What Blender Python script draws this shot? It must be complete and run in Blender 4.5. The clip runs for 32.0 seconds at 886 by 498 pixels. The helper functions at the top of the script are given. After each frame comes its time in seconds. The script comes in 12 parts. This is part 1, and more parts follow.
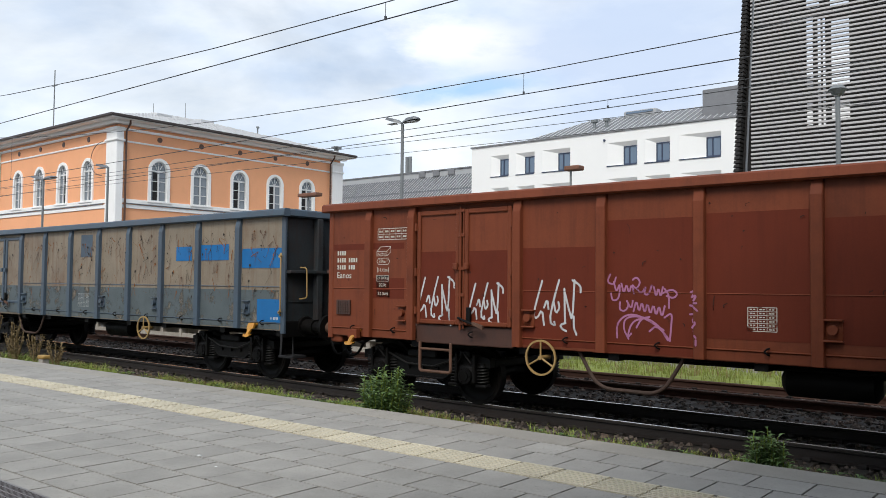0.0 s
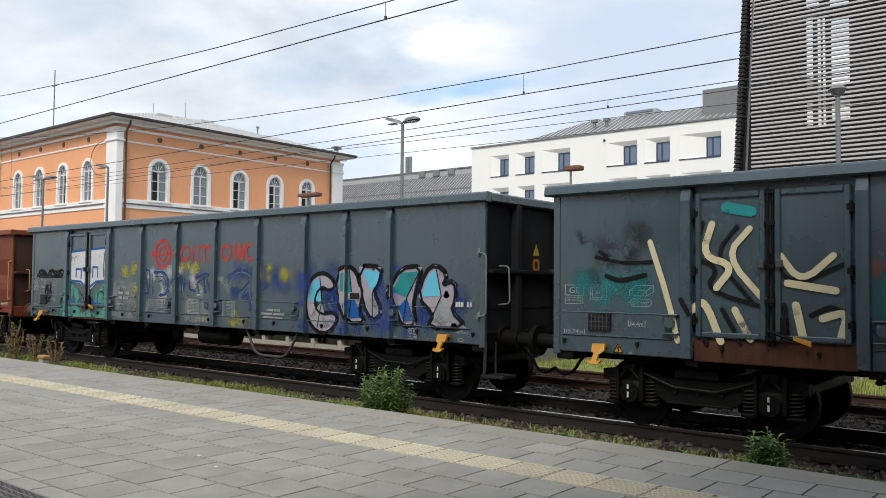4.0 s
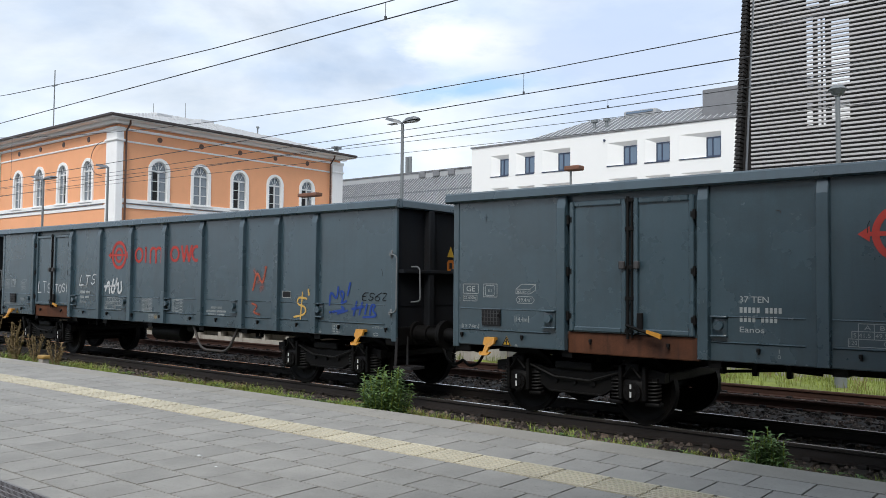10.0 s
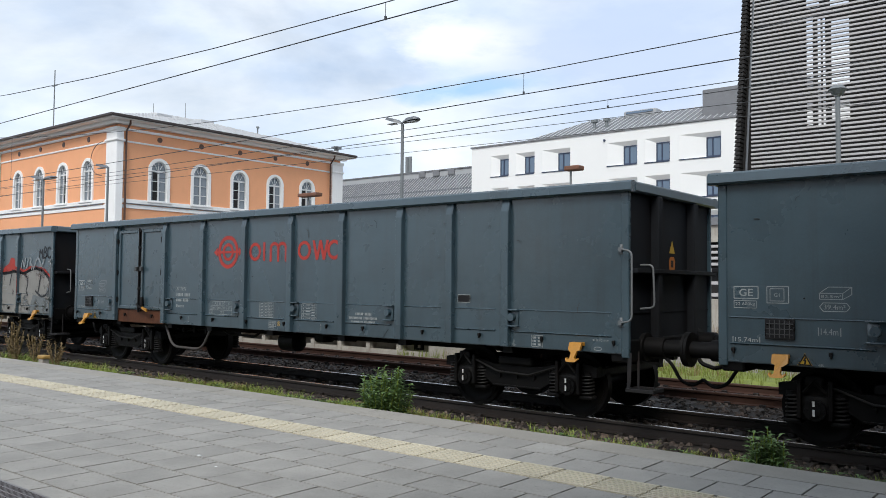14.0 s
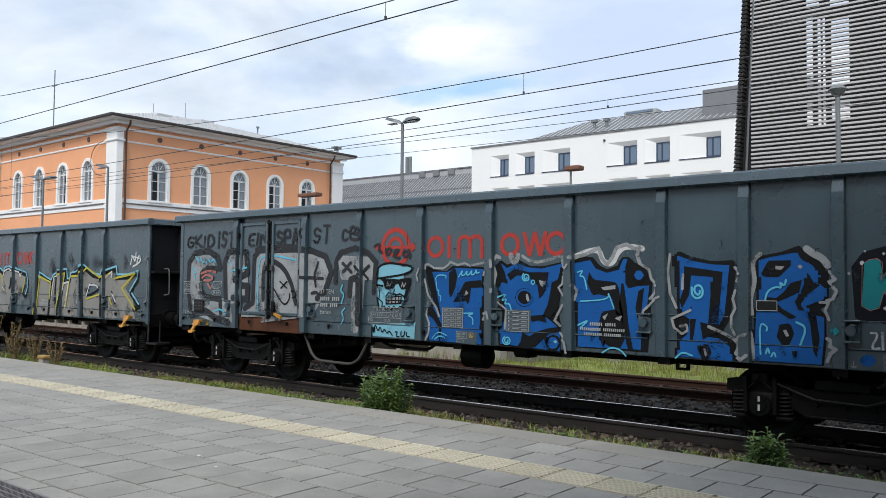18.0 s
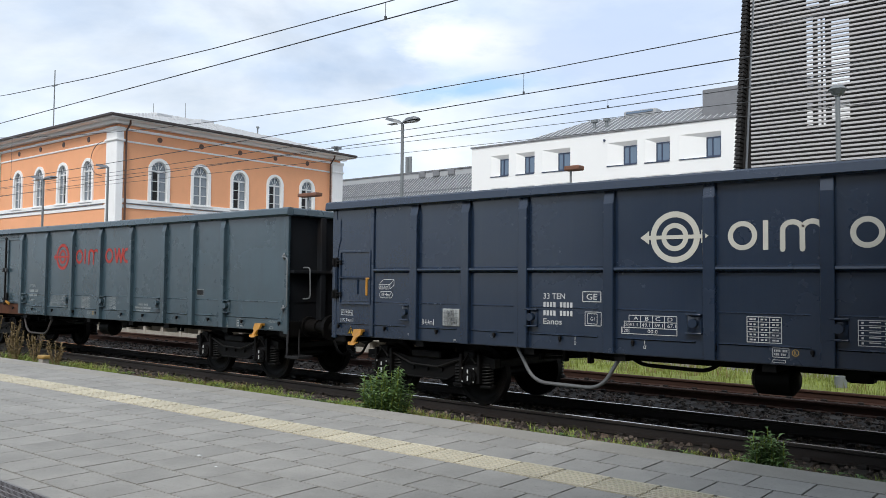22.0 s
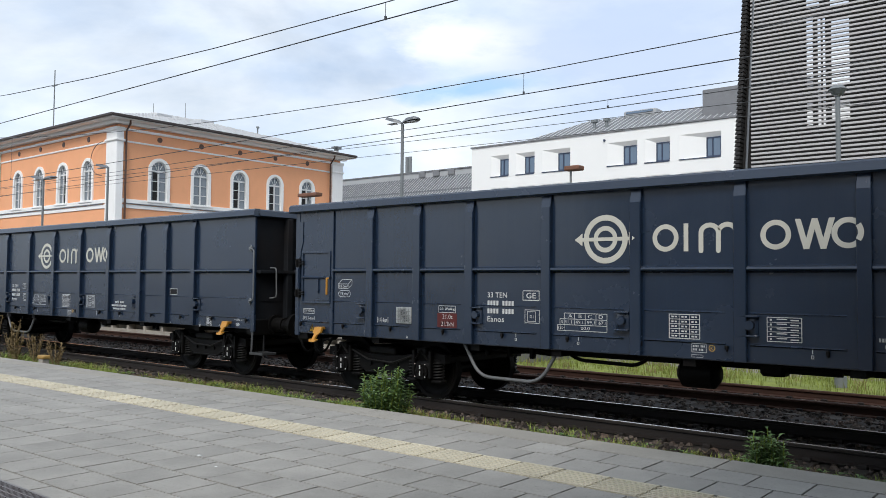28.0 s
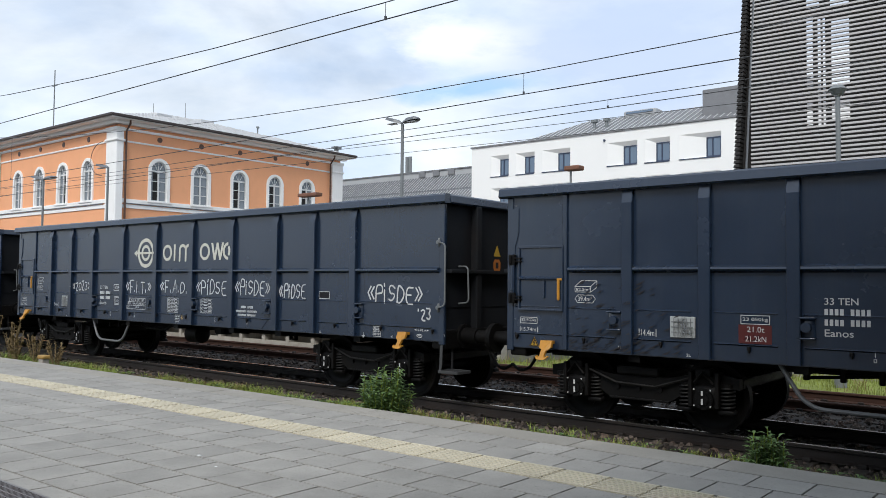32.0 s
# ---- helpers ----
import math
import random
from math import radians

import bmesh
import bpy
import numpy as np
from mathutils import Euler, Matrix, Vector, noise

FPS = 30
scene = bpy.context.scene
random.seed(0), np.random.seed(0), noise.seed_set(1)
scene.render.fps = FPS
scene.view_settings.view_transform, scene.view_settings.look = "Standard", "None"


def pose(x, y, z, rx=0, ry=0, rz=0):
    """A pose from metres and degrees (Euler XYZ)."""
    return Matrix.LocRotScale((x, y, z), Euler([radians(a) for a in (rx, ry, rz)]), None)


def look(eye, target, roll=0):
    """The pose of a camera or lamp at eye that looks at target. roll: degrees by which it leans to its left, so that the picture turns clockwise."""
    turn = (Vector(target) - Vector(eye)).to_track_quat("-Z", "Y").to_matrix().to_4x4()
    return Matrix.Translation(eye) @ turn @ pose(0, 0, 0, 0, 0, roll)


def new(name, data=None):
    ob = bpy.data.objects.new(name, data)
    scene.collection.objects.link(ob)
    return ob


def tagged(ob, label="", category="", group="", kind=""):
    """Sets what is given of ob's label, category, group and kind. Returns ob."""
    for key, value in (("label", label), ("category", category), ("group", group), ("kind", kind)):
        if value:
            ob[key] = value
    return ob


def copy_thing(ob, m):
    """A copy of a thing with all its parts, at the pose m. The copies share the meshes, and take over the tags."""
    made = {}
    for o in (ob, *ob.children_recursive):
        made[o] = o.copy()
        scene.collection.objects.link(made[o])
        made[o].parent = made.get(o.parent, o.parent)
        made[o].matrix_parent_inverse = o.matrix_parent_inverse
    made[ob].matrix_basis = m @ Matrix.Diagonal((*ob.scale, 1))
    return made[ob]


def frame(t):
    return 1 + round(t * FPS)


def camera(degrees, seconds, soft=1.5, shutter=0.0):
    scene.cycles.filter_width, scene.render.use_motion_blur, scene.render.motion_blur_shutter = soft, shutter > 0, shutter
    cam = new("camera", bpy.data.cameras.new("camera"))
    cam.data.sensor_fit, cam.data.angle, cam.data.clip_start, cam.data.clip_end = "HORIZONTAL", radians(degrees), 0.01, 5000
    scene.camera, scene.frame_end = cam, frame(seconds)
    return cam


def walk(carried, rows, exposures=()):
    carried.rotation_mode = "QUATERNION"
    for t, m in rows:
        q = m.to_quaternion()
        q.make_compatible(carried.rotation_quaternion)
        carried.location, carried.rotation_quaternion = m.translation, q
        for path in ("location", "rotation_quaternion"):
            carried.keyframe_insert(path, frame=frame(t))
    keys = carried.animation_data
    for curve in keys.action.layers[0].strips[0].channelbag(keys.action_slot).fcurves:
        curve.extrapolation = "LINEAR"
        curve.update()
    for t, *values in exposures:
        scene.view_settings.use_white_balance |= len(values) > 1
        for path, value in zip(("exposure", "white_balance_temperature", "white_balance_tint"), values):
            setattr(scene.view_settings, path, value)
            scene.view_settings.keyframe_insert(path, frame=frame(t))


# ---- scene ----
# The place: a railway platform with a freight train passing. x runs along the track, y across it, z up from the rail top.
TRACK_Y = 11.10          # centre line of the train's track
TRACK2_Y = 15.10         # centre line of the empty track beyond
EDGE_Y = 7.08            # platform edge
PLAT_Z = 0.375           # platform surface
WAGON = 15.74            # length over buffers

cam = camera(56.97, 32.0, soft=0.5)
EYE = Vector((0, 0, 1.863))
AIM = Euler((radians(90 + 2.455), 0, radians(39.21))).to_matrix() @ Vector((0, 0, -1))
STAND = look(EYE, EYE + AIM * 10, 0.55)
# the picture turns a little warmer while the brown wagons pass
walk(cam, [(0, STAND), (32, STAND)],
     [(0, 0.3, 6650, 10), (2, 0.3, 6720, 10), (3, 0.3, 7000, 10), (6, 0.3, 6620, 10), (8, 0.3, 6500, 10), (32, 0.3, 6500, 10)])

# ---- light ----
world = bpy.data.worlds.new("sky")
scene.world = world
world.use_nodes = True
wn, wl = world.node_tree.nodes, world.node_tree.links
wn.clear()
w_out, w_bg = wn.new("ShaderNodeOutputWorld"), wn.new("ShaderNodeBackground")
w_sky = wn.new("ShaderNodeTexSky")
w_sky.sky_type, w_sky.sun_disc = "NISHITA", False
w_sky.sun_elevation, w_sky.sun_rotation = radians(44.5), radians(202)
w_sky.air_density, w_sky.dust_density = 1.0, 0.6
w_tc = wn.new("ShaderNodeTexCoord")
w_map = wn.new("ShaderNodeMapping")
w_map.inputs["Scale"].default_value = (1.0, 1.0, 2.6)
w_map.inputs["Location"].default_value = (0.35, 0.1, 0.0)
w_n1, w_n2 = wn.new("ShaderNodeTexNoise"), wn.new("ShaderNodeTexNoise")
w_n1.inputs["Scale"].default_value, w_n1.inputs["Detail"].default_value = 2.6, 9
w_n1.inputs["Roughness"].default_value, w_n1.inputs["Distortion"].default_value = 0.52, 0.25
w_n2.inputs["Scale"].default_value, w_n2.inputs["Detail"].default_value = 4.2, 8
w_n2.inputs["Roughness"].default_value = 0.55
w_r1, w_r2 = wn.new("ShaderNodeValToRGB"), wn.new("ShaderNodeValToRGB")
w_r1.color_ramp.elements[0].position, w_r1.color_ramp.elements[1].position = 0.36, 0.56
w_r1.color_ramp.elements[0].color = (0.58, 0.58, 0.58, 1)
w_r2.color_ramp.elements[0].position, w_r2.color_ramp.elements[1].position = 0.35, 0.62
w_r2.color_ramp.elements[0].color = (7.1, 8.5, 10.6, 1)
w_r2.color_ramp.elements[1].color = (9.7, 10.5, 11.4, 1)


def w_math(op, a, c, clamp=False):
    n = wn.new("ShaderNodeMath")
    n.operation, n.use_clamp = op, clamp
    for k, v in enumerate((a, c)):
        if isinstance(v, (int, float)):
            n.inputs[k].default_value = v
        else:
            wl.new(v, n.inputs[k])
    return n.outputs[0]


def w_dot(d):
    n = wn.new("ShaderNodeVectorMath")
    n.operation = "DOT_PRODUCT"
    n.inputs[1].default_value = d
    wl.new(w_tc.outputs["Generated"], n.inputs[0])
    return n.outputs["Value"]


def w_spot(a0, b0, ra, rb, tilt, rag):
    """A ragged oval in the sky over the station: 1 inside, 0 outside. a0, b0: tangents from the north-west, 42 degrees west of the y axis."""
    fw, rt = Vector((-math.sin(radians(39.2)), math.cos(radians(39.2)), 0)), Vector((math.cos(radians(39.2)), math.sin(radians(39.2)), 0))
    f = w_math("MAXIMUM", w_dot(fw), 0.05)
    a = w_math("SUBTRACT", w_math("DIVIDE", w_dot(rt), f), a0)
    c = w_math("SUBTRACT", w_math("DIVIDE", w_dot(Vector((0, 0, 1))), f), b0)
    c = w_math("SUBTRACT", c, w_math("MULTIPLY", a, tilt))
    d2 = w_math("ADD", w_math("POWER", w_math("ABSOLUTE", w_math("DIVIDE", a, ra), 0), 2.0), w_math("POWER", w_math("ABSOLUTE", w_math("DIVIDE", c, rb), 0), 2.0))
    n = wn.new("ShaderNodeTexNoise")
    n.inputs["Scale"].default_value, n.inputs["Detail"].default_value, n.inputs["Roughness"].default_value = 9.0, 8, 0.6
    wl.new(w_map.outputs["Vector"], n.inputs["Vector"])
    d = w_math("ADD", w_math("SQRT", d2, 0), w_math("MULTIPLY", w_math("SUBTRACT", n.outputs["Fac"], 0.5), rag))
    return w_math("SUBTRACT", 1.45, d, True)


wl.new(w_tc.outputs["Generated"], w_map.inputs["Vector"])
wl.new(w_map.outputs["Vector"], w_n1.inputs["Vector"])
wl.new(w_map.outputs["Vector"], w_n2.inputs["Vector"])
wl.new(w_n1.outputs["Fac"], w_r1.inputs["Fac"])
wl.new(w_n2.outputs["Fac"], w_r2.inputs["Fac"])
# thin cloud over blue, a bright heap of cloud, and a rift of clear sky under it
w_mix, w_heap, w_rift = wn.new("ShaderNodeMixRGB"), wn.new("ShaderNodeMixRGB"), wn.new("ShaderNodeMixRGB")
wl.new(w_r1.outputs["Color"], w_mix.inputs["Fac"])
wl.new(w_sky.outputs["Color"], w_mix.inputs["Color1"])
wl.new(w_r2.outputs["Color"], w_mix.inputs["Color2"])
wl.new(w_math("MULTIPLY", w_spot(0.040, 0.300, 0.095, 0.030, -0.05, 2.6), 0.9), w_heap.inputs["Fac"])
wl.new(w_mix.outputs["Color"], w_heap.inputs["Color1"])
# a grey-blue bank of cloud to the north
w_bank = wn.new("ShaderNodeMixRGB")
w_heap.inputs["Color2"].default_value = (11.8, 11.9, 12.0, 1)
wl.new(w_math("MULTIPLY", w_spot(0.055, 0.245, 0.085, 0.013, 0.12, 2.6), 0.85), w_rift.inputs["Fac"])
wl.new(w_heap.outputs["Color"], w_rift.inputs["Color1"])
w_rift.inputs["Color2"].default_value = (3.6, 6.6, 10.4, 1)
wl.new(w_math("MULTIPLY", w_spot(0.25, 0.29, 0.19, 0.10, 0.0, 1.6), 0.9), w_bank.inputs["Fac"])
wl.new(w_rift.outputs["Color"], w_bank.inputs["Color1"])
w_bank.inputs["Color2"].default_value = (6.0, 7.3, 9.6, 1)
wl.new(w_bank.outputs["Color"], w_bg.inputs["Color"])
w_bg.inputs["Strength"].default_value = 0.084
wl.new(w_bg.outputs["Background"], w_out.inputs["Surface"])

sun = new("sun", bpy.data.lights.new("sun", "SUN"))
sun.data.energy, sun.data.angle, sun.data.color = 2.1, radians(24), (1.0, 0.96, 0.9)
sun.matrix_world = look((0, 0, 53), (0 - 20, 0 + 50, 0))


# ---- materials ----
def material(name, color, rough=0.6, metal=0.0, vary=0.25, scale=2.0, fine=40.0, bump=0.15, streak=0.0, stain=(0.05, 0.04, 0.03),
             stain_amount=0.0, stretch=(1, 1, 1), spec=0.5, per_piece=0.0, bump_scale=None, bump_dist=0.01, speck=0.0, island=0.0):
    """A surface with tone variation at two scales, grime in blotches and running streaks, and fine relief."""
    m = bpy.data.materials.new(name)
    m.use_nodes = True
    nt = m.node_tree
    n, l = nt.nodes, nt.links
    b = n["Principled BSDF"]
    tc, info = n.new("ShaderNodeTexCoord"), n.new("ShaderNodeObjectInfo")
    off = n.new("ShaderNodeVectorMath")
    off.operation = "MULTIPLY_ADD"
    off.inputs[1].default_value = (1, 1, 1)
    comb = n.new("ShaderNodeMath")
    comb.operation, comb.inputs[1].default_value = "MULTIPLY", 37.0
    l.new(info.outputs["Random"], comb.inputs[0])
    l.new(tc.outputs["Object"], off.inputs[0])
    l.new(comb.outputs[0], off.inputs[2])
    mp = n.new("ShaderNodeMapping")
    mp.inputs["Scale"].default_value = stretch
    l.new(off.outputs[0], mp.inputs["Vector"])

    def tex(s, detail, rough_=0.6):
        t = n.new("ShaderNodeTexNoise")
        t.inputs["Scale"].default_value, t.inputs["Detail"].default_value, t.inputs["Roughness"].default_value = s, detail, rough_
        l.new(mp.outputs["Vector"], t.inputs["Vector"])
        return t

    big, small = tex(scale, 6), tex(fine, 4, 0.7)
    add = n.new("ShaderNodeMath")
    add.operation, add.inputs[1].default_value = "MULTIPLY_ADD", 0.55
    l.new(small.outputs["Fac"], add.inputs[0])
    l.new(big.outputs["Fac"], add.inputs[2])
    mr = n.new("ShaderNodeMapRange")
    mr.inputs["From Min"].default_value, mr.inputs["From Max"].default_value = 0.45, 1.1
    mr.inputs["To Min"].default_value, mr.inputs["To Max"].default_value = 1 - vary, 1 + vary
    l.new(add.outputs[0], mr.inputs["Value"])
    last = mr.outputs[0]
    if per_piece:
        pr = n.new("ShaderNodeMapRange")
        pr.inputs["To Min"].default_value, pr.inputs["To Max"].default_value = 1 - per_piece, 1 + per_piece
        l.new(info.outputs["Random"], pr.inputs["Value"])
        mu = n.new("ShaderNodeMath")
        mu.operation = "MULTIPLY"
        l.new(last, mu.inputs[0])
        l.new(pr.outputs[0], mu.inputs[1])
        last = mu.outputs[0]
    tint = n.new("ShaderNodeVectorMath")
    tint.operation = "SCALE"
    tint.inputs[0].default_value = color[:3]
    l.new(last, tint.inputs["Scale"])
    col = tint.outputs[0]
    for amount, s, st in ((stain_amount, 1.1, (1, 1, 1)), (streak, 5.0, (1.6, 1.6, 0.12))):
        if amount:
            t = n.new("ShaderNodeTexNoise")
            t.inputs["Scale"].default_value, t.inputs["Detail"].default_value, t.inputs["Roughness"].default_value = s, 8, 0.65
            m2 = n.new("ShaderNodeMapping")
            m2.inputs["Scale"].default_value = st
            l.new(off.outputs[0], m2.inputs["Vector"])
            l.new(m2.outputs["Vector"], t.inputs["Vector"])
            r = n.new("ShaderNodeMapRange")
            r.inputs["From Min"].default_value, r.inputs["From Max"].default_value, r.inputs["To Max"].default_value = 0.5, 0.74, amount
            l.new(t.outputs["Fac"], r.inputs["Value"])
            mx = n.new("ShaderNodeMixRGB")
            mx.inputs["Color2"].default_value = (*stain[:3], 1)
            l.new(r.outputs[0], mx.inputs["Fac"])
            l.new(col, mx.inputs["Color1"])
            col = mx.outputs["Color"]
    if speck:
        # dark and pale grains
        for sc, lo, hi, tone in ((95.0, 0.60, 0.72, 0.35), (150.0, 0.62, 0.72, 1.5), (24.0, 0.66, 0.74, 0.5)):
            t = tex(sc, 2, 0.5)
            r = n.new("ShaderNodeMapRange")
            r.inputs["From Min"].default_value, r.inputs["From Max"].default_value, r.inputs["To Max"].default_value = lo, hi, speck
            l.new(t.outputs["Fac"], r.inputs["Value"])
            mx = n.new("ShaderNodeMixRGB")
            mx.inputs["Color2"].default_value = (*(min(1.0, c * tone) for c in color[:3]), 1)
            l.new(r.outputs[0], mx.inputs["Fac"])
            l.new(col, mx.inputs["Color1"])
            col = mx.outputs["Color"]
    if island:
        geo, hs, r = n.new("ShaderNodeNewGeometry"), n.new("ShaderNodeVectorMath"), n.new("ShaderNodeMapRange")
        r.inputs["To Min"].default_value, r.inputs["To Max"].default_value = 1 - island, 1 + island * 1.6
        l.new(geo.outputs["Random Per Island"], r.inputs["Value"])
        hs.operation = "SCALE"
        l.new(col, hs.inputs[0])
        l.new(r.outputs[0], hs.inputs["Scale"])
        col = hs.outputs[0]
    l.new(col, b.inputs["Base Color"])
    rr = n.new("ShaderNodeMapRange")
    rr.inputs["To Min"].default_value, rr.inputs["To Max"].default_value = max(0.03, rough - 0.14), min(1, rough + 0.14)
    l.new(big.outputs["Fac"], rr.inputs["Value"])
    l.new(rr.outputs[0], b.inputs["Roughness"])
    b.inputs["Metallic"].default_value = metal
    b.inputs["Specular IOR Level"].default_value = spec
    if bump:
        bt = tex(bump_scale or fine, 5)
        bp = n.new("ShaderNodeBump")
        bp.inputs["Strength"].default_value, bp.inputs["Distance"].default_value = bump, bump_dist
        l.new(bt.outputs["Fac"], bp.inputs["Height"])
        l.new(bp.outputs["Normal"], b.inputs["Normal"])
    return m


def glass(name, color, rough=0.03):
    m = bpy.data.materials.new(name)
    m.use_nodes = True
    b = m.node_tree.nodes["Principled BSDF"]
    b.inputs["Base Color"].default_value = (*color, 1)
    b.inputs["Roughness"].default_value = rough
    b.inputs["Specular IOR Level"].default_value = 0.9
    return m


RUST = (0.075, 0.032, 0.018)
M_GREY = material("weathered_grey_paint", (0.034, 0.060, 0.076), 0.28, 0, 0.24, 0.8, 60, 0.28, 0.4, (0.022, 0.030, 0.034), 0.4, bump_scale=1.3, bump_dist=0.03, spec=0.85, per_piece=0.06)
M_BLUE = material("slate_blue_paint", (0.0105, 0.0215, 0.0440), 0.25, 0, 0.16, 0.8, 60, 0.18, 0.22, (0.028, 0.037, 0.055), 0.15, bump_scale=1.3, bump_dist=0.03, spec=0.75)
M_BROWN = material("oxide_brown_paint", (0.165, 0.043, 0.019), 0.55, 0, 0.2, 0.7, 50, 0.25, 0.35, (0.060, 0.018, 0.011), 0.5, bump_scale=1.3, bump_dist=0.03, spec=0.2)
M_BROWN_FRESH = material("fresh_oxide_paint", (0.118, 0.023, 0.011), 0.6, 0, 0.14, 0.9, 50, 0.15, 0.3, (0.055, 0.011, 0.007), 0.3, bump_scale=1.3, bump_dist=0.03, spec=0.15)
M_OLD = material("peeling_grey_paint", (0.205, 0.168, 0.122), 0.6, 0, 0.3, 0.8, 45, 0.3, 0.6, (0.12, 0.05, 0.022), 0.55, bump_scale=1.5, bump_dist=0.03)
M_OLDFRAME = material("dull_blue_grey_paint", (0.048, 0.075, 0.105), 0.55, 0, 0.2, 0.8, 45, 0.2, 0.3, RUST, 0.25)
M_RUST = material("rusted_steel", (0.105, 0.052, 0.032), 0.75, 0, 0.4, 3, 50, 0.4, 0.5, (0.04, 0.022, 0.015), 0.5)
# M_DARK and M_WHEEL: near-black base holds the shade under the wagons, besides grime
M_DARK = material("grimy_shade_black_steel", (0.0042, 0.0040, 0.0040), 0.55, 0, 0.35, 3, 60, 0.3, 0, (0.012, 0.008, 0.006), 0.3, spec=0.15)
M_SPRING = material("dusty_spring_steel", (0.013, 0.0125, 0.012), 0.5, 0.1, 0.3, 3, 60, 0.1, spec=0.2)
M_WHEEL = material("worn_shade_black_wheel", (0.005, 0.0046, 0.0044), 0.55, 0.1, 0.3, 3, 60, 0.2, 0, (0.010, 0.007, 0.005), 0.4, spec=0.15)
# end walls: darker base colours than the sides, with stains and streaks
M_ENDWALL = material("dark_stained_end_wall", (0.0125, 0.0140, 0.0165), 0.65, 0, 0.35, 1.5, 40, 0.2, 0.3, (0.020, 0.014, 0.011), 0.4, spec=0.1)
M_DARKBROWN = material("dark_brown_stained_steel", (0.060, 0.024, 0.016), 0.6, 0, 0.35, 1.5, 40, 0.2, 0.4, (0.03, 0.018, 0.014), 0.5)
M_ENDBLUE = material("dark_blue_stained_end_wall", (0.030, 0.036, 0.040), 0.65, 0, 0.35, 1.5, 40, 0.2, 0.5, (0.045, 0.022, 0.014), 0.6, spec=0.2)
M_PIPEDARK = material("grimy_pipe", (0.055, 0.052, 0.050), 0.6, 0, 0.25, 3, 60, 0.15, 0.4, RUST, 0.3, spec=0.3)
M_RUSTDARK = material("dark_rusted_pipe", (0.050, 0.028, 0.020), 0.75, 0, 0.3, 3, 60, 0.2, 0.4, (0.02, 0.013, 0.01), 0.4)
M_PIPE = material("grey_pipe_paint", (0.11, 0.115, 0.12), 0.45, 0, 0.2, 3, 60, 0.1, 0, RUST, 0.2)
M_STEP = material("sooty_step_iron", (0.016, 0.016, 0.017), 0.6, 0, 0.3, 3, 60, 0.1, 0, RUST, 0.2, spec=0.25)
M_STEPGREY = material("galvanised_step_grating", (0.05, 0.052, 0.054), 0.5, 0.2, 0.25, 3, 60, 0.1, 0, RUST, 0.2)
M_THRESHOLD = material("rusty_door_threshold", (0.085, 0.034, 0.018), 0.8, 0, 0.45, 2.5, 50, 0.3, 0.7, (0.020, 0.012, 0.010), 0.6, spec=0.2)
M_HANDLE = material("pale_handle_paint", (0.13, 0.14, 0.145), 0.4, 0, 0.15, 3, 60, 0.05, 0, RUST, 0.15)
M_YELLOW = material("chipped_yellow_paint", (0.44, 0.20, 0.018), 0.45, 0, 0.2, 4, 60, 0.1, 0.2, (0.12, 0.07, 0.02), 0.3)
M_PALEYELLOW = material("faded_yellow_paint", (0.33, 0.215, 0.08), 0.5, 0, 0.2, 4, 60, 0.05, 0, RUST, 0.3)
M_WHITEPAINT = material("white_stencil_paint", (0.48, 0.49, 0.49), 0.6, 0, 0.15, 6, 90, 0)
M_GREYPAINT = material("faded_stencil_paint", (0.27, 0.29, 0.29), 0.6, 0, 0.2, 6, 90, 0)
M_CREAM = material("cream_logo_paint", (0.50, 0.49, 0.43), 0.5, 0, 0.1, 3, 60, 0)
M_RED = material("red_logo_paint", (0.36, 0.026, 0.016), 0.55, 0, 0.18, 3, 60, 0)
M_RAIL = material("rail_rust", (0.011, 0.0075, 0.006), 0.7, 0, 0.3, 2, 60, 0.2, 0, (0.03, 0.02, 0.016), 0.4, stretch=(0.15, 1, 1))
M_RAILTOP = material("polished_rail_head", (0.55, 0.56, 0.57), 0.25, 0.95, 0.1, 2, 80, 0.02, stretch=(0.1, 1, 1))
M_RAILRUST = material("brown_rusty_rail", (0.060, 0.026, 0.016), 0.8, 0, 0.35, 2, 60, 0.2, 0, (0.03, 0.018, 0.013), 0.4, stretch=(0.15, 1, 1))
M_SLEEPER = material("sleeper_concrete", (0.04, 0.034, 0.029), 0.85, 0, 0.3, 3, 50, 0.3, 0, (0.05, 0.035, 0.025), 0.6)
M_BALLAST = material("ballast_stone", (0.066, 0.054, 0.046), 0.9, 0, 0.5, 6, 35, 0.5, 0, (0.085, 0.042, 0.026), 0.45, spec=0.2, island=0.8)
M_SOIL = material("dark_cinder_soil", (0.015, 0.0115, 0.009), 0.95, 0, 0.5, 1.5, 22, 0.8, 0, (0.05, 0.03, 0.02), 0.4)
M_TILE = material("grey_concrete_slab", (0.290, 0.280, 0.258), 0.75, 0, 0.26, 1.6, 110, 0.3, 0, (0.18, 0.178, 0.165), 0.4, per_piece=0.06, spec=0.2, speck=0.55, bump_dist=0.004)
M_JOINT = material("dark_joint_sand", (0.014, 0.013, 0.012), 0.95, 0, 0.3, 3, 60, 0.3)
M_COPING = material("pale_coping_concrete", (0.285, 0.27, 0.24), 0.8, 0, 0.2, 1.5, 110, 0.3, 0, (0.19, 0.175, 0.145), 0.4, per_piece=0.05, spec=0.2, speck=0.5, bump_dist=0.004)
M_TACTILE = material("cream_tactile_slab", (0.50, 0.46, 0.36), 0.75, 0, 0.2, 2.2, 110, 0.2, 0, (0.3, 0.26, 0.19), 0.4, per_piece=0.06, spec=0.2, speck=0.3, bump_dist=0.004)
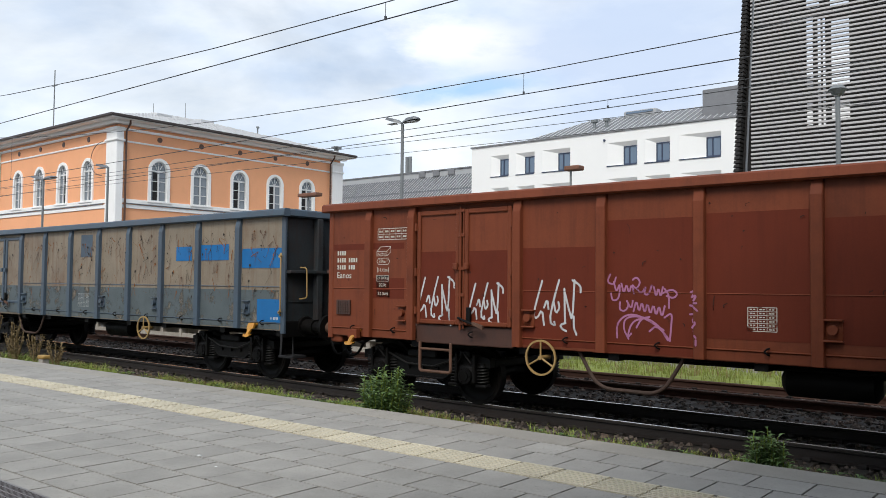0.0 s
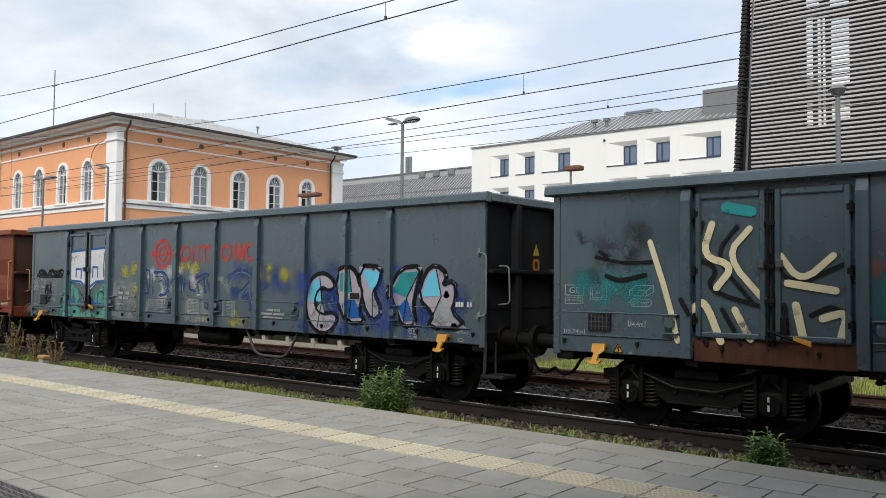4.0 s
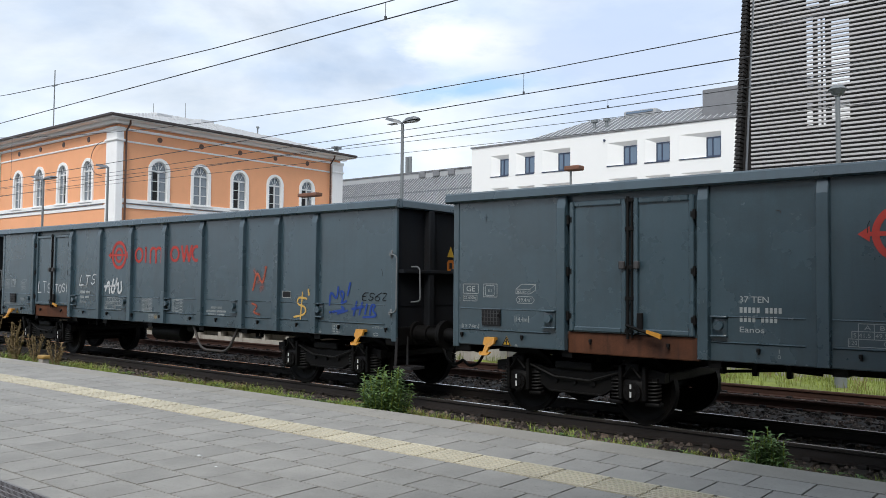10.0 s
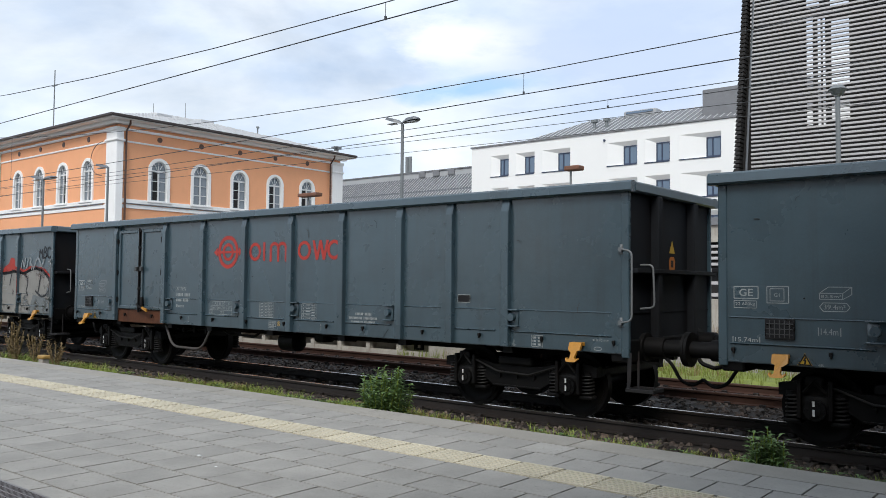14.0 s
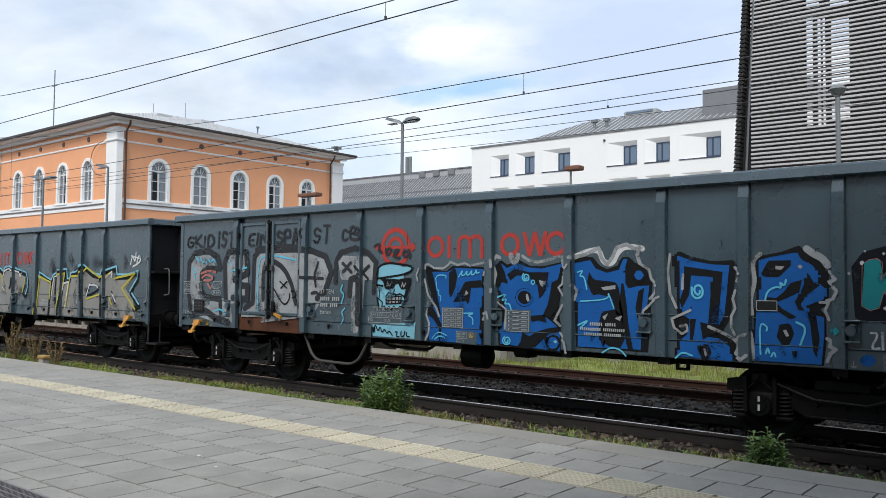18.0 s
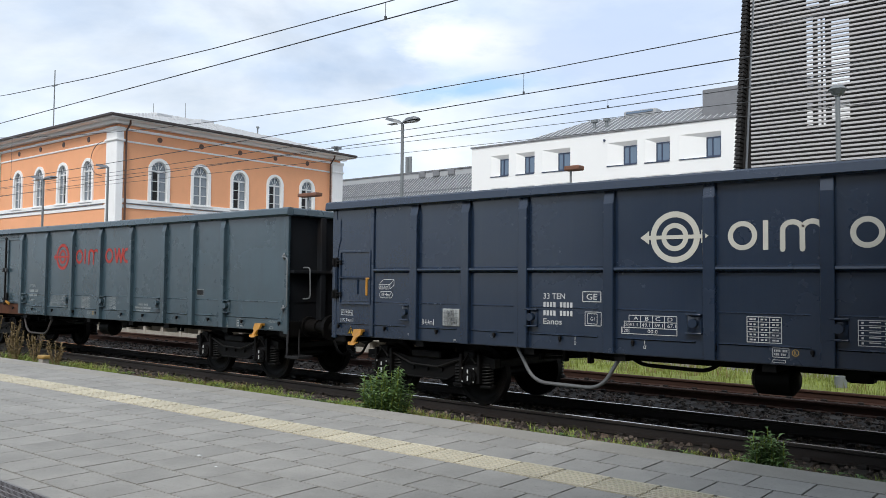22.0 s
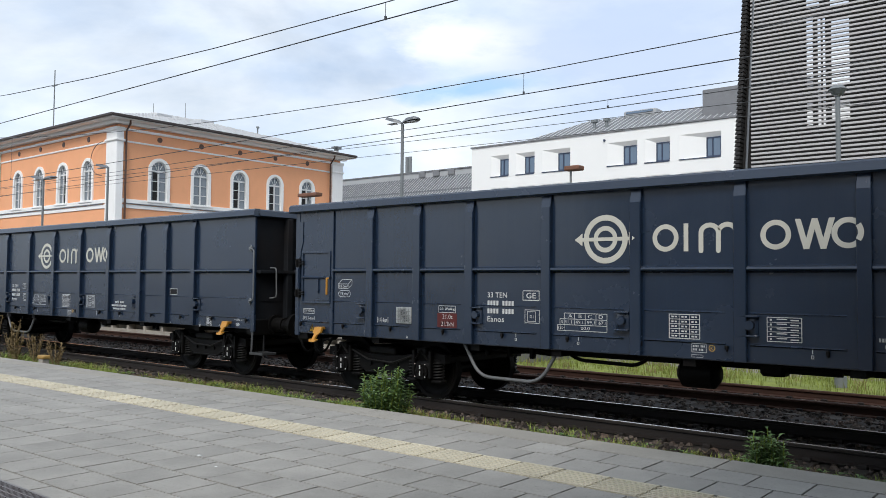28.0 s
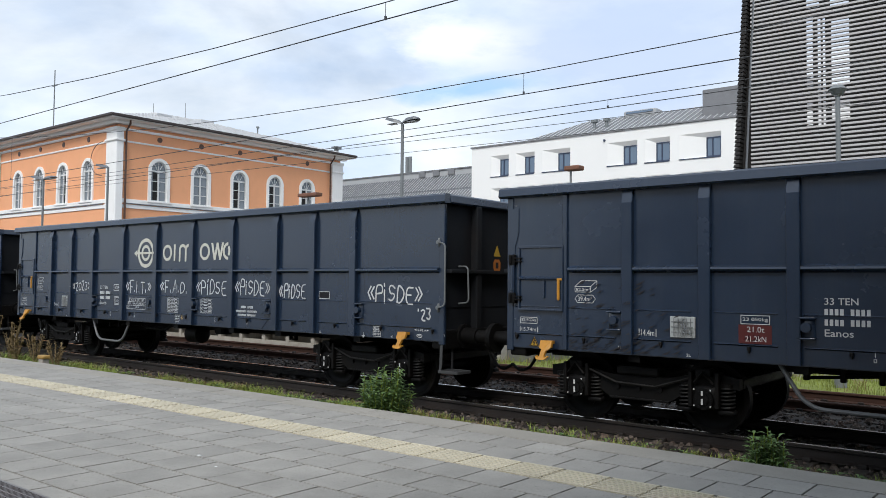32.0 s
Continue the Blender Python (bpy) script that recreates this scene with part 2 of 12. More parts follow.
M_GRATE = material("galvanised_grate", (0.18, 0.17, 0.17), 0.5, 0.5, 0.2, 4, 60, 0.1, 0, RUST, 0.4)
M_CONC = material("stained_concrete", (0.36, 0.34, 0.30), 0.85, 0, 0.25, 1.2, 40, 0.25, 0.35, (0.16, 0.10, 0.075), 0.4)
M_ASPHALT = material("platform_asphalt", (0.12, 0.12, 0.118), 0.9, 0, 0.2, 1.2, 80, 0.2)
M_ORANGE = material("apricot_render", (0.80, 0.38, 0.20), 0.85, 0, 0.07, 0.25, 14, 0.06, 0.08, (0.5, 0.27, 0.14), 0.12)
M_STUCCO = material("white_stucco", (0.83, 0.83, 0.82), 0.8, 0, 0.06, 0.4, 18, 0.05, 0.12, (0.45, 0.44, 0.42), 0.1)
M_WHITEWALL = material("smooth_white_render", (0.79, 0.80, 0.79), 0.8, 0, 0.03, 0.15, 10, 0.03)
M_TINROOF = material("standing_seam_zinc", (0.52, 0.53, 0.54), 0.5, 0.1, 0.12, 0.4, 12, 0.05, 0, (0.2, 0.2, 0.2), 0.3)
M_DARKROOF = material("grey_sheet_roof", (0.17, 0.175, 0.185), 0.55, 0.1, 0.15, 0.5, 12, 0.05, 0, (0.1, 0.1, 0.1), 0.3)
M_GUTTER = material("dark_gutter_metal", (0.045, 0.035, 0.032), 0.5, 0.2, 0.2, 2, 20, 0)
M_COPPER = material("brown_downpipe", (0.10, 0.055, 0.04), 0.5, 0.3, 0.2, 2, 20, 0)
M_SLAT = material("silver_louvre_slat", (0.45, 0.44, 0.44), 0.5, 0.1, 0.1, 0.6, 20, 0.05, 0, (0.3, 0.27, 0.25), 0.3)
M_SLATGREY = material("pale_grey_cladding", (0.34, 0.35, 0.36), 0.6, 0, 0.1, 0.5, 14, 0.03)
# near-black fill: stands for shade behind slats, in rooms and hollows; also side screen
M_NEARBLACK = material("near_black_fill", (0.014, 0.013, 0.013), 0.8, 0, 0.2, 0.5, 12, 0)
M_MAST = material("galvanised_mast", (0.17, 0.185, 0.19), 0.5, 0.1, 0.12, 2, 40, 0.03)
M_LAMPGREY = material("lamp_housing_grey", (0.12, 0.13, 0.14), 0.45, 0.1, 0.1, 2, 30, 0)
M_LAMPRUST = material("rusty_lamp_housing", (0.17, 0.075, 0.045), 0.7, 0, 0.3, 5, 30, 0.2)
M_WIRE = material("dark_contact_wire", (0.05, 0.053, 0.056), 0.5, 0.3, 0.1, 1, 10, 0)
M_FRAME = material("white_window_frame", (0.62, 0.63, 0.63), 0.5, 0, 0.05, 1, 20, 0)
M_BLUEFRAME = material("dark_blue_window_frame", (0.03, 0.045, 0.085), 0.45, 0, 0.05, 1, 20, 0)
# M_PANE: blue-grey base colour stands for the sky mirrored in the panes
M_PANE = glass("window_pane", (0.19, 0.22, 0.25))
M_PANEBLUE = glass("blue_window_pane", (0.10, 0.15, 0.22), 0.05)
M_LEAF = material("nettle_leaf", (0.13, 0.22, 0.075), 0.4, 0, 0.35, 8, 40, 0, per_piece=0.2)
M_GRASS = material("grass_blade", (0.175, 0.230, 0.034), 0.6, 0, 0.4, 3, 20, 0)
M_DRY = material("dry_straw_grass", (0.19, 0.135, 0.06), 0.7, 0, 0.4, 3, 20, 0)
M_OCHRE = material("yellowed_plastic", (0.36, 0.22, 0.06), 0.5, 0, 0.2, 4, 40, 0.05)
M_MEADOW = material("sunlit_verge_grass", (0.165, 0.20, 0.035), 0.8, 0, 0.5, 2.5, 18, 0.6)
M_GROUND = material("gravelly_ground", (0.16, 0.145, 0.125), 0.95, 0, 0.3, 0.6, 12, 0.3)


# ---- mesh building ----
class Shape:
    """Collects boxes, tubes and prisms into one mesh."""

    def __init__(self):
        self.v, self.f = [], []

    def add(self, verts, faces):
        k = len(self.v)
        self.v += [tuple(p) for p in verts]
        self.f += [tuple(i + k for i in f) for f in faces]
        return self

    def box(self, x0, x1, y0, y1, z0, z1, c=0.0):
        """A box; c cuts its upright and level edges back, so that they catch light."""
        if c <= 0:
            vs = [(x, y, z) for z in (z0, z1) for y in (y0, y1) for x in (x0, x1)]
            return self.add(vs, [(0, 2, 3, 1), (4, 5, 7, 6), (0, 1, 5, 4), (2, 6, 7, 3), (0, 4, 6, 2), (1, 3, 7, 5)])
        c = min(c, (x1 - x0) * 0.45, (y1 - y0) * 0.45, (z1 - z0) * 0.45)
        ring = lambda d, z: [(x0 + d + (c if a else 0), y0 + d + (0 if a else c), z) for a in (1, 0)] and [
            (x0 + c + d, y0 + d, z), (x1 - c - d, y0 + d, z), (x1 - d, y0 + c + d, z), (x1 - d, y1 - c - d, z),
            (x1 - c - d, y1 - d, z), (x0 + c + d, y1 - d, z), (x0 + d, y1 - c - d, z), (x0 + d, y0 + c + d, z)]
        d = c * 0.5
        return self.loft([ring(d, z0), ring(0, z0 + c), ring(0, z1 - c), ring(d, z1)])

    def loft(self, rings, close=True, caps=True):
        n, k = len(rings[0]), len(self.v)
        for r in rings:
            self.v += [tuple(p) for p in r]
        for i in range(len(rings) - 1):
            for j in range(n if close else n - 1):
                a, b = k + i * n + j, k + i * n + (j + 1) % n
                self.f.append((a, b, b + n, a + n))
        if caps:
            self.f.append(tuple(k + j for j in reversed(range(n))))
            self.f.append(tuple(k + (len(rings) - 1) * n + j for j in range(n)))
        return self

    def cyl(self, p, q, r, n=12, r2=None, caps=True):
        p, q = Vector(p), Vector(q)
        u = (q - p).normalized()
        a = u.cross((0, 0, 1) if abs(u.z) < 0.9 else (1, 0, 0)).normalized()
        b = u.cross(a)
        r2 = r if r2 is None else r2
        circ = lambda c, s: [c + (a * math.cos(t) + b * math.sin(t)) * s for t in (2 * math.pi * i / n for i in range(n))]
        return self.loft([circ(p, r), circ(q, r2)], caps=caps)

    def tube(self, pts, r, n=8):
        pts = [Vector(p) for p in pts]
        rings, a = [], None
        for i, p in enumerate(pts):
            u = (pts[min(i + 1, len(pts) - 1)] - pts[max(i - 1, 0)]).normalized()
            if a is None:
                a = u.cross((0, 0, 1) if abs(u.z) < 0.9 else (1, 0, 0)).normalized()
            else:
                a = (a - u * a.dot(u)).normalized()
            b = u.cross(a)
            rings.append([p + (a * math.cos(t) + b * math.sin(t)) * r for t in (2 * math.pi * k / n for k in range(n))])
        return self.loft(rings)

    def ring(self, c, axis, r0, r1, t, n=24):
        """A flat ring round c, of thickness t along the axis ('x', 'y' or 'z')."""
        i = "xyz".index(axis)
        j, k = (i + 1) % 3, (i + 2) % 3

        def pt(a, r, h):
            p = [c[0], c[1], c[2]]
            p[i] += h
            p[j] += r * math.cos(a)
            p[k] += r * math.sin(a)
            return tuple(p)

        rings = [[pt(2 * math.pi * s / n, r, h) for r, h in ((r0, -t / 2), (r1, -t / 2), (r1, t / 2), (r0, t / 2))] for s in range(n)]
        base = len(self.v)
        for r in rings:
            self.v += r
        for s in range(n):
            for q in range(4):
                a, b = base + s * 4 + q, base + s * 4 + (q + 1) % 4
                c2, d2 = base + ((s + 1) % n) * 4 + (q + 1) % 4, base + ((s + 1) % n) * 4 + q
                self.f.append((a, b, c2, d2))
        return self

    def prism(self, poly, axis, h0, h1):
        """A polygon of (a, b) pairs in the plane across the axis, from h0 to h1."""
        i = "xyz".index(axis)
        mk = lambda h: [tuple([h if q == i else (a if q == (0 if i else 1) else b) for q in range(3)]) for a, b in poly]
        return self.loft([mk(h0), mk(h1)])

    def mesh(self, name, mat, smooth=False):
        me = bpy.data.meshes.new(name)
        me.from_pydata(self.v, [], self.f)
        bm = bmesh.new()
        bm.from_mesh(me)
        bmesh.ops.recalc_face_normals(bm, faces=bm.faces)
        bm.to_mesh(me)
        bm.free()
        if smooth:
            me.polygons.foreach_set("use_smooth", [True] * len(me.polygons))
            me.set_sharp_from_angle(angle=radians(40))
        if mat:
            me.materials.append(mat)
        return me


def part(name, shape, mat, parent=None, label="", smooth=False, at=None, data=None):
    """Links a shape as one mesh object under a thing or a part."""
    ob = new(name, data or shape.mesh(name, mat, smooth))
    if parent:
        ob.parent = parent
    if at is not None:
        ob.matrix_basis = at
    if label:
        ob["label"] = label
    return ob


def thing(name, label, category, group="", kind="", at=None):
    ob = new(name)
    ob.empty_display_size = 0.3
    if at is not None:
        ob.matrix_basis = at
    return tagged(ob, label, category, group, kind)


def setting(name, shape, mat, label, category="", smooth=False):
    return tagged(part(name, shape, mat, None, "", smooth), label, category or name.replace("_", " "), "", "structure")


# ---- ground, tracks, platforms ----
GROUND_Z = -0.24


def build_ground():
    # one sheet to the horizon with a trench-like bed where the tracks lie
    s = Shape()
    s.add([(-900, -600, GROUND_Z), (900, -600, GROUND_Z), (900, 1200, GROUND_Z), (-900, 1200, GROUND_Z)], [(0, 1, 2, 3)])
    setting("ground", s, M_GROUND, "dusty gravelly station ground", "ground")
    # cinder bed with uneven surface
    s = Shape()
    nx, y0, y1, ny = 150, EDGE_Y - 1.4, 17.2, 38
    xs = [-75 + 110 * i / nx for i in range(nx + 1)]
    ys = [y0 + (y1 - y0) * j / ny for j in range(ny + 1)]
    vs = []
    for y in ys:
        for x in xs:
            h = -0.20 + 0.035 * noise.noise(Vector((x * 1.3, y * 1.3, 0))) + 0.02 * noise.noise(Vector((x * 4, y * 4, 3)))
            vs.append((x, y, h))
    fs = [(j * (nx + 1) + i, j * (nx + 1) + i + 1, (j + 1) * (nx + 1) + i + 1, (j + 1) * (nx + 1) + i) for j in range(ny) for i in range(nx)]
    s.add(vs, fs)
    setting("track_bed", s, M_SOIL, "dark cinder track bed with rusty gravel", "track bed", True)


def rail_profile():
    # half of a flat-bottomed rail, foot to head, mirrored
    half = [(0.075, -0.172), (0.075, -0.160), (0.012, -0.143), (0.010, -0.050), (0.036, -0.040), (0.036, -0.012), (0.028, -0.003)]
    return half + [(-a, b) for a, b in reversed(half)]


def build_track(yc, name, label, shiny):
    t = thing(name, label, "railway track", "", "structure")
    for side in (-1, 1):
        y = yc + side * 0.7525
        s = Shape()
        s.loft([[(x, y + a, b) for a, b in rail_profile()] for x in (-260, 120)])
        r = part("rail", s, M_RAIL if shiny else M_RAILRUST, t)
        h = Shape().box(-260, 120, y - 0.026, y + 0.026, -0.004, 0.0)
        part("running_surface", h, M_RAILTOP if shiny else M_RAILRUST, r, "polished running surface" if shiny else "")
    # sleepers
    sl = Shape()
    prof = [(-0.14, -0.40), (0.14, -0.40), (0.12, -0.185), (-0.12, -0.185)]
    sl.loft([[(a, y, b) for a, b in prof] for y in (yc - 1.28, yc + 1.28)])
    me = sl.mesh("sleeper", M_SLEEPER)
    fa = Shape()
    for side in (-1, 1):
        for o in (-0.10, 0.10):
            fa.box(-0.05, 0.05, yc + side * 0.7525 + o - 0.035, yc + side * 0.7525 + o + 0.035, -0.19, -0.135, 0.01)
    fme = fa.mesh("rail_fastening", M_RAIL)
    n = 0
    x = -46.0
    while x < 14:
        o = part("sleeper", None, None, t, "", data=me, at=pose(x, 0, 0.0))
        part("rail_fastening", None, None, o, "", data=fme)
        x += 0.6
    return t


def stones():
    rng = random.Random(4)
    s = Shape()
    base = [(-1, -0.8, 0), (1, -0.7, 0), (0.9, 0.9, 0), (-0.8, 1, 0), (-0.6, -0.4, 0.9), (0.55, -0.5, 1.0), (0.4, 0.55, 0.8), (-0.5, 0.5, 0.95)]
    faces = [(4, 5, 6, 7), (0, 1, 5, 4), (1, 2, 6, 5), (2, 3, 7, 6), (3, 0, 4, 7)]
    for i in range(24000):
        x = -30 + 34 * rng.random() ** 0.8
        y = rng.uniform(8.3, 17.0)
        dead = min(abs(y - TRACK_Y - 0.7525), abs(y - TRACK_Y + 0.7525), abs(y - TRACK2_Y - 0.7525), abs(y - TRACK2_Y + 0.7525))
        if dead < 0.09:
            continue
        r = rng.uniform(0.016, 0.042)
        a = rng.random() * 6.28
        ca, sa = math.cos(a), math.sin(a)
        z = -0.215 + rng.random() * 0.035
        s.add([(x + (p * ca - q * sa) * r * rng.uniform(0.8, 1.2), y + (p * sa + q * ca) * r * rng.uniform(0.8, 1.2), z + h * r * rng.uniform(0.7, 1.3)) for p, q, h in base], faces)
    ob = tagged(part("ballast", s, None), "rust-stained crushed stone ballast between the sleepers", "ballast", "", "stuff")
    ob.data.materials.append(M_BALLAST)


def build_far_platform():
    # verge, low concrete edging and the house platform behind the second track
    s = Shape()
    nx = 120
    xs = [-13 + 36 * i / nx for i in range(nx + 1)]
    ys = [16.9, 17.3, 17.8, 18.4, 19.2, 20.2]
    vs = [(x, y, -0.17 + 0.05 * noise.noise(Vector((x * 1.7, y * 1.7, 5))) + (0.05 if 0 < j < 5 else -0.05)) for j, y in enumerate(ys) for x in xs]
    s.add(vs, [(j * (nx + 1) + i, j * (nx + 1) + i + 1, (j + 1) * (nx + 1) + i + 1, (j + 1) * (nx + 1) + i) for j in range(len(ys) - 1) for i in range(nx)])
    setting("verge", s, M_MEADOW, "yellow-green grassy verge beyond the second track", "verge", True)
    t = thing("far_platform", "low concrete house platform with a stained block edge", "platform", "", "structure")
    part("platform_slab", Shape().box(-120, -11.4, 17.65, 24.4, -0.3, 0.30), M_ASPHALT, t)
    blk = Shape().box(0.0, 1.20, 17.26, 17.65, 0.17, 0.34, 0.02).box(0.0, 0.16, 17.32, 17.65, -0.3, 0.17).box(0.16, 1.20, 17.60, 17.65, -0.3, 0.17).box(0.16, 1.20, 17.34, 17.60, -0.3, -0.04).mesh("edge_block", M_CONC)
    for i in range(52):
        part("edge_block", None, None, t, "", data=blk, at=pose(-15.82 - 1.21 * i, 0, 0))
    plain_block = Shape().box(0.0, 1.20, 17.3, 17.65, -0.3, 0.34, 0.02).mesh("edge_block", M_CONC)
    for i in range(2):
        part("edge_block", None, None, t, "", data=plain_block, at=pose(-14.61 + 1.21 * i, 0, 0))


build_ground()
build_track(TRACK_Y, "railway_track", "railway track with polished rails under the train", True)
build_track(TRACK2_Y, "railway_track_empty", "empty railway track with rusty rails", False)
build_far_platform()


# ---- wagons ----
# Wagon space: x along, origin at the middle on the rail top, the side that is seen looks to -y.
SIDE = 1.40              # outer face of the side sheet
POST_OUT = 0.075         # how far posts stand out
POSTS_A = (-5.38, -3.40, -2.04, -0.69, 0.65, 1.98, 3.31, 4.34, 5.37)
POSTS_B = (-5.38, -4.36, -3.33, -1.99, -0.65, 0.68, 2.01, 3.33, 4.34, 5.35)
POSTS_C = (-6.31, -5.37, -3.36, -2.03, -0.70, 0.65, 1.97, 3.28, 4.61, 5.93)


def side_post(h1, w, shift):
    """A folded channel, slanting back under the coping."""
    s = Shape()
    prof = lambda z, o: [(shift - 0.075, 0, z), (shift - w / 2 - 0.004, -o + 0.008, z), (shift - w / 2 + 0.004, -o, z), (shift + w / 2 - 0.004, -o, z), (shift + w / 2 + 0.004, -o + 0.008, z), (shift + 0.075, 0, z)]
    s.loft([prof(0.985, POST_OUT), prof(h1 - 0.17, POST_OUT), prof(h1, POST_OUT * 0.42)])
    return s


def make_bogie(root, x):
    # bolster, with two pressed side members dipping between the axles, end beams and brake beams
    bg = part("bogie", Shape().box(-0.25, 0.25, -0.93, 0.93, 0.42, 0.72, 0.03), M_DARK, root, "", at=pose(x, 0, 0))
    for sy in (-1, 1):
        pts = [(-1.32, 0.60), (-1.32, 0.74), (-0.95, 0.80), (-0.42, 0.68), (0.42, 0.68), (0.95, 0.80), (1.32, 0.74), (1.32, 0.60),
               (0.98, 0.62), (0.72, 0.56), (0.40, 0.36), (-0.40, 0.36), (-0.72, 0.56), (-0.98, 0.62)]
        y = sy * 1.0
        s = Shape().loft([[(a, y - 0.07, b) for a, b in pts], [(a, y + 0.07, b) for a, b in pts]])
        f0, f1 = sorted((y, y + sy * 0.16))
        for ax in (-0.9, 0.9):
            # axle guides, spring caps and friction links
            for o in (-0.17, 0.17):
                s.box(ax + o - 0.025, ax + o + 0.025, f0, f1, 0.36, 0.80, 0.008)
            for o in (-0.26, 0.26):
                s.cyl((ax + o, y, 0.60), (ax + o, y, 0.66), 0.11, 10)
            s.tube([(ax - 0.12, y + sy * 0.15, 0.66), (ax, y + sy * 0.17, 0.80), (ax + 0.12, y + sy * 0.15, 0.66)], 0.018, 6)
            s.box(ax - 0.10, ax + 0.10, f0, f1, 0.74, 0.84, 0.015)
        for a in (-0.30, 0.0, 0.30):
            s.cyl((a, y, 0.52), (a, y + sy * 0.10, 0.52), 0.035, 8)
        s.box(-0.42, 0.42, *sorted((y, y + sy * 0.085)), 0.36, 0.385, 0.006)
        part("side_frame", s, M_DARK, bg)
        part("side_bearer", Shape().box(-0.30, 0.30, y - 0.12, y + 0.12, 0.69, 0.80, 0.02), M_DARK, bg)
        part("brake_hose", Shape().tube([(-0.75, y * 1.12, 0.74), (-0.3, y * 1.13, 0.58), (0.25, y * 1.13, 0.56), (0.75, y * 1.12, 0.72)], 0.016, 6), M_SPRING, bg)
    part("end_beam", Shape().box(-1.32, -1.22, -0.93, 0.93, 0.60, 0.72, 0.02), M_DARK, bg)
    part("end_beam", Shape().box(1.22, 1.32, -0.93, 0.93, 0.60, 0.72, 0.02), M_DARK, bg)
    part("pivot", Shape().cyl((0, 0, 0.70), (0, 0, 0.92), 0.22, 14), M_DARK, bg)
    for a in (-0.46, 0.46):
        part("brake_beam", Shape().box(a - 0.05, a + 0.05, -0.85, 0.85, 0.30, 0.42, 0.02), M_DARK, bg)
    for ax in (-0.9, 0.9):
        w = Shape()
        w.cyl((0, -1.0, 0), (0, 1.0, 0), 0.075, 12)
        for sy in (-1, 1):
            y = sy * 0.75
            prof = [(0.12, 0.09), (0.30, 0.035), (0.39, 0.055), (0.40, 0.066), (0.46, 0.066)]
            n = 28
            rings = []
            for k in range(n):
                t = 2 * math.pi * k / n
                c, d = math.cos(t), math.sin(t)
                rings.append([(r * c, y - h, r * d) for r, h in prof] + [(r * c, y + h * 0.9, r * d) for r, h in reversed(prof)])
            b = len(w.v)
            m = len(rings[0])
            for r in rings:
                w.v += r
            for k in range(n):
                for q in range(m):
                    w.f.append((b + k * m + q, b + k * m + (q + 1) % m, b + ((k + 1) % n) * m + (q + 1) % m, b + ((k + 1) % n) * m + q))
            for k in range(4):
                t = math.pi / 4 + k * math.pi / 2
                w.cyl((0.24 * math.cos(t), y + sy * 0.02, 0.24 * math.sin(t)), (0.24 * math.cos(t), y + sy * 0.06, 0.24 * math.sin(t)), 0.03, 6)
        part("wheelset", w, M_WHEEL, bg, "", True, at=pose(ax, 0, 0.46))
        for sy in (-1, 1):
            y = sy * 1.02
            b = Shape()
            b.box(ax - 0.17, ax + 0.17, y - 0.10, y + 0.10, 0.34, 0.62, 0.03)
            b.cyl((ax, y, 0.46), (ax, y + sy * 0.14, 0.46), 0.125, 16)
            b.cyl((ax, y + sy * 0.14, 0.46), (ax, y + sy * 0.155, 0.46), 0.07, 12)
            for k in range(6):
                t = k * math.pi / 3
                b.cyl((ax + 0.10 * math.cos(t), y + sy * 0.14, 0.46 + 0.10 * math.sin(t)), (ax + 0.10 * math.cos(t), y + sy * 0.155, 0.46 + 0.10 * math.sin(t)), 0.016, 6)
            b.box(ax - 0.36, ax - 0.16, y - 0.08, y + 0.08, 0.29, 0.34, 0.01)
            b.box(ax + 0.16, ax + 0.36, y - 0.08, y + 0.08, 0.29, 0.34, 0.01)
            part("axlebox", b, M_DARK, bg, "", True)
            for o in (-0.26, 0.26):
                c = Shape().tube([(ax + o + 0.085 * math.cos(q * 0.7), y + 0.085 * math.sin(q * 0.7), 0.34 + q * 0.0052) for q in range(54)], 0.0145, 6)
                part("coil_spring", c, M_SPRING, bg, "", True)
    return bg


def grab_bar(pts, r=0.0135):
    return Shape().tube(pts, r, 8)


def rounded(pts, r=0.06, n=4):
    """Rounds the corners of a polyline."""
    pts = [Vector(p) for p in pts]
    out = [pts[0]]
    for a, b, c in zip(pts, pts[1:], pts[2:]):
        u, v = (a - b), (c - b)
        k = min(r, u.length * 0.45, v.length * 0.45)
        p, q = b + u.normalized() * k, b + v.normalized() * k
        for i in range(n + 1):
            t = i / n
            out.append(p * (1 - t) ** 2 + b * 2 * t * (1 - t) + q * t ** 2)
    return out + [pts[-1]]


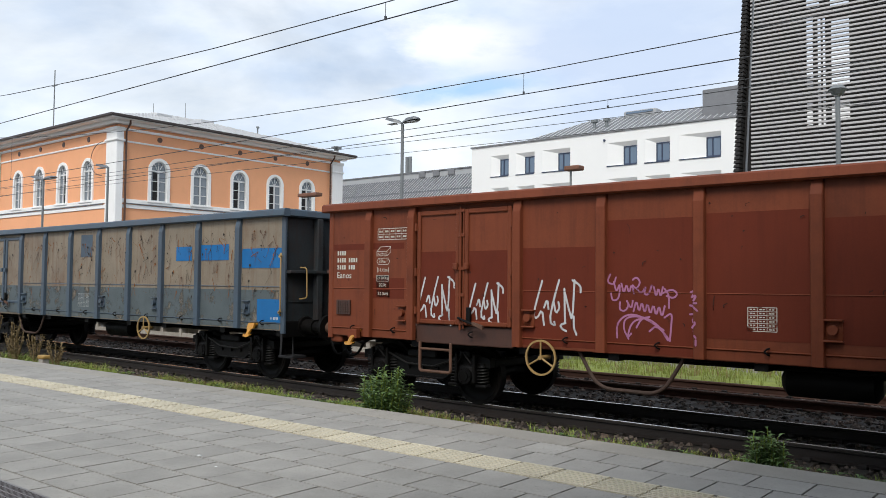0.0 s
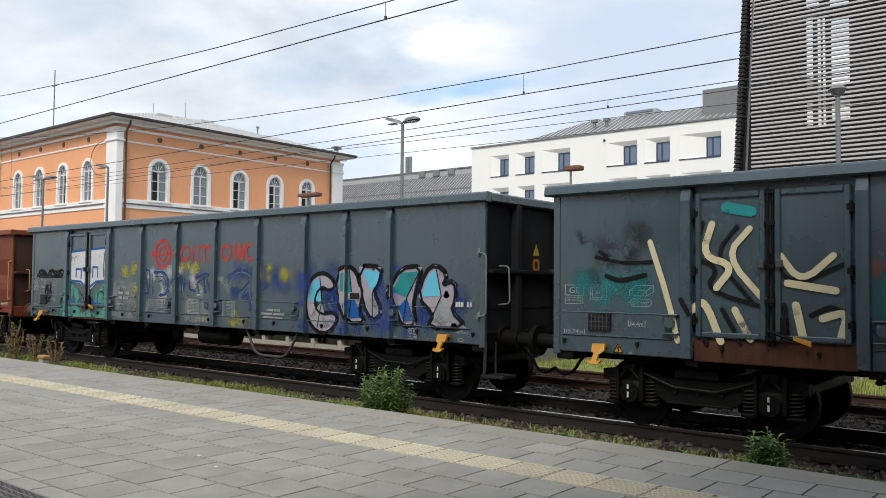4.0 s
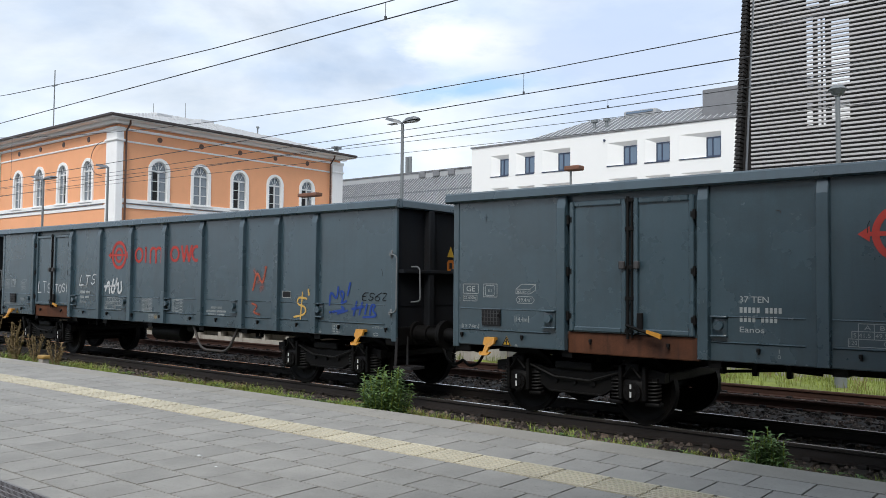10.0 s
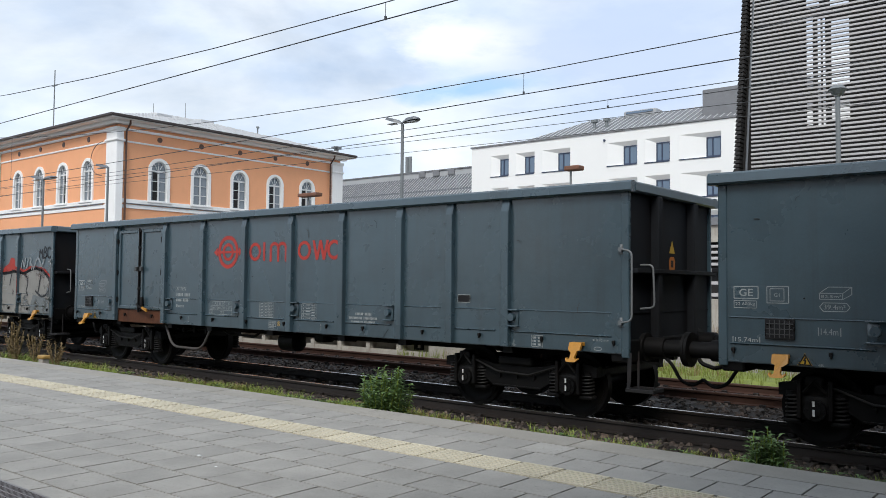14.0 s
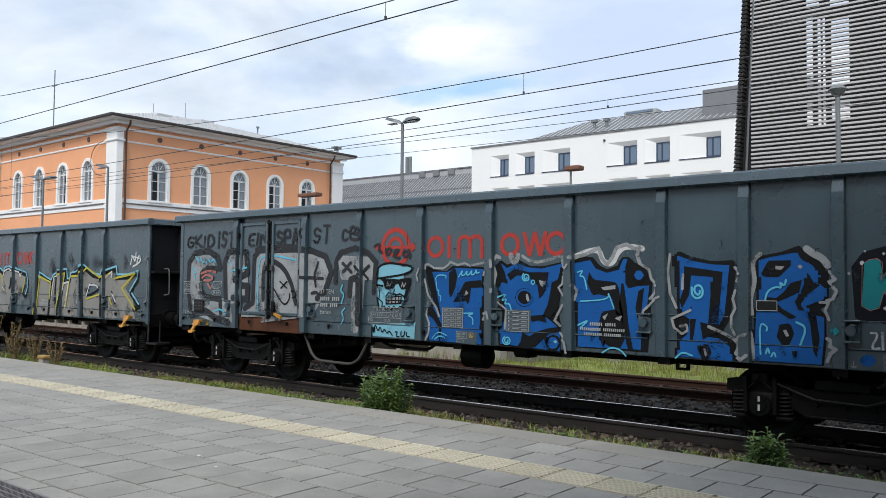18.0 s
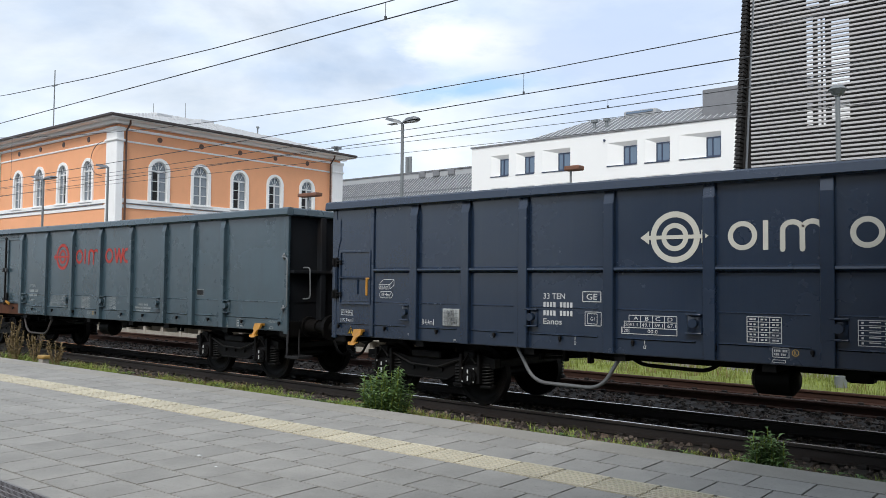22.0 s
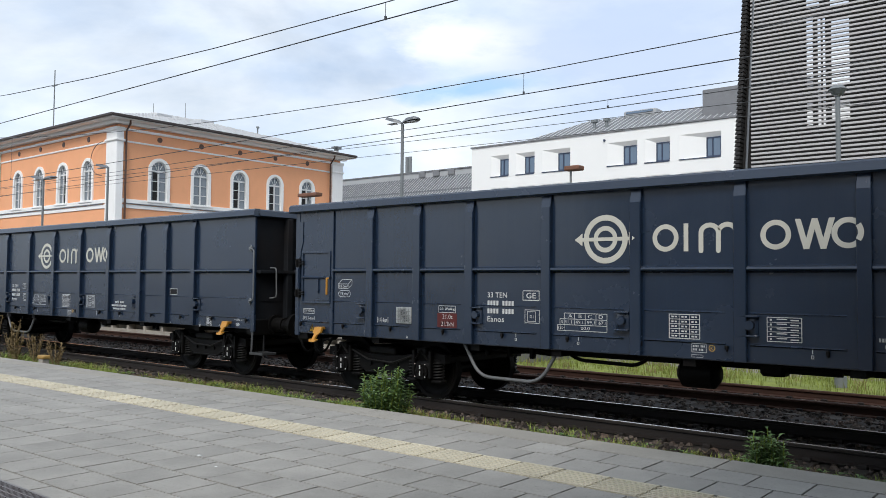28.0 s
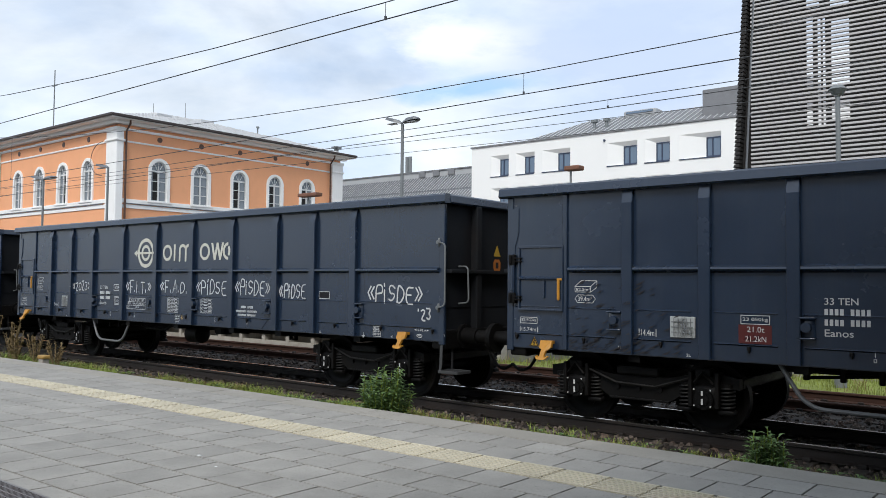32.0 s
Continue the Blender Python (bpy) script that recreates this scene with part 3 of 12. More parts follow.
def make_wagon(kind, name, label, bow=None):
    """kind: 'A' older with double doors, 'B' newer with a belt rail, 'C' oxide brown, 'D' like C in peeling grey."""
    body, frame_mat = {"A": (M_GREY, M_GREY), "B": (M_BLUE, M_BLUE), "C": (M_BROWN, M_BROWN), "D": (M_OLD, M_OLDFRAME)}[kind]
    posts = {"A": POSTS_A, "B": POSTS_B}.get(kind, POSTS_C)
    root = thing(name, label, "freight wagon", "wagons of the freight train")
    doors = kind != "B"
    up = {"A": 0.012, "B": 0.033}.get(kind, 0.0)     # how much taller than the lowest kind
    # side sheets, one between each pair of posts
    for sy in (-1, 1):
        edges = [-7.23, *posts, 7.23]
        for a, b in zip(edges, edges[1:]):
            s = Shape()
            y0, y1 = sorted((sy * SIDE, sy * (SIDE - 0.03)))
            low = 1.235 if doors and a == (-5.38 if kind == "A" else -5.37) else 0.985
            if doors and low > 1:
                y0, y1 = sorted((sy * (SIDE - 0.05), sy * (SIDE - 0.08)))
            s.box(a, b, y0, y1, low, 3.085 + up)
            part("side_sheet", s, body, root)
        runs = [(-7.23, 7.23)] if not doors else [(-7.23, posts[0] if kind == "A" else posts[1]), (-3.40, 7.23)]
        for a, b in runs:
            if sy < 0:
                # each line stops short of the next post
                lines = [(p + 0.085, q - 0.20) for p, q in zip(edges, edges[1:]) if p >= a - 0.01 and q <= b + 0.01] if kind in "AB" else [(a, b)]
                zl, zw = {"A": (1.198, 1.505), "B": (1.183, 1.553)}.get(kind, (1.112, 1.778))
                ledge, seam = Shape(), Shape()
                for p0, p1 in lines:
                    ledge.loft([[(x, sy * (SIDE + p), zl + q) for p, q in ((0.0, 0.014), (0.020, 0.007), (0.021, 0.002), (0.0, -0.014))] for x in (p0, p1)])
                    seam.loft([[(x, sy * (SIDE + p), zw + q) for p, q in ((0.0, 0.012), (0.012, 0.0), (0.008, -0.004), (0.0, -0.005))] for x in (p0, p1)])
                part("sill_ledge", ledge, frame_mat, root)
                part("weld_seam", seam, frame_mat, root)
            part("bottom_flange", Shape().box(a, b, *sorted((sy * (SIDE - 0.02), sy * (SIDE - 0.12))), 0.972, 0.985), frame_mat, root)
        me = None
        for x in posts:
            if me is None:
                me = side_post(3.075 + up, *((0.142, -0.012) if kind == "B" else (0.126, 0.0))).mesh("post", frame_mat)
            part("post", None, None, root, "", data=me, at=pose(x, sy * SIDE, 0, 0, 0, 0 if sy < 0 else 180))
        if kind == "B":
            for a, b in zip((-6.33, *posts[0:]), (*posts, 7.26)):
                s = Shape()
                y = -SIDE if sy < 0 else SIDE
                prof = [(0, 2.03), (sy * 0.062, 2.056), (sy * 0.075, 2.072), (sy * 0.070, 2.096), (0, 2.122)]
                s.loft([[(a + 0.07, y + p, q) for p, q in prof], [(b - 0.07, y + p, q) for p, q in prof]])
                part("belt_rail", s, frame_mat, root)
            part("corner_post", Shape().box(-6.37, -6.29, *sorted((sy * SIDE, sy * (SIDE + 0.03))), 0.985, 3.075 + up, 0.01), frame_mat, root)
        # coping along the top
        s = Shape()
        prof = [(sy * 1.36, 3.073), (sy * 1.49, 3.068), (sy * 1.515, 3.09), (sy * 1.50, 3.19), (sy * 1.47, 3.215), (sy * 1.37, 3.215)]
        s.loft([[(x, p, q + up) for p, q in prof] for x in (-7.38, 7.36)])
        part("coping", s, frame_mat, root)
    # ends
    for sx in (-1, 1):
        x = sx * 7.24
        s = Shape().box(*sorted((x, x - sx * 0.04)), -1.39, 1.39, 1.0, 3.09 + up)
        s.box(*sorted((x, x + sx * 0.012)), -1.37, 1.37, 1.50, 1.515)
        s.box(*sorted((x, x + sx * 0.15)), -1.36, 1.36, 2.03, 2.09, 0.01)
        # each kind has its own end colour, darker than its sides
        end_mat = {"C": M_DARKBROWN, "D": M_ENDBLUE}.get(kind, M_ENDWALL)
        e = part("end_wall", s, end_mat, root, "dark stained end wall")
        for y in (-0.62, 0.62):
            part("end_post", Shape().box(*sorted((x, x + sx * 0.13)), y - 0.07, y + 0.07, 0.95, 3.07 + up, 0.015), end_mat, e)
        s = Shape()
        prof = [(sx * 7.18, 3.073), (sx * 7.34, 3.068), (sx * 7.37, 3.09), (sx * 7.36, 3.19), (sx * 7.33, 3.214), (sx * 7.19, 3.214)]
        s.loft([[(p, y, q + up) for p, q in prof] for y in (-1.37, 1.37)])
        part("end_coping", s, frame_mat, root)
        for sy in (-1, 1):
            part("corner_angle", Shape().box(*sorted((sx * 7.29, sx * 7.18)), *sorted((sy * 1.412, sy * 1.36)), 0.93, 3.07 + up, 0.01), frame_mat, root)
            b = Shape()
            y = sy * 0.875
            b.cyl((sx * 7.22, y, 1.05), (sx * 7.30, y, 1.05), 0.19, 14)
            b.cyl((sx * 7.28, y, 1.05), (sx * 7.56, y, 1.05), 0.135, 18)
            bf = part("buffer", b, M_DARK if kind != "C" else M_RUST, root, "", True)
            part("plunger", Shape().cyl((sx * 7.55, y, 1.05), (sx * 7.84, y, 1.05), 0.105, 16), M_DARK if kind != "C" else M_RUST, bf, "", True)
            part("buffer_head", Shape().cyl((sx * 7.83, y, 1.05), (sx * 7.868, y, 1.05), 0.225, 20), M_DARK, bf, "", True)
        # drawhook and hoses
        s = Shape().box(*sorted((sx * 7.2, sx * 7.5)), -0.06, 0.06, 0.98, 1.10, 0.02)
        s.tube(rounded([(sx * 7.45, 0, 1.05), (sx * 7.62, 0, 1.0), (sx * 7.66, 0, 0.80), (sx * 7.87, 0, 0.74)], 0.08), 0.03)
        part("draw_hook", s, M_DARK, root)
        s = Shape().tube(rounded([(sx * 7.25, -0.35, 0.92), (sx * 7.42, -0.38, 0.80), (sx * 7.55, -0.4, 0.58), (sx * 7.72, -0.42, 0.52), (sx * 7.87, -0.4, 0.62)], 0.12), 0.024)
        part("brake_hose", s, M_DARK, root)
        s = Shape().box(*sorted((sx * 7.27, sx * 7.0)), -1.36, 1.36, 0.86, 1.16, 0.02)
        part("headstock", s, M_DARK if kind != "C" else frame_mat, root)
    # floor and underframe
    part("floor", Shape().box(-7.22, 7.22, -1.36, 1.36, 1.14, 1.20), M_RUST, root)
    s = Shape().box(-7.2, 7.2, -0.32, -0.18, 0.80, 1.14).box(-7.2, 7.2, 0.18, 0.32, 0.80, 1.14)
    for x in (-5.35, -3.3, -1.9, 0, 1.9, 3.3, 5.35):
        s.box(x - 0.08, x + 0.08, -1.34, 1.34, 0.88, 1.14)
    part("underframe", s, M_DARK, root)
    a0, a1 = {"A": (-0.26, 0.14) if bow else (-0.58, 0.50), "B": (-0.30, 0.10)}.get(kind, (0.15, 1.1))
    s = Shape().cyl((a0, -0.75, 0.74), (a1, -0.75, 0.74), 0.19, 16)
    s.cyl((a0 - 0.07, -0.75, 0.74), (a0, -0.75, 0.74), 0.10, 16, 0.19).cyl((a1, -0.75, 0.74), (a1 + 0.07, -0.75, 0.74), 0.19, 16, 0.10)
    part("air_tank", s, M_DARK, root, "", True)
    s = Shape().box(0.7, 1.0, -0.9, -0.6, 0.78, 0.95, 0.04).cyl((1.0, -0.7, 0.86), (1.6, -0.7, 0.86), 0.05, 10)
    if kind in "AB":
        # lever loop, pull rods and the pipe that dips behind the bow
        s.box(3.36, 3.39, -1.12, -1.06, 0.80, 0.99).box(3.50, 3.53, -1.12, -1.06, 0.80, 0.99).box(3.36, 3.53, -1.12, -1.06, 0.80, 0.83)
        if kind == "B" or bow:
            s.tube(rounded([(-2.0, -1.0, 0.96), (-1.75, -1.0, 0.82), (-0.85, -1.0, 0.80), (-0.62, -1.0, 0.97)], 0.12, 5), 0.026, 8)
        s.tube([(-3.4, -0.9, 0.80), (-2.5, -0.92, 0.88), (-1.9, -0.92, 0.92)], 0.022, 6).tube([(-3.3, -0.86, 0.90), (-2.2, -0.86, 0.84)], 0.018, 6)
        for a in (-3.35, -2.95, -2.55):
            s.box(a - 0.03, a + 0.03, -0.98, -0.88, 0.78, 0.98, 0.01)
        s.tube([(0.5, -0.9, 0.93), (1.8, -0.9, 0.90), (4.0, -0.9, 0.88)], 0.020, 6)
    else:
        s.tube([(-3.4, -0.9, 0.90), (-1.2, -0.92, 0.88), (1.8, -0.9, 0.90), (4.0, -0.9, 0.88)], 0.022, 6)
        for a in (1.75, 3.45):
            s.tube(rounded([(a - 0.14, -1.15, 0.99), (a - 0.12, -1.15, 0.90), (a + 0.12, -1.15, 0.90), (a + 0.14, -1.15, 0.99)], 0.05), 0.018, 6)
    part("brake_rigging", s, M_DARK, root)
    lx = {"A": 2.28, "B": -2.72, "C": -1.7, "D": -3.0}[kind] if bow is None else bow
    e = 0.08 if lx == -2.72 else 0.0
    s = Shape().tube(rounded([(lx - 0.75 - e, -1.28, 0.98), (lx - 0.45 - e, -1.30, 0.50), (lx + 0.45 + e, -1.30, 0.49), (lx + 0.75 + e, -1.28, 0.98)], 0.22, 6), 0.026, 10)
    part("guard_bow", s, {"A": M_PIPEDARK, "B": M_PIPE}.get(kind, M_RUSTDARK), root, "bent pipe bow")
    for x in (-5.35, 5.35):
        make_bogie(root, x - (0.03 if kind == "A" else 0.06))
    # doors
    if doors:
        dl = -5.38 if kind == "A" else -5.37
        y = -SIDE + 0.045
        part("door_threshold", Shape().box(dl + 0.07, -3.47, -SIDE + 0.02, -SIDE + 0.10, 0.95, 1.235, 0.012), M_THRESHOLD if kind == "A" else M_DARKBROWN if kind == "C" else body, root, "rusty steel door threshold")
        for a, b, h in ((dl + 0.12, dl + 0.94, 1), (dl + 1.06, -3.53 if kind == "A" else -3.48, -1)):
            s = Shape().box(a, b, y - 0.04, y, 1.27, 2.98, 0.008)
            d = part("door", s, body, root)
            s = Shape()
            s.box(a - 0.01, a + 0.06, y - 0.075, y - 0.03, 1.25, 2.995, 0.012).box(b - 0.06, b + 0.01, y - 0.075, y - 0.03, 1.25, 2.995, 0.012)
            s.box(a + 0.06, b - 0.06, y - 0.07, y - 0.03, 2.925, 2.995, 0.012).box(a + 0.06, b - 0.06, y - 0.07, y - 0.03, 1.25, 1.315, 0.012)
            part("door_frame", s, frame_mat, d)
            hx = a - 0.02 if h > 0 else b + 0.02
            for z in (1.45, 2.05, 2.75):
                part("hinge", Shape().cyl((hx, y - 0.085, z - 0.06), (hx, y - 0.085, z + 0.06), 0.022, 8).box(hx - 0.05, hx + 0.05, y - 0.08, y - 0.06, z - 0.035, z + 0.035), frame_mat if kind == "C" else M_DARK, d)
        mx = dl + 1.0
        s = Shape().cyl((mx - 0.02, y - 0.075, 1.18), (mx - 0.02, y - 0.075, 3.02), 0.02, 8).cyl((mx + 0.03, y - 0.06, 1.2), (mx + 0.03, y - 0.06, 3.0), 0.016, 8)
        for z in (1.28, 1.7, 2.1, 2.6, 2.97):
            s.box(mx - 0.06, mx + 0.06, y - 0.09, y - 0.05, z - 0.025, z + 0.025, 0.006)
        part("lock_bar", s, M_DARK if kind == "A" else frame_mat, root)
        s = Shape().box(mx - 0.13, mx - 0.05, y - 0.13, y - 0.075, 2.08, 2.18, 0.01).box(mx + 0.08, mx + 0.15, y - 0.13, y - 0.075, 2.08, 2.18, 0.01)
        part("door_catch", s, M_STEPGREY if kind == "A" else frame_mat, root)
        s = Shape().tube([(mx - 0.02, y - 0.12, 1.36), (mx + 0.10, y - 0.16, 1.33), (mx + 0.30, y - 0.16, 1.27)], 0.02, 8)
        s.box(mx + 0.12, mx + 0.20, y - 0.12, y - 0.08, 1.28, 1.52, 0.01)
        lv = part("lock_lever", s, M_DARK, root)
        part("lever_grip", Shape().loft([[(mx + 0.28, y + p, 1.29 + q) for p, q in ((-0.18, -0.02), (-0.145, -0.02), (-0.145, 0.022), (-0.18, 0.022))], [(mx + 0.47, y + p, 1.235 + q) for p, q in ((-0.18, -0.03), (-0.145, -0.03), (-0.145, 0.03), (-0.18, 0.03))]]), M_YELLOW if kind == "A" else M_RUST, lv, "yellow lever grip")
    else:
        y = -SIDE
        s = Shape().box(-7.06, -6.36, y - 0.024, y, 1.52, 2.40, 0.006)
        d = part("inspection_door", s, body, root)
        s = Shape()
        s.box(-7.08, -6.345, y - 0.048, y - 0.02, 2.375, 2.415, 0.006).box(-7.08, -6.345, y - 0.048, y - 0.02, 1.505, 1.530, 0.006).box(-7.03, -6.40, y - 0.034, y - 0.02, 1.560, 1.572, 0.003)
        s.loft([[(x, y - p, q) for p, q in ((0.02, 1.925), (0.055, 1.940), (0.060, 1.960), (0.02, 1.985))] for x in (-7.08, -6.345)])
        s.box(-7.08, -7.05, y - 0.048, y - 0.02, 1.53, 2.375, 0.006).box(-6.375, -6.345, y - 0.048, y - 0.02, 1.53, 2.375, 0.006)
        s.box(-6.665, -6.640, y - 0.05, y - 0.02, 1.68, 1.925, 0.006)
        part("door_frame", s, frame_mat, d)
        part("lever", Shape().box(-6.425, -6.385, y - 0.085, y - 0.05, 1.655, 1.93, 0.012).box(-6.43, -6.350, y - 0.08, y - 0.05, 1.925, 1.955, 0.01), M_YELLOW, d, "orange lever")
        s = Shape().box(-7.215, -7.150, y - 0.045, y - 0.005, 1.75, 2.145, 0.008).box(-7.20, -7.165, y - 0.055, y - 0.04, 1.77, 2.125, 0.004)
        part("hinge_plate", s, frame_mat, d)
        s = Shape()
        for z in (1.675, 2.215):
            s.box(-7.24, -7.13, y - 0.06, y - 0.005, z - 0.075, z + 0.075, 0.01).cyl((-7.20, y - 0.065, z - 0.05), (-7.20, y - 0.065, z + 0.05), 0.026, 8)
            for o in (-0.022, 0.022):
                s.box(-7.14, -7.02, y - 0.065, y - 0.03, z + o - 0.012, z + o + 0.012, 0.006)
        part("hinge_bar", s, M_DARK, d)
        part("corner_flange", Shape().prism([(-7.28, 2.95), (-7.095, 2.95), (-7.095, 2.60), (-7.15, 2.42), (-7.16, 2.30), (-7.28, 2.30)], "y", -SIDE - 0.014, -SIDE - 0.004), frame_mat, root)
    # fittings on the seen side
    s_y = -SIDE - 0.005
    knobs = {"A": (-5.58, -3.21, -0.90, 0.78, 3.08, 5.49), "B": (-5.58, -3.21, -0.86, 0.775, 3.09, 5.46), "C": (-5.56, -3.17, 0.81, 3.11, 6.05), "D": (-5.6, -3.14, 0.86, 3.05, 6.2)}[kind]
    pm = Shape().box(-0.09, 0.09, -0.012, 0.0, -0.13, 0.11, 0.004).box(-0.10, 0.10, -0.07, 0, 0.095, 0.115, 0.004).box(-0.10, 0.10, -0.07, 0, -0.135, -0.115, 0.004).cyl((0, 0, 0), (0, -0.085, 0), 0.055, 14)
    pme = pm.mesh("stake_bracket", frame_mat, True)
    for x in knobs:
        part("stake_bracket", None, None, root, "", data=pme, at=pose(x, s_y, 1.415 if kind == "B" else 1.40))
    hk = Shape().box(-0.022, 0.016, -0.05, 0, -0.012, 0.034, 0.008).box(-0.004, 0.016, -0.055, -0.02, -0.036, 0.01, 0.006).mesh("lashing_hook", M_DARK, True) if kind in "AB" else Shape().tube(rounded([(0.03, 0, 0.035), (0.03, -0.045, 0.035), (-0.015, -0.055, 0.0), (0.03, -0.045, -0.04), (0.03, 0, -0.04)], 0.02), 0.011, 6).mesh("lashing_hook", M_DARK, True)
    edges = [-7.2, *posts, 7.2]
    pegs = (-7.10, -6.03, -4.94, -3.85, -2.75, -1.67, -0.60, 0.50, 1.62, 2.50, 3.80, 4.90, 5.98, 7.08) if kind in "AB" else [a * 0.42 + b * 0.58 for a, b in zip(edges, edges[1:])]
    for x in pegs:
        part("lashing_hook", None, None, root, "", data=hk, at=pose(x, s_y, {"A": 1.115, "B": 1.13}.get(kind, 1.12)))
    hook_x = {"A": (-6.56, 6.55), "B": (-6.59, 6.50)}.get(kind, (-6.58, 6.45))
    out = lambda z: -1.44 - 0.14 * max(0.0, 1.06 - z) / 0.2
    for x, mir in zip(hook_x, (1, -1)):
        # a bent plate, narrowing to two curled prongs
        s = Shape()
        pr = [(0.10, 1.10), (0.105, 1.01), (0.075, 0.985), (0.04, 0.965), (0.035, 0.90), (0.06, 0.872), (0.09, 0.90), (0.10, 0.885), (0.07, 0.852), (0.0, 0.848),
              (-0.07, 0.852), (-0.10, 0.885), (-0.09, 0.90), (-0.06, 0.872), (-0.035, 0.90), (-0.04, 0.985), (-0.085, 1.0), (-0.09, 1.10)]
        pr = [(a * mir * 0.95, z) for a, z in (pr if mir > 0 else pr[::-1])]
        s.loft([[(x + a, out(z) - 0.045, z) for a, z in pr], [(x + a, out(z), z) for a, z in pr]])
        s.box(x - 0.08, x + 0.09, -1.44, -1.2, 1.06, 1.10)
        th = part("towing_hook", s, M_YELLOW, root, "yellow towing hook")
        if kind == "C":
            part("hook_plate", Shape().box(x - 0.10, x + 0.105, -1.535, -1.43, 0.955, 1.105, 0.008), frame_mat, th, "brown plate over the hook")
    # waste and step parts at the ends
    for sx in (1,):
        k = {"A": 0.36, "B": 0.30}.get(kind, 0.28)
        s = Shape().box(6.88 + k, 7.26 + k, -1.42, -1.40, 0.500, 0.545, 0.005).box(6.88 + k, 7.26 + k, -1.10, -1.08, 0.500, 0.545, 0.005)
        s.box(6.88 + k, 6.90 + k, -1.40, -1.10, 0.500, 0.545, 0.005).box(7.24 + k, 7.26 + k, -1.40, -1.10, 0.500, 0.545, 0.005)
        for q in range(1, 12):
            s.box(6.88 + k + 0.0317 * q - 0.007, 6.88 + k + 0.0317 * q + 0.007, -1.40, -1.10, 0.525, 0.540)
        st = part("foot_step", s, M_STEPGREY if kind == "B" else M_STEP, root)
        part("strut", Shape().loft([[(6.885 + k + a, -1.40, z) for a, z in ((0.0, 0.50), (0.035, 0.50), (0.06, 0.62), (0.075, 1.0), (0.02, 1.0), (0.01, 0.64))], [(6.885 + k + a, -1.388, z) for a, z in ((0.0, 0.50), (0.035, 0.50), (0.06, 0.62), (0.075, 1.0), (0.02, 1.0), (0.01, 0.64))]]), M_STEPGREY if kind == "B" else M_STEP, st)
        part("strut", Shape().box(6.90 + k, 6.93 + k, -1.12, -1.10, 0.54, 1.0), M_STEP, st)
        hx = 7.37 if kind in "AB" else 7.28
        hz = {"A": (1.385, 2.335), "B": (1.50, 2.505)}.get(kind, (1.32, 2.34))
        hm = M_HANDLE if kind in "AB" else M_PALEYELLOW
        s = grab_bar(rounded([(7.20, -1.41, hz[1]), (7.22, -1.50, hz[1]), (hx, -1.50, hz[1] - 0.03), (hx, -1.50, hz[0] + 0.03), (7.22, -1.50, hz[0]), (7.20, -1.41, hz[0])], 0.07))
        for z in hz:
            s.cyl((7.18, -1.41, z), (7.18, -1.45, z), 0.035, 8).box(7.16, 7.20, -1.425, -1.40, z - 0.065, z + 0.065, 0.006)
        part("grab_handle", s, hm, root, "", True)
        s = grab_bar(rounded([(7.26, -1.02, 2.14), (7.44, -1.02, 2.14), (7.46, -1.02, 1.58), (7.26, -1.02, 1.56)], 0.07))
        part("grab_handle", s, hm, root, "", True)
    if kind == "D":
        ladder_step(root, M_RUST, "rusty step frame")
    return root


def ladder_step(root, mat, label):
    s = Shape().tube(rounded([(-5.18, -1.42, 0.97), (-5.18, -1.42, 0.52), (-4.57, -1.42, 0.52), (-4.57, -1.42, 0.97)], 0.05), 0.025, 8)
    s.tube([(-5.18, -1.42, 0.86), (-4.57, -1.42, 0.86)], 0.02, 8)
    part("ladder_step", s, mat, root, label)


def hand_wheel(root, x, mat, label, z=0.86):
    s = Shape().ring((x, -1.47, z), "y", 0.222, 0.248, 0.026, 28)
    for k in range(3):
        t = math.pi / 2 + k * 2.094
        s.cyl((x, -1.47, z), (x + 0.23 * math.cos(t), -1.47, z + 0.23 * math.sin(t)), 0.014, 6)
    s.cyl((x, -1.49, z), (x, -1.25, z), 0.032, 10)
    part("hand_wheel", s, mat, root, label, True)


# ---- lettering and paint on the wagons ----
def plain(name, color, rough=0.55, vary=0.14, worn=0.12):
    """Sprayed paint; where it is worn the wagon shows through."""
    m = material(name, color, rough, 0, vary, 2.5, 50, 0, 0.12, tuple(c * 0.6 for c in color), 0.12, spec=0.2)
    n, l = m.node_tree.nodes, m.node_tree.links
    tc, nz, mr = n.new("ShaderNodeTexCoord"), n.new("ShaderNodeTexNoise"), n.new("ShaderNodeMapRange")
    nz.inputs["Scale"].default_value, nz.inputs["Detail"].default_value, nz.inputs["Roughness"].default_value = 2.6, 9, 0.68
    l.new(tc.outputs["Object"], nz.inputs["Vector"])
    l.new(nz.outputs["Fac"], mr.inputs["Value"])
    mr.inputs["From Min"].default_value, mr.inputs["From Max"].default_value = 0.22 + worn * 0.5, 0.36 + worn * 0.62
    at, mu = n.new("ShaderNodeAttribute"), n.new("ShaderNodeMath")
    at.attribute_name, mu.operation = "thin", "SUBTRACT"
    mu.use_clamp = True
    l.new(mr.outputs[0], mu.inputs[0])
    l.new(at.outputs["Fac"], mu.inputs[1])
    tr, mx = n.new("ShaderNodeBsdfTransparent"), n.new("ShaderNodeMixShader")
    l.new(mu.outputs[0], mx.inputs["Fac"])
    l.new(tr.outputs[0], mx.inputs[1])
    l.new(n["Principled BSDF"].outputs[0], mx.inputs[2])
    l.new(mx.outputs[0], n["Material Output"].inputs["Surface"])
    return m


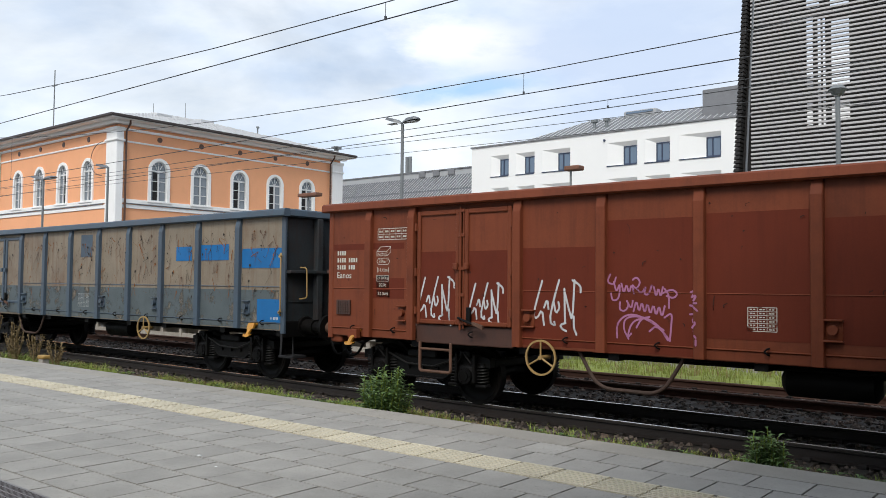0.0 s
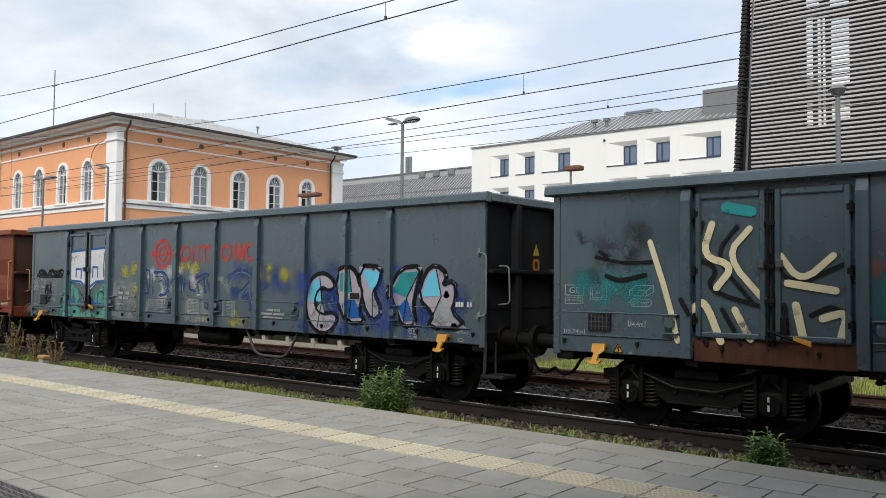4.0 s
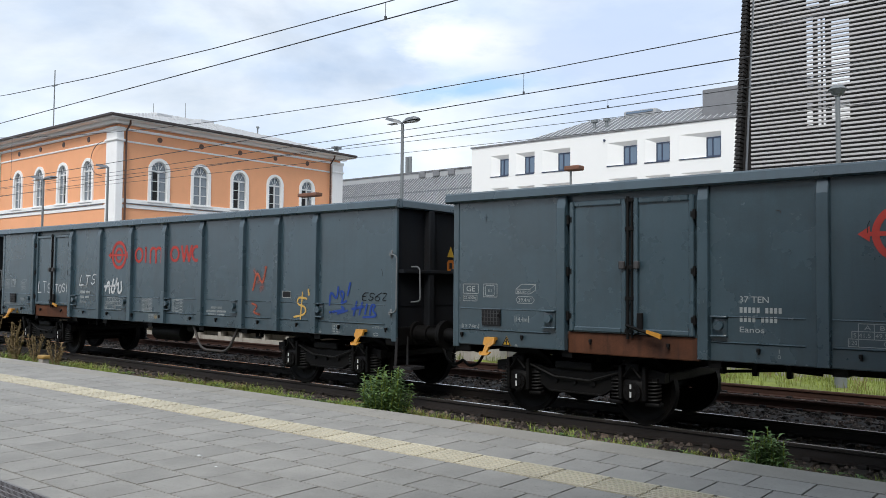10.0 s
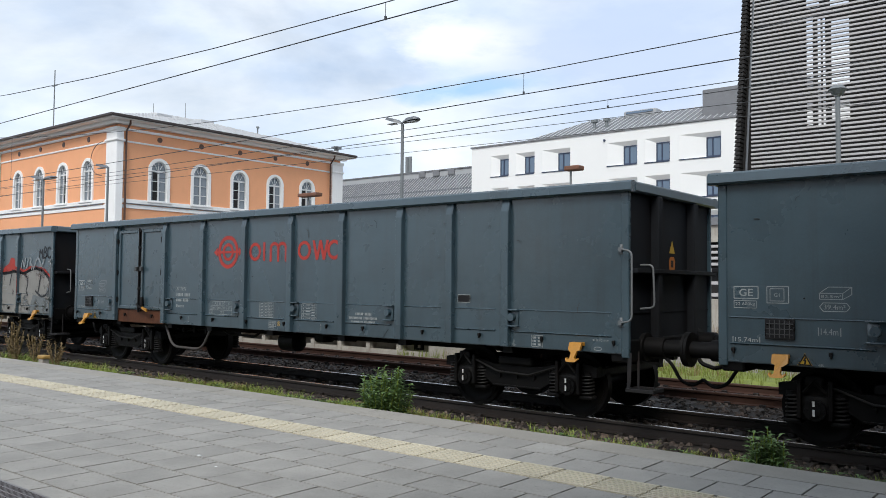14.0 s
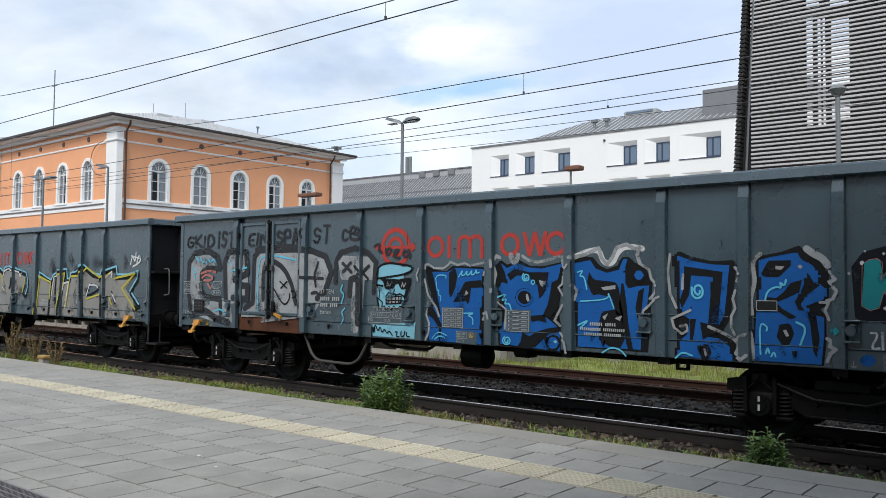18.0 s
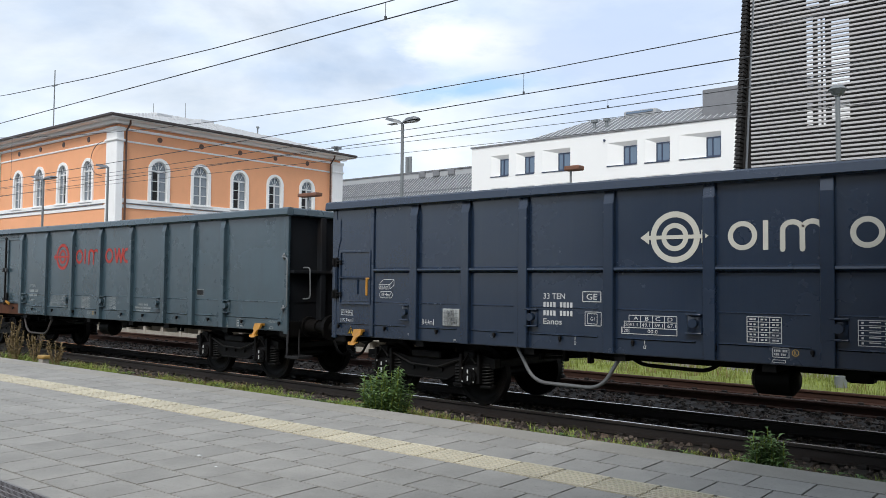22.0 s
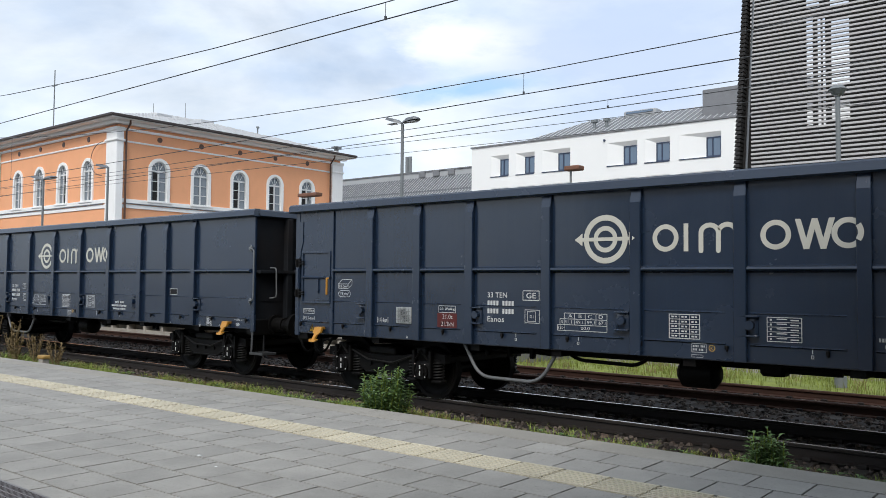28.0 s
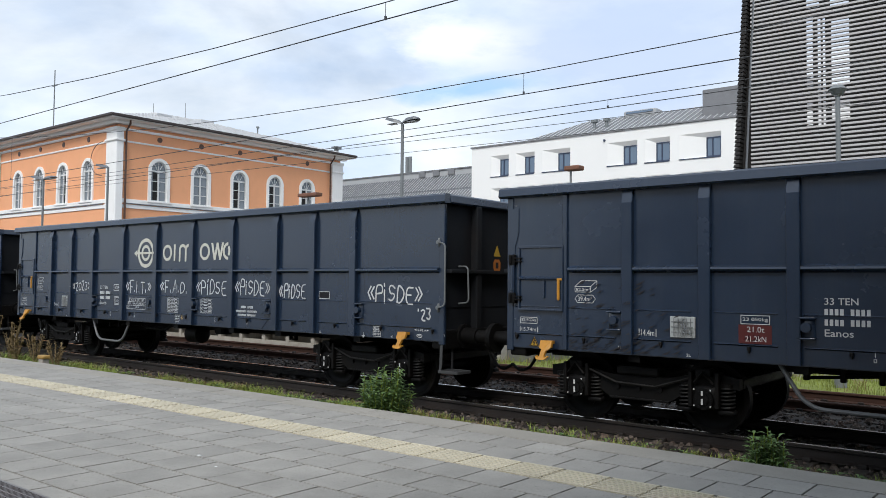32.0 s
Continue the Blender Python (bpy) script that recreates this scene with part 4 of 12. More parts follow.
G_WHITE = plain("white_spray_paint", (0.50, 0.51, 0.52))
G_FADED = plain("faded_white_spray", (0.25, 0.27, 0.28), 0.6, 0.3, 0.22)
G_BLACK = plain("black_spray_paint", (0.004, 0.0043, 0.005), 0.7)
G_SILVER = plain("silver_spray_paint", (0.21, 0.205, 0.19), 0.5, 0.2, 0.17)
G_RED = plain("red_spray_paint", (0.32, 0.035, 0.025), 0.55, 0.2, 0.25)
G_ORANGE = plain("orange_red_spray", (0.34, 0.075, 0.04), 0.55, 0.2, 0.3)
G_PINK = plain("magenta_spray_paint", (0.36, 0.15, 0.27))
G_LILAC = plain("lilac_spray_paint", (0.30, 0.27, 0.32), 0.55, 0.2, 0.12)
G_ROSE = plain("dusty_rose_spray", (0.36, 0.14, 0.12))
G_BLUE = plain("royal_blue_spray", (0.006, 0.080, 0.285))
G_NIGHT = plain("night_blue_spray", (0.0045, 0.006, 0.010), 0.7)
G_NAVY = plain("deep_blue_spray", (0.02, 0.05, 0.22))
G_SKY = plain("pale_blue_spray", (0.17, 0.40, 0.50))
G_CYAN = plain("cyan_spray_paint", (0.10, 0.42, 0.58))
G_TEAL = plain("teal_spray_paint", (0.012, 0.20, 0.215))
G_MINT = plain("mint_green_spray", (0.07, 0.23, 0.20), 0.55, 0.2, 0.3)
G_YELLOW = plain("yellow_spray_paint", (0.40, 0.36, 0.04))
G_CREAM = plain("cream_spray_paint", (0.50, 0.45, 0.30))
G_BLUEPATCH = plain("bright_blue_patch", (0.012, 0.125, 0.33), 0.55, 0.14, 0.0)
G_BANDGREY = plain("worn_blue_grey_band", (0.088, 0.108, 0.115), 0.6, 0.25, 0.2)
G_FLAKE = plain("dark_flaked_primer", (0.035, 0.028, 0.024), 0.7)
G_SCUFF = plain("dark_scuffed_primer", (0.038, 0.016, 0.011), 0.7)
G_CHIP = plain("dark_paint_chip", (0.016, 0.015, 0.015), 0.7)
G_RUSTRUN = plain("orange_rust_run", (0.20, 0.075, 0.022), 0.75, 0.3, 0.15)
G_INDIGO = plain("dark_indigo_spray", (0.016, 0.040, 0.135), 0.55, 0.25, 0.12)
G_SKYFADED = plain("pale_blue_grey_spray", (0.22, 0.27, 0.33), 0.6, 0.25, 0.2)
G_PALE = plain("washed_pale_grey_spray", (0.135, 0.15, 0.155), 0.6, 0.25, 0.2)
G_CHALK = plain("chalky_white_spray", (0.26, 0.275, 0.285), 0.6, 0.25, 0.2)
G_SOFTBLACK = plain("thinned_black_spray", (0.026, 0.028, 0.032), 0.6, 0.3, 0.16)
G_VIOLET = plain("violet_spray_paint", (0.17, 0.14, 0.30))
G_BLUSH = plain("faded_blush_spray", (0.34, 0.235, 0.205), 0.6, 0.3, 0.26)
G_OLIVE = plain("olive_spray_paint", (0.17, 0.15, 0.035), 0.6, 0.25, 0.26)
G_BONE = plain("bone_grey_spray", (0.25, 0.255, 0.23), 0.6, 0.3, 0.2)
G_OCHRE = plain("ochre_spray_paint", (0.52, 0.33, 0.09))
M_PLATE = plain("maroon_plate", (0.085, 0.020, 0.019))
M_BLACKPLATE = plain("black_plate", (0.012, 0.012, 0.013))
M_SIGN = plain("orange_warning_sign", (0.40, 0.13, 0.02))
M_SIGNYELLOW = plain("yellow_warning_sign", (0.42, 0.26, 0.03))
M_GRILLE = plain("pale_document_box", (0.33, 0.35, 0.35))
M_MUD = plain("dried_dark_mud", (0.020, 0.019, 0.022), 0.85)


class Paint:
    """Flat paint on a wagon's side. Points are (x, z); the paint climbs over the posts."""

    def __init__(self, posts, layer=1, base=SIDE):
        self.posts, self.d, self.s, self.base = posts, 0.0035 * layer, Shape(), base

    def depth(self, x):
        for p in self.posts:
            if abs(x - p) < 0.062:
                return -(self.base + POST_OUT + self.d)
        return -(self.base + self.d)

    def fill(self, poly, step=0.04):
        xs = [p[0] for p in poly]
        x0, x1 = min(xs), max(xs)
        n = max(2, int((x1 - x0) / step))
        e = 1e-4

        def cuts(x):
            out = []
            for (a, b), (c, d) in zip(poly, poly[1:] + poly[:1]):
                if (a <= x) != (c <= x):
                    out.append(b + (d - b) * (x - a) / (c - a))
            return sorted(out)

        self.d += 0.0004
        for i in range(n):
            a, b = x0 + (x1 - x0) * i / n, x0 + (x1 - x0) * (i + 1) / n
            ca, cb, cm = cuts(a + e), cuts(b - e), cuts((a + b) / 2)
            if len(ca) != len(cb):
                ca = cb = cm
            y = self.depth((a + b) / 2)
            for j in range(0, len(ca) - 1, 2):
                self.s.add([(a, y, ca[j]), (b, y, cb[j]), (b, y, cb[j + 1]), (a, y, ca[j + 1])], [(0, 1, 2, 3)])
        return self

    def rect(self, x0, x1, z0, z1):
        return self.fill([(x0, z0), (x1, z0), (x1, z1), (x0, z1)], 0.06)

    def line(self, pts, w, close=False):
        pts = [Vector((a, b)) for a, b in pts]
        if close:
            pts.append(pts[0])
        fine = [pts[0]]
        for a, b in zip(pts, pts[1:]):
            k = max(1, int((b - a).length / 0.05))
            fine += [a + (b - a) * (i + 1) / k for i in range(k)]
        self.d += 0.0004
        ends = [pts[0]] + pts[1:]
        for n_, (a, b) in enumerate(zip(fine, fine[1:])):
            d = b - a
            if d.length < 1e-6:
                continue
            n = Vector((-d.y, d.x)).normalized() * w / 2
            e = 0.00012 * (n_ % 7)
            q = [a + n, a - n, b - n, b + n]
            y = [self.depth(p.x) - e for p in q]
            if max(y) - min(y) > 0.02:
                y = [self.depth((a.x + b.x) / 2) - e] * 4
            self.s.add([(p.x, h, p.y) for p, h in zip(q, y)], [(0, 1, 2, 3)])
        if w > 0.012:
            for n_, p in enumerate(ends):
                y = self.depth(p.x) - 0.001 - 0.00013 * (n_ % 7)
                self.s.add([(p.x + w / 2 * math.cos(k * 0.7854), y, p.y + w / 2 * math.sin(k * 0.7854)) for k in range(8)], [tuple(range(8))])
        return self

    def border(self, x0, x1, z0, z1, w=0.008):
        return self.line([(x0, z0), (x1, z0), (x1, z1), (x0, z1)], w, True)

    def ring(self, x, z, r, w, a0=0, a1=360, squash=1.0):
        n = max(8, int(abs(a1 - a0) / 12))
        return self.line([(x + r * math.cos(radians(a0 + (a1 - a0) * i / n)), z + squash * r * math.sin(radians(a0 + (a1 - a0) * i / n))) for i in range(n + 1)], w)

    def blob(self, x, z, rx, rz, seed=0, rough=0.18, step=0.04):
        n = 26
        pts = []
        for i in range(n):
            t = 2 * math.pi * i / n
            k = 1 + rough * noise.noise(Vector((math.cos(t) * 1.6 + seed * 3.1, math.sin(t) * 1.6, seed)))
            pts.append((x + rx * k * math.cos(t), z + rz * k * math.sin(t)))
        return self.fill(pts, step)

    def done(self, name, mat, parent, label=""):
        return part(name, self.s, mat, parent, label) if self.s.v else None


def text_mesh(string, bold=0.0):
    cu = bpy.data.curves.new("lettering", "FONT")
    cu.body, cu.offset, cu.resolution_u = string, bold, 3
    ob = bpy.data.objects.new("lettering", cu)
    me = bpy.data.meshes.new_from_object(ob)
    bpy.data.objects.remove(ob)
    bpy.data.curves.remove(cu)
    return me


def letters(parent, string, x0, x1, z0, z1, mat, bold=0.0, layer=1, label="", slant=0.0, jitter=0.0, seed=1, name="lettering", base=SIDE):
    """Writing fitted into the box x0..x1, z0..z1, letter by letter when it is scrawled by hand."""
    rng = random.Random(seed)
    verts, faces, pen = [], [], 0.0
    for ch in (string if jitter else [string]):
        if ch == " ":
            pen += 0.3
            continue
        me = text_mesh(ch, bold)
        vs = [v.co.copy() for v in me.vertices]
        if not vs:
            continue
        lo, hi = min(v.x for v in vs), max(v.x for v in vs)
        a, sc, dz = rng.uniform(-1, 1) * jitter * 0.5, 1 + rng.uniform(-1, 1) * jitter * 0.4, rng.uniform(-1, 1) * jitter * 0.25
        k = len(verts)
        for v in vs:
            x, y = (v.x - lo) * sc, v.y * sc + dz
            x, y = x * math.cos(a) - y * math.sin(a), x * math.sin(a) + y * math.cos(a)
            verts.append((pen + x + slant * y, y))
        faces += [tuple(k + i for i in f.vertices) for f in me.polygons]
        pen += (hi - lo) * sc + (0.10 if bold < 0.03 else 0.16 - 2 * bold)
        bpy.data.meshes.remove(me)
    xa, xb = min(v[0] for v in verts), max(v[0] for v in verts)
    ya, yb = min(v[1] for v in verts), max(v[1] for v in verts)
    y = -(base + 0.0035 * layer)
    pts = [(x0 + (a - xa) / (xb - xa) * (x1 - x0), y, z0 + (b - ya) / (yb - ya) * (z1 - z0)) for a, b in verts]
    return part(name, Shape().add(pts, faces), mat, parent, label)


def logo(root, posts, cx, w1, w2, mat, up=0.0):
    """The owner's sign as plain shapes: a ringed disc with an arrow bar, then rings, arches and slanted bars."""
    z = 2.445 + up
    Paint(posts).ring(cx, z, 0.285, 0.075).done("logo_ring", mat, root)
    Paint(posts).ring(cx, z, 0.145, 0.062).done("logo_ring", mat, root)
    p = Paint(posts, 2).rect(cx - 0.36, cx + 0.36, z - 0.024, z + 0.024)
    for s in (-1, 1):
        p.fill([(cx + s * 0.34, z - 0.085), (cx + s * 0.46, z), (cx + s * 0.34, z + 0.085)], 0.03)
    p.done("logo_arrow", mat, root)
    zb, h, t = 2.265 + up, 0.345, 0.060
    r = h / 2 - t / 2
    c = zb + h / 2
    for x in (w1, w2, w2 + 0.77):
        Paint(posts).ring(x + h / 2, c, r, t).done("logo_mark", mat, root)
    Paint(posts).rect(w1 + 0.41, w1 + 0.47, zb, zb + h).done("logo_mark", mat, root)
    for x in (w1 + 0.60, w1 + 0.815):
        Paint(posts).line([(x + t / 2, zb + 0.003), (x + t / 2, c + 0.05)] + [(x + 0.1375 - 0.1075 * math.cos(radians(a)), c + 0.05 + 0.092 * math.sin(radians(a))) for a in range(18, 180, 18)] + [(x + 0.245, c + 0.05), (x + 0.245, zb + 0.003)], t).done("logo_mark", mat, root)
    for i in range(4):
        x = w2 + 0.385 + 0.09 * i
        Paint(posts, 1 + 0.2 * i).fill([(x, zb + h * (1 - i % 2)), (x + 0.064, zb + h * (1 - i % 2)), (x + 0.154, zb + h * (i % 2)), (x + 0.09, zb + h * (i % 2))], 0.03).done("logo_mark", mat, root)


def table(root, x0, x1, z0, z1, cols, rows, mat, bars=True):
    p = Paint(()).border(x0, x1, z0, z1, 0.010)
    for i in range(1, rows):
        z = z0 + (z1 - z0) * i / rows
        p.line([(x0, z), (x1, z)], 0.007)
    for i in range(1, cols):
        x = x0 + (x1 - x0) * i / cols
        p.line([(x, z0), (x, z1)], 0.007)
    p.done("stencil_table", mat, root)
    if bars:
        p = Paint(())
        for i in range(cols):
            for j in range(rows):
                a, b = x0 + (x1 - x0) * i / cols, z0 + (z1 - z0) * j / rows
                w, h = (x1 - x0) / cols, (z1 - z0) / rows
                p.rect(a + w * 0.22, a + w * (0.45 if (i + j) % 2 else 0.5), b + h * 0.34, b + h * 0.66).rect(a + w * 0.58, a + w * 0.78, b + h * 0.34, b + h * 0.66)
        p.done("stencil_figure", mat, root)["kind"] = "stuff"


def bars(root, x0, x1, z0, z1, n, mat, ends=(1.0,), name="stencil_line", words=3):
    """Writing that is not spelled out: n lines of short bars."""
    h = (z1 - z0) / n
    for i in range(n):
        e = ends[i % len(ends)]
        if e < 0.1:
            continue
        p = Paint(())
        z = z1 - (i + 1) * h
        step = h * 0.46
        m = max(1, int((x1 - x0) * e / step))
        gaps = {int(m * (k + 1) / words) for k in range(words - 1)}
        for k in range(m):
            if k in gaps and m > 4:
                continue
            x = x0 + k * step
            p.rect(x, x + step * 0.68, z + h * 0.20, z + h * 0.80)
        p.done(name, mat, root)["kind"] = "stuff"


def load_table(root, x0, x1, z0, z1, mat, figures):
    """Load limits: a row of letters, a row of tonnes, and the fast-running row."""
    w, h = (x1 - x0) / 5, (z1 - z0) / 3
    p = Paint(()).border(x0 + w * 0.7, x1, z0 + 2 * h, z1, 0.008).border(x0 + w * 0.25, x1, z0 + h, z0 + 2 * h, 0.008).border(x0, x1, z0, z0 + h, 0.008)
    for i in range(1, 4):
        p.rect(x0 + w * (0.7 + i * 1.075) - 0.004, x0 + w * (0.7 + i * 1.075) + 0.004, z0 + h, z1)
    p.rect(x0 + w * 0.68, x0 + w * 0.72, z0, z0 + 2 * h)
    p.done("stencil_table", mat, root)
    letters(root, "A   B   C   D", x0 + w * 1.10, x0 + w * 4.62, z0 + 2.22 * h, z0 + 2.82 * h, mat)
    letters(root, "S " + "  ".join(figures), x0 + w * 0.36, x0 + w * 4.92, z0 + 1.22 * h, z0 + 1.78 * h, mat)
    letters(root, "120", x0 + w * 0.08, x0 + w * 0.60, z0 + 0.22 * h, z0 + 0.78 * h, mat)
    letters(root, "00.0", x0 + w * 2.4, x0 + w * 3.3, z0 + 0.22 * h, z0 + 0.78 * h, mat)


def lamp_table(root, x0, x1, z0, z1, mat):
    """Five ruled rows, each with a bent bar and a short line."""
    p = Paint(()).border(x0, x1, z0, z1, 0.008)
    h = (z1 - z0) / 5
    for i in range(1, 5):
        p.rect(x0, x1, z0 + i * h - 0.003, z0 + i * h + 0.003)
    p.done("stencil_table", mat, root)
    w = x1 - x0
    for i in range(5):
        z = z0 + i * h
        Paint(()).rect(x0 + w * 0.08, x0 + w * 0.14, z + h * 0.3, z + h * 0.7).rect(x0 + w * 0.28, x0 + w * 0.58, z + h * 0.55, z + h * 0.75).rect(x0 + w * 0.68, x0 + w * 0.92, z + h * 0.35, z + h * 0.6).done("stencil_figure", mat, root)


def cargo_sign(root, x0, x1, z0, z1, vol, area, mat):
    w, m = x1 - x0, z0 + (z1 - z0) * 0.42
    h = z1 - m
    a, b, d = x0, x0 + w * 0.72, w * 0.28
    Paint(()).border(a, b, m + 0.02, m + h * 0.55, 0.008).line([(a, m + h * 0.55), (a + d, z1), (x1, z1), (b, m + h * 0.55)], 0.008).line([(x1, z1), (x1, m + h * 0.48), (b, m + 0.02)], 0.008).done("volume_sign", mat, root)
    letters(root, vol, a + 0.015, b - 0.015, m + 0.035, m + h * 0.55 - 0.02, mat)
    k = (m - 0.02 - z0)
    Paint(()).line([(a, z0 + k / 2), (a + k * 0.4, z0), (x1 - k * 0.6, z0), (x1 - k * 0.2, z0 + k / 2), (x1 - k * 0.6, z0 + k), (a + k * 0.4, z0 + k)], 0.008, True).done("area_sign", mat, root)
    letters(root, area, a + k * 0.45, x1 - k * 0.7, z0 + k * 0.22, z0 + k * 0.8, mat)


def length_sign(root, x0, x1, z, string, mat, h=0.07):
    Paint(()).rect(x0, x0 + 0.010, z - 0.01, z + h + 0.01).rect(x1 - 0.010, x1, z - 0.01, z + h + 0.01).done("length_sign", mat, root)
    letters(root, string, x0 + 0.03, x1 - 0.03, z, z + h, mat)


def document_box(root, x0, x1, z0, z1, body, bar):
    b = part("document_box", Shape().box(x0, x1, -SIDE - 0.03, -SIDE - 0.001, z0, z1, 0.006), body, root)
    s = Shape()
    for i in range(1, 6):
        x = x0 + (x1 - x0) * i / 6
        s.box(x - 0.005, x + 0.005, -SIDE - 0.037, -SIDE - 0.031, z0 + 0.02, z1 - 0.02)
    for i in range(1, 4):
        z = z0 + (z1 - z0) * i / 4
        s.box(x0 + 0.02, x1 - 0.02, -SIDE - 0.041, -SIDE - 0.037, z - 0.005, z + 0.005)
    part("mesh_grid", s, bar, b)


def warning(root, x, z, r, mat=None):
    Paint((), 1).fill([(x - r, z - r * 0.7), (x + r, z - r * 0.7), (x, z + r)], 0.02).done("warning_triangle", mat or M_SIGNYELLOW, root, "yellow warning triangle")
    Paint((), 2).line([(x - r * 0.82, z - r * 0.6), (x + r * 0.82, z - r * 0.6), (x, z + r * 0.8)], 0.014, True).line([(x + r * 0.1, z + r * 0.35), (x - r * 0.12, z), (x + r * 0.1, z - 0.0), (x, z - r * 0.4)], 0.016).done("warning_bolt", M_BLACKPLATE, root)


def end_signs(root, hi=2.46):
    s = Shape()
    x = 7.245
    s.add([(x, -0.07, hi - 0.13), (x, 0.13, hi - 0.13), (x, 0.03, hi + 0.06)], [(0, 1, 2)])
    part("warning_triangle", s, M_SIGNYELLOW, root, "yellow warning triangle on the end wall")
    s = Shape().add([(x, -0.05, hi - 0.38), (x, 0.11, hi - 0.38), (x, 0.13, hi - 0.32), (x, 0.13, hi - 0.23), (x, 0.09, hi - 0.18), (x, -0.03, hi - 0.18), (x, -0.07, hi - 0.23), (x, -0.07, hi - 0.32)], [tuple(range(8))])
    part("warning_sign", s, M_SIGN, root, "orange prohibition sign on the end wall")
    s = Shape().add([(x + 0.003, -0.01, hi - 0.33), (x + 0.003, 0.07, hi - 0.33), (x + 0.003, 0.07, hi - 0.23), (x + 0.003, -0.01, hi - 0.23)], [(0, 1, 2, 3)])
    part("sign_panel", s, M_BLACKPLATE, root)


def axle_marks(root, dots=True):
    s = Shape().box(-0.012, 0.012, -1.196, -1.192, 0.40, 0.475).box(-0.012, 0.012, -1.196, -1.192, 0.51, 0.57)
    for a in (-0.105, 0.105) if dots else ():
        for z in (0.385, 0.585):
            s.box(a - 0.009, a + 0.009, -1.190, -1.186, z - 0.009, z + 0.009)
    me = s.mesh("axle_mark", M_WHITEPAINT)
    for x in (-6.31, -4.51, 4.39, 6.19) if dots else (-6.28, -4.48, 4.42, 6.22):
        part("axle_mark", None, None, root, "", data=me, at=pose(x, 0, 0))


def stencils_a(root):
    w, g = M_WHITEPAINT, M_GREYPAINT
    logo(root, POSTS_A, -1.235, -0.57, 0.82, M_RED)
    Paint(()).border(-7.10, -6.82, 1.729, 1.867, 0.010).done("stencil_frame", g, root)
    letters(root, "GE", -7.04, -6.88, 1.757, 1.840, g, 0.008)
    Paint(()).border(-7.10, -6.84, 1.617, 1.701, 0.007).done("stencil_frame", g, root)
    letters(root, "22 600kg", -7.085, -6.855, 1.637, 1.683, g, 0.004)
    Paint(()).border(-6.72, -6.48, 1.681, 1.870, 0.009).border(-6.685, -6.53, 1.705, 1.845, 0.008).done("stencil_frame", g, root)
    letters(root, "G1", -6.64, -6.58, 1.752, 1.798, g, 0.004)
    cargo_sign(root, -6.15, -5.82, 1.602, 1.870, "82.5m³", "39.4m²", g)
    document_box(root, -6.74, -6.41, 1.265, 1.505, M_BLACKPLATE, M_STEPGREY)
    length_sign(root, -6.17, -5.93, 1.340, "14.4m", g)
    length_sign(root, -7.12, -6.80, 1.220, "15.74m", g, 0.052)
    warning(root, -6.31, 1.045, 0.082)
    bars(root, -2.975, -2.47, 1.43, 1.645, 2, g, (1.0, 0.97), words=2)
    letters(root, "37 TEN", -2.975, -2.64, 1.678, 1.753, g, 0.004)
    letters(root, "Eanos", -2.975, -2.69, 1.329, 1.395, g, 0.004)
    load_table(root, -1.80, -1.08, 1.226, 1.477, g, ("41.5", "49.5", "57.5", "67.5"))
    table(root, -0.23, 0.16, 1.217, 1.497, 3, 5, g)
    Paint(()).border(0.04, 0.24, 1.052, 1.149, 0.007).border(0.04, 0.18, 1.0, 1.030, 0.005).done("stencil_frame", g, root)
    bars(root, 0.055, 0.23, 1.062, 1.140, 2, g, (1.0, 0.9), words=2)
    Paint(()).ring(0.32, 1.107, 0.038, 0.008).done("stencil_ring", G_OCHRE, root)
    letters(root, "K", 0.305, 0.335, 1.087, 1.127, G_OCHRE, 0.004)
    lamp_table(root, 0.95, 1.33, 1.201, 1.489, g)
    for x0, x1, z0, z1 in ((2.30, 2.70, 1.318, 1.388), (2.15, 2.83, 1.252, 1.315), (2.21, 2.78, 1.188, 1.248)):
        bars(root, x0, x1, z0, z1, 1, g, words=2)
    Paint(()).line([(2.94, 0.992), (3.06, 1.129)], 0.010).done("lifting_mark", M_BLACKPLATE, root)
    Paint(()).rect(4.48, 4.71, 1.593, 1.705).done("board", M_BLACKPLATE, root)
    Paint((), 2).border(4.48, 4.71, 1.593, 1.705, 0.009).done("board_frame", g, root)
    Paint(()).border(5.80, 5.98, 1.002, 1.159, 0.006).done("stencil_frame", g, root)
    bars(root, 5.815, 5.97, 1.01, 1.152, 3, g, words=2)
    letters(root, "10.70 m", 6.79, 6.96, 1.123, 1.160, g)
    Paint(()).fill([(6.75, 1.140), (6.78, 1.151), (6.78, 1.129)], 0.02).fill([(7.0, 1.140), (6.97, 1.151), (6.97, 1.129)], 0.02).done("length_sign", g, root)
    Paint(()).ring(6.835, 1.027, 0.055, 0.010, squash=0.42).done("plate", g, root)
    letters(root, "4R", -6.17, -6.11, 0.985, 1.018, g)
    p = Paint(())
    for x in (-7.215, -2.54, 1.44, 7.19):
        p.rect(x + 0.008, x + 0.018, 1.105, 1.150).border(x, x + 0.026, 1.048, 1.082, 0.007)
    p.done("jacking_mark", g, root)
    Paint(()).rect(5.495, 5.505, 1.02, 1.074).rect(5.467, 5.533, 1.013, 1.021).rect(5.48, 5.52, 0.998, 1.005).done("earth_mark", g, root)
    end_signs(root)
    axle_marks(root, False)


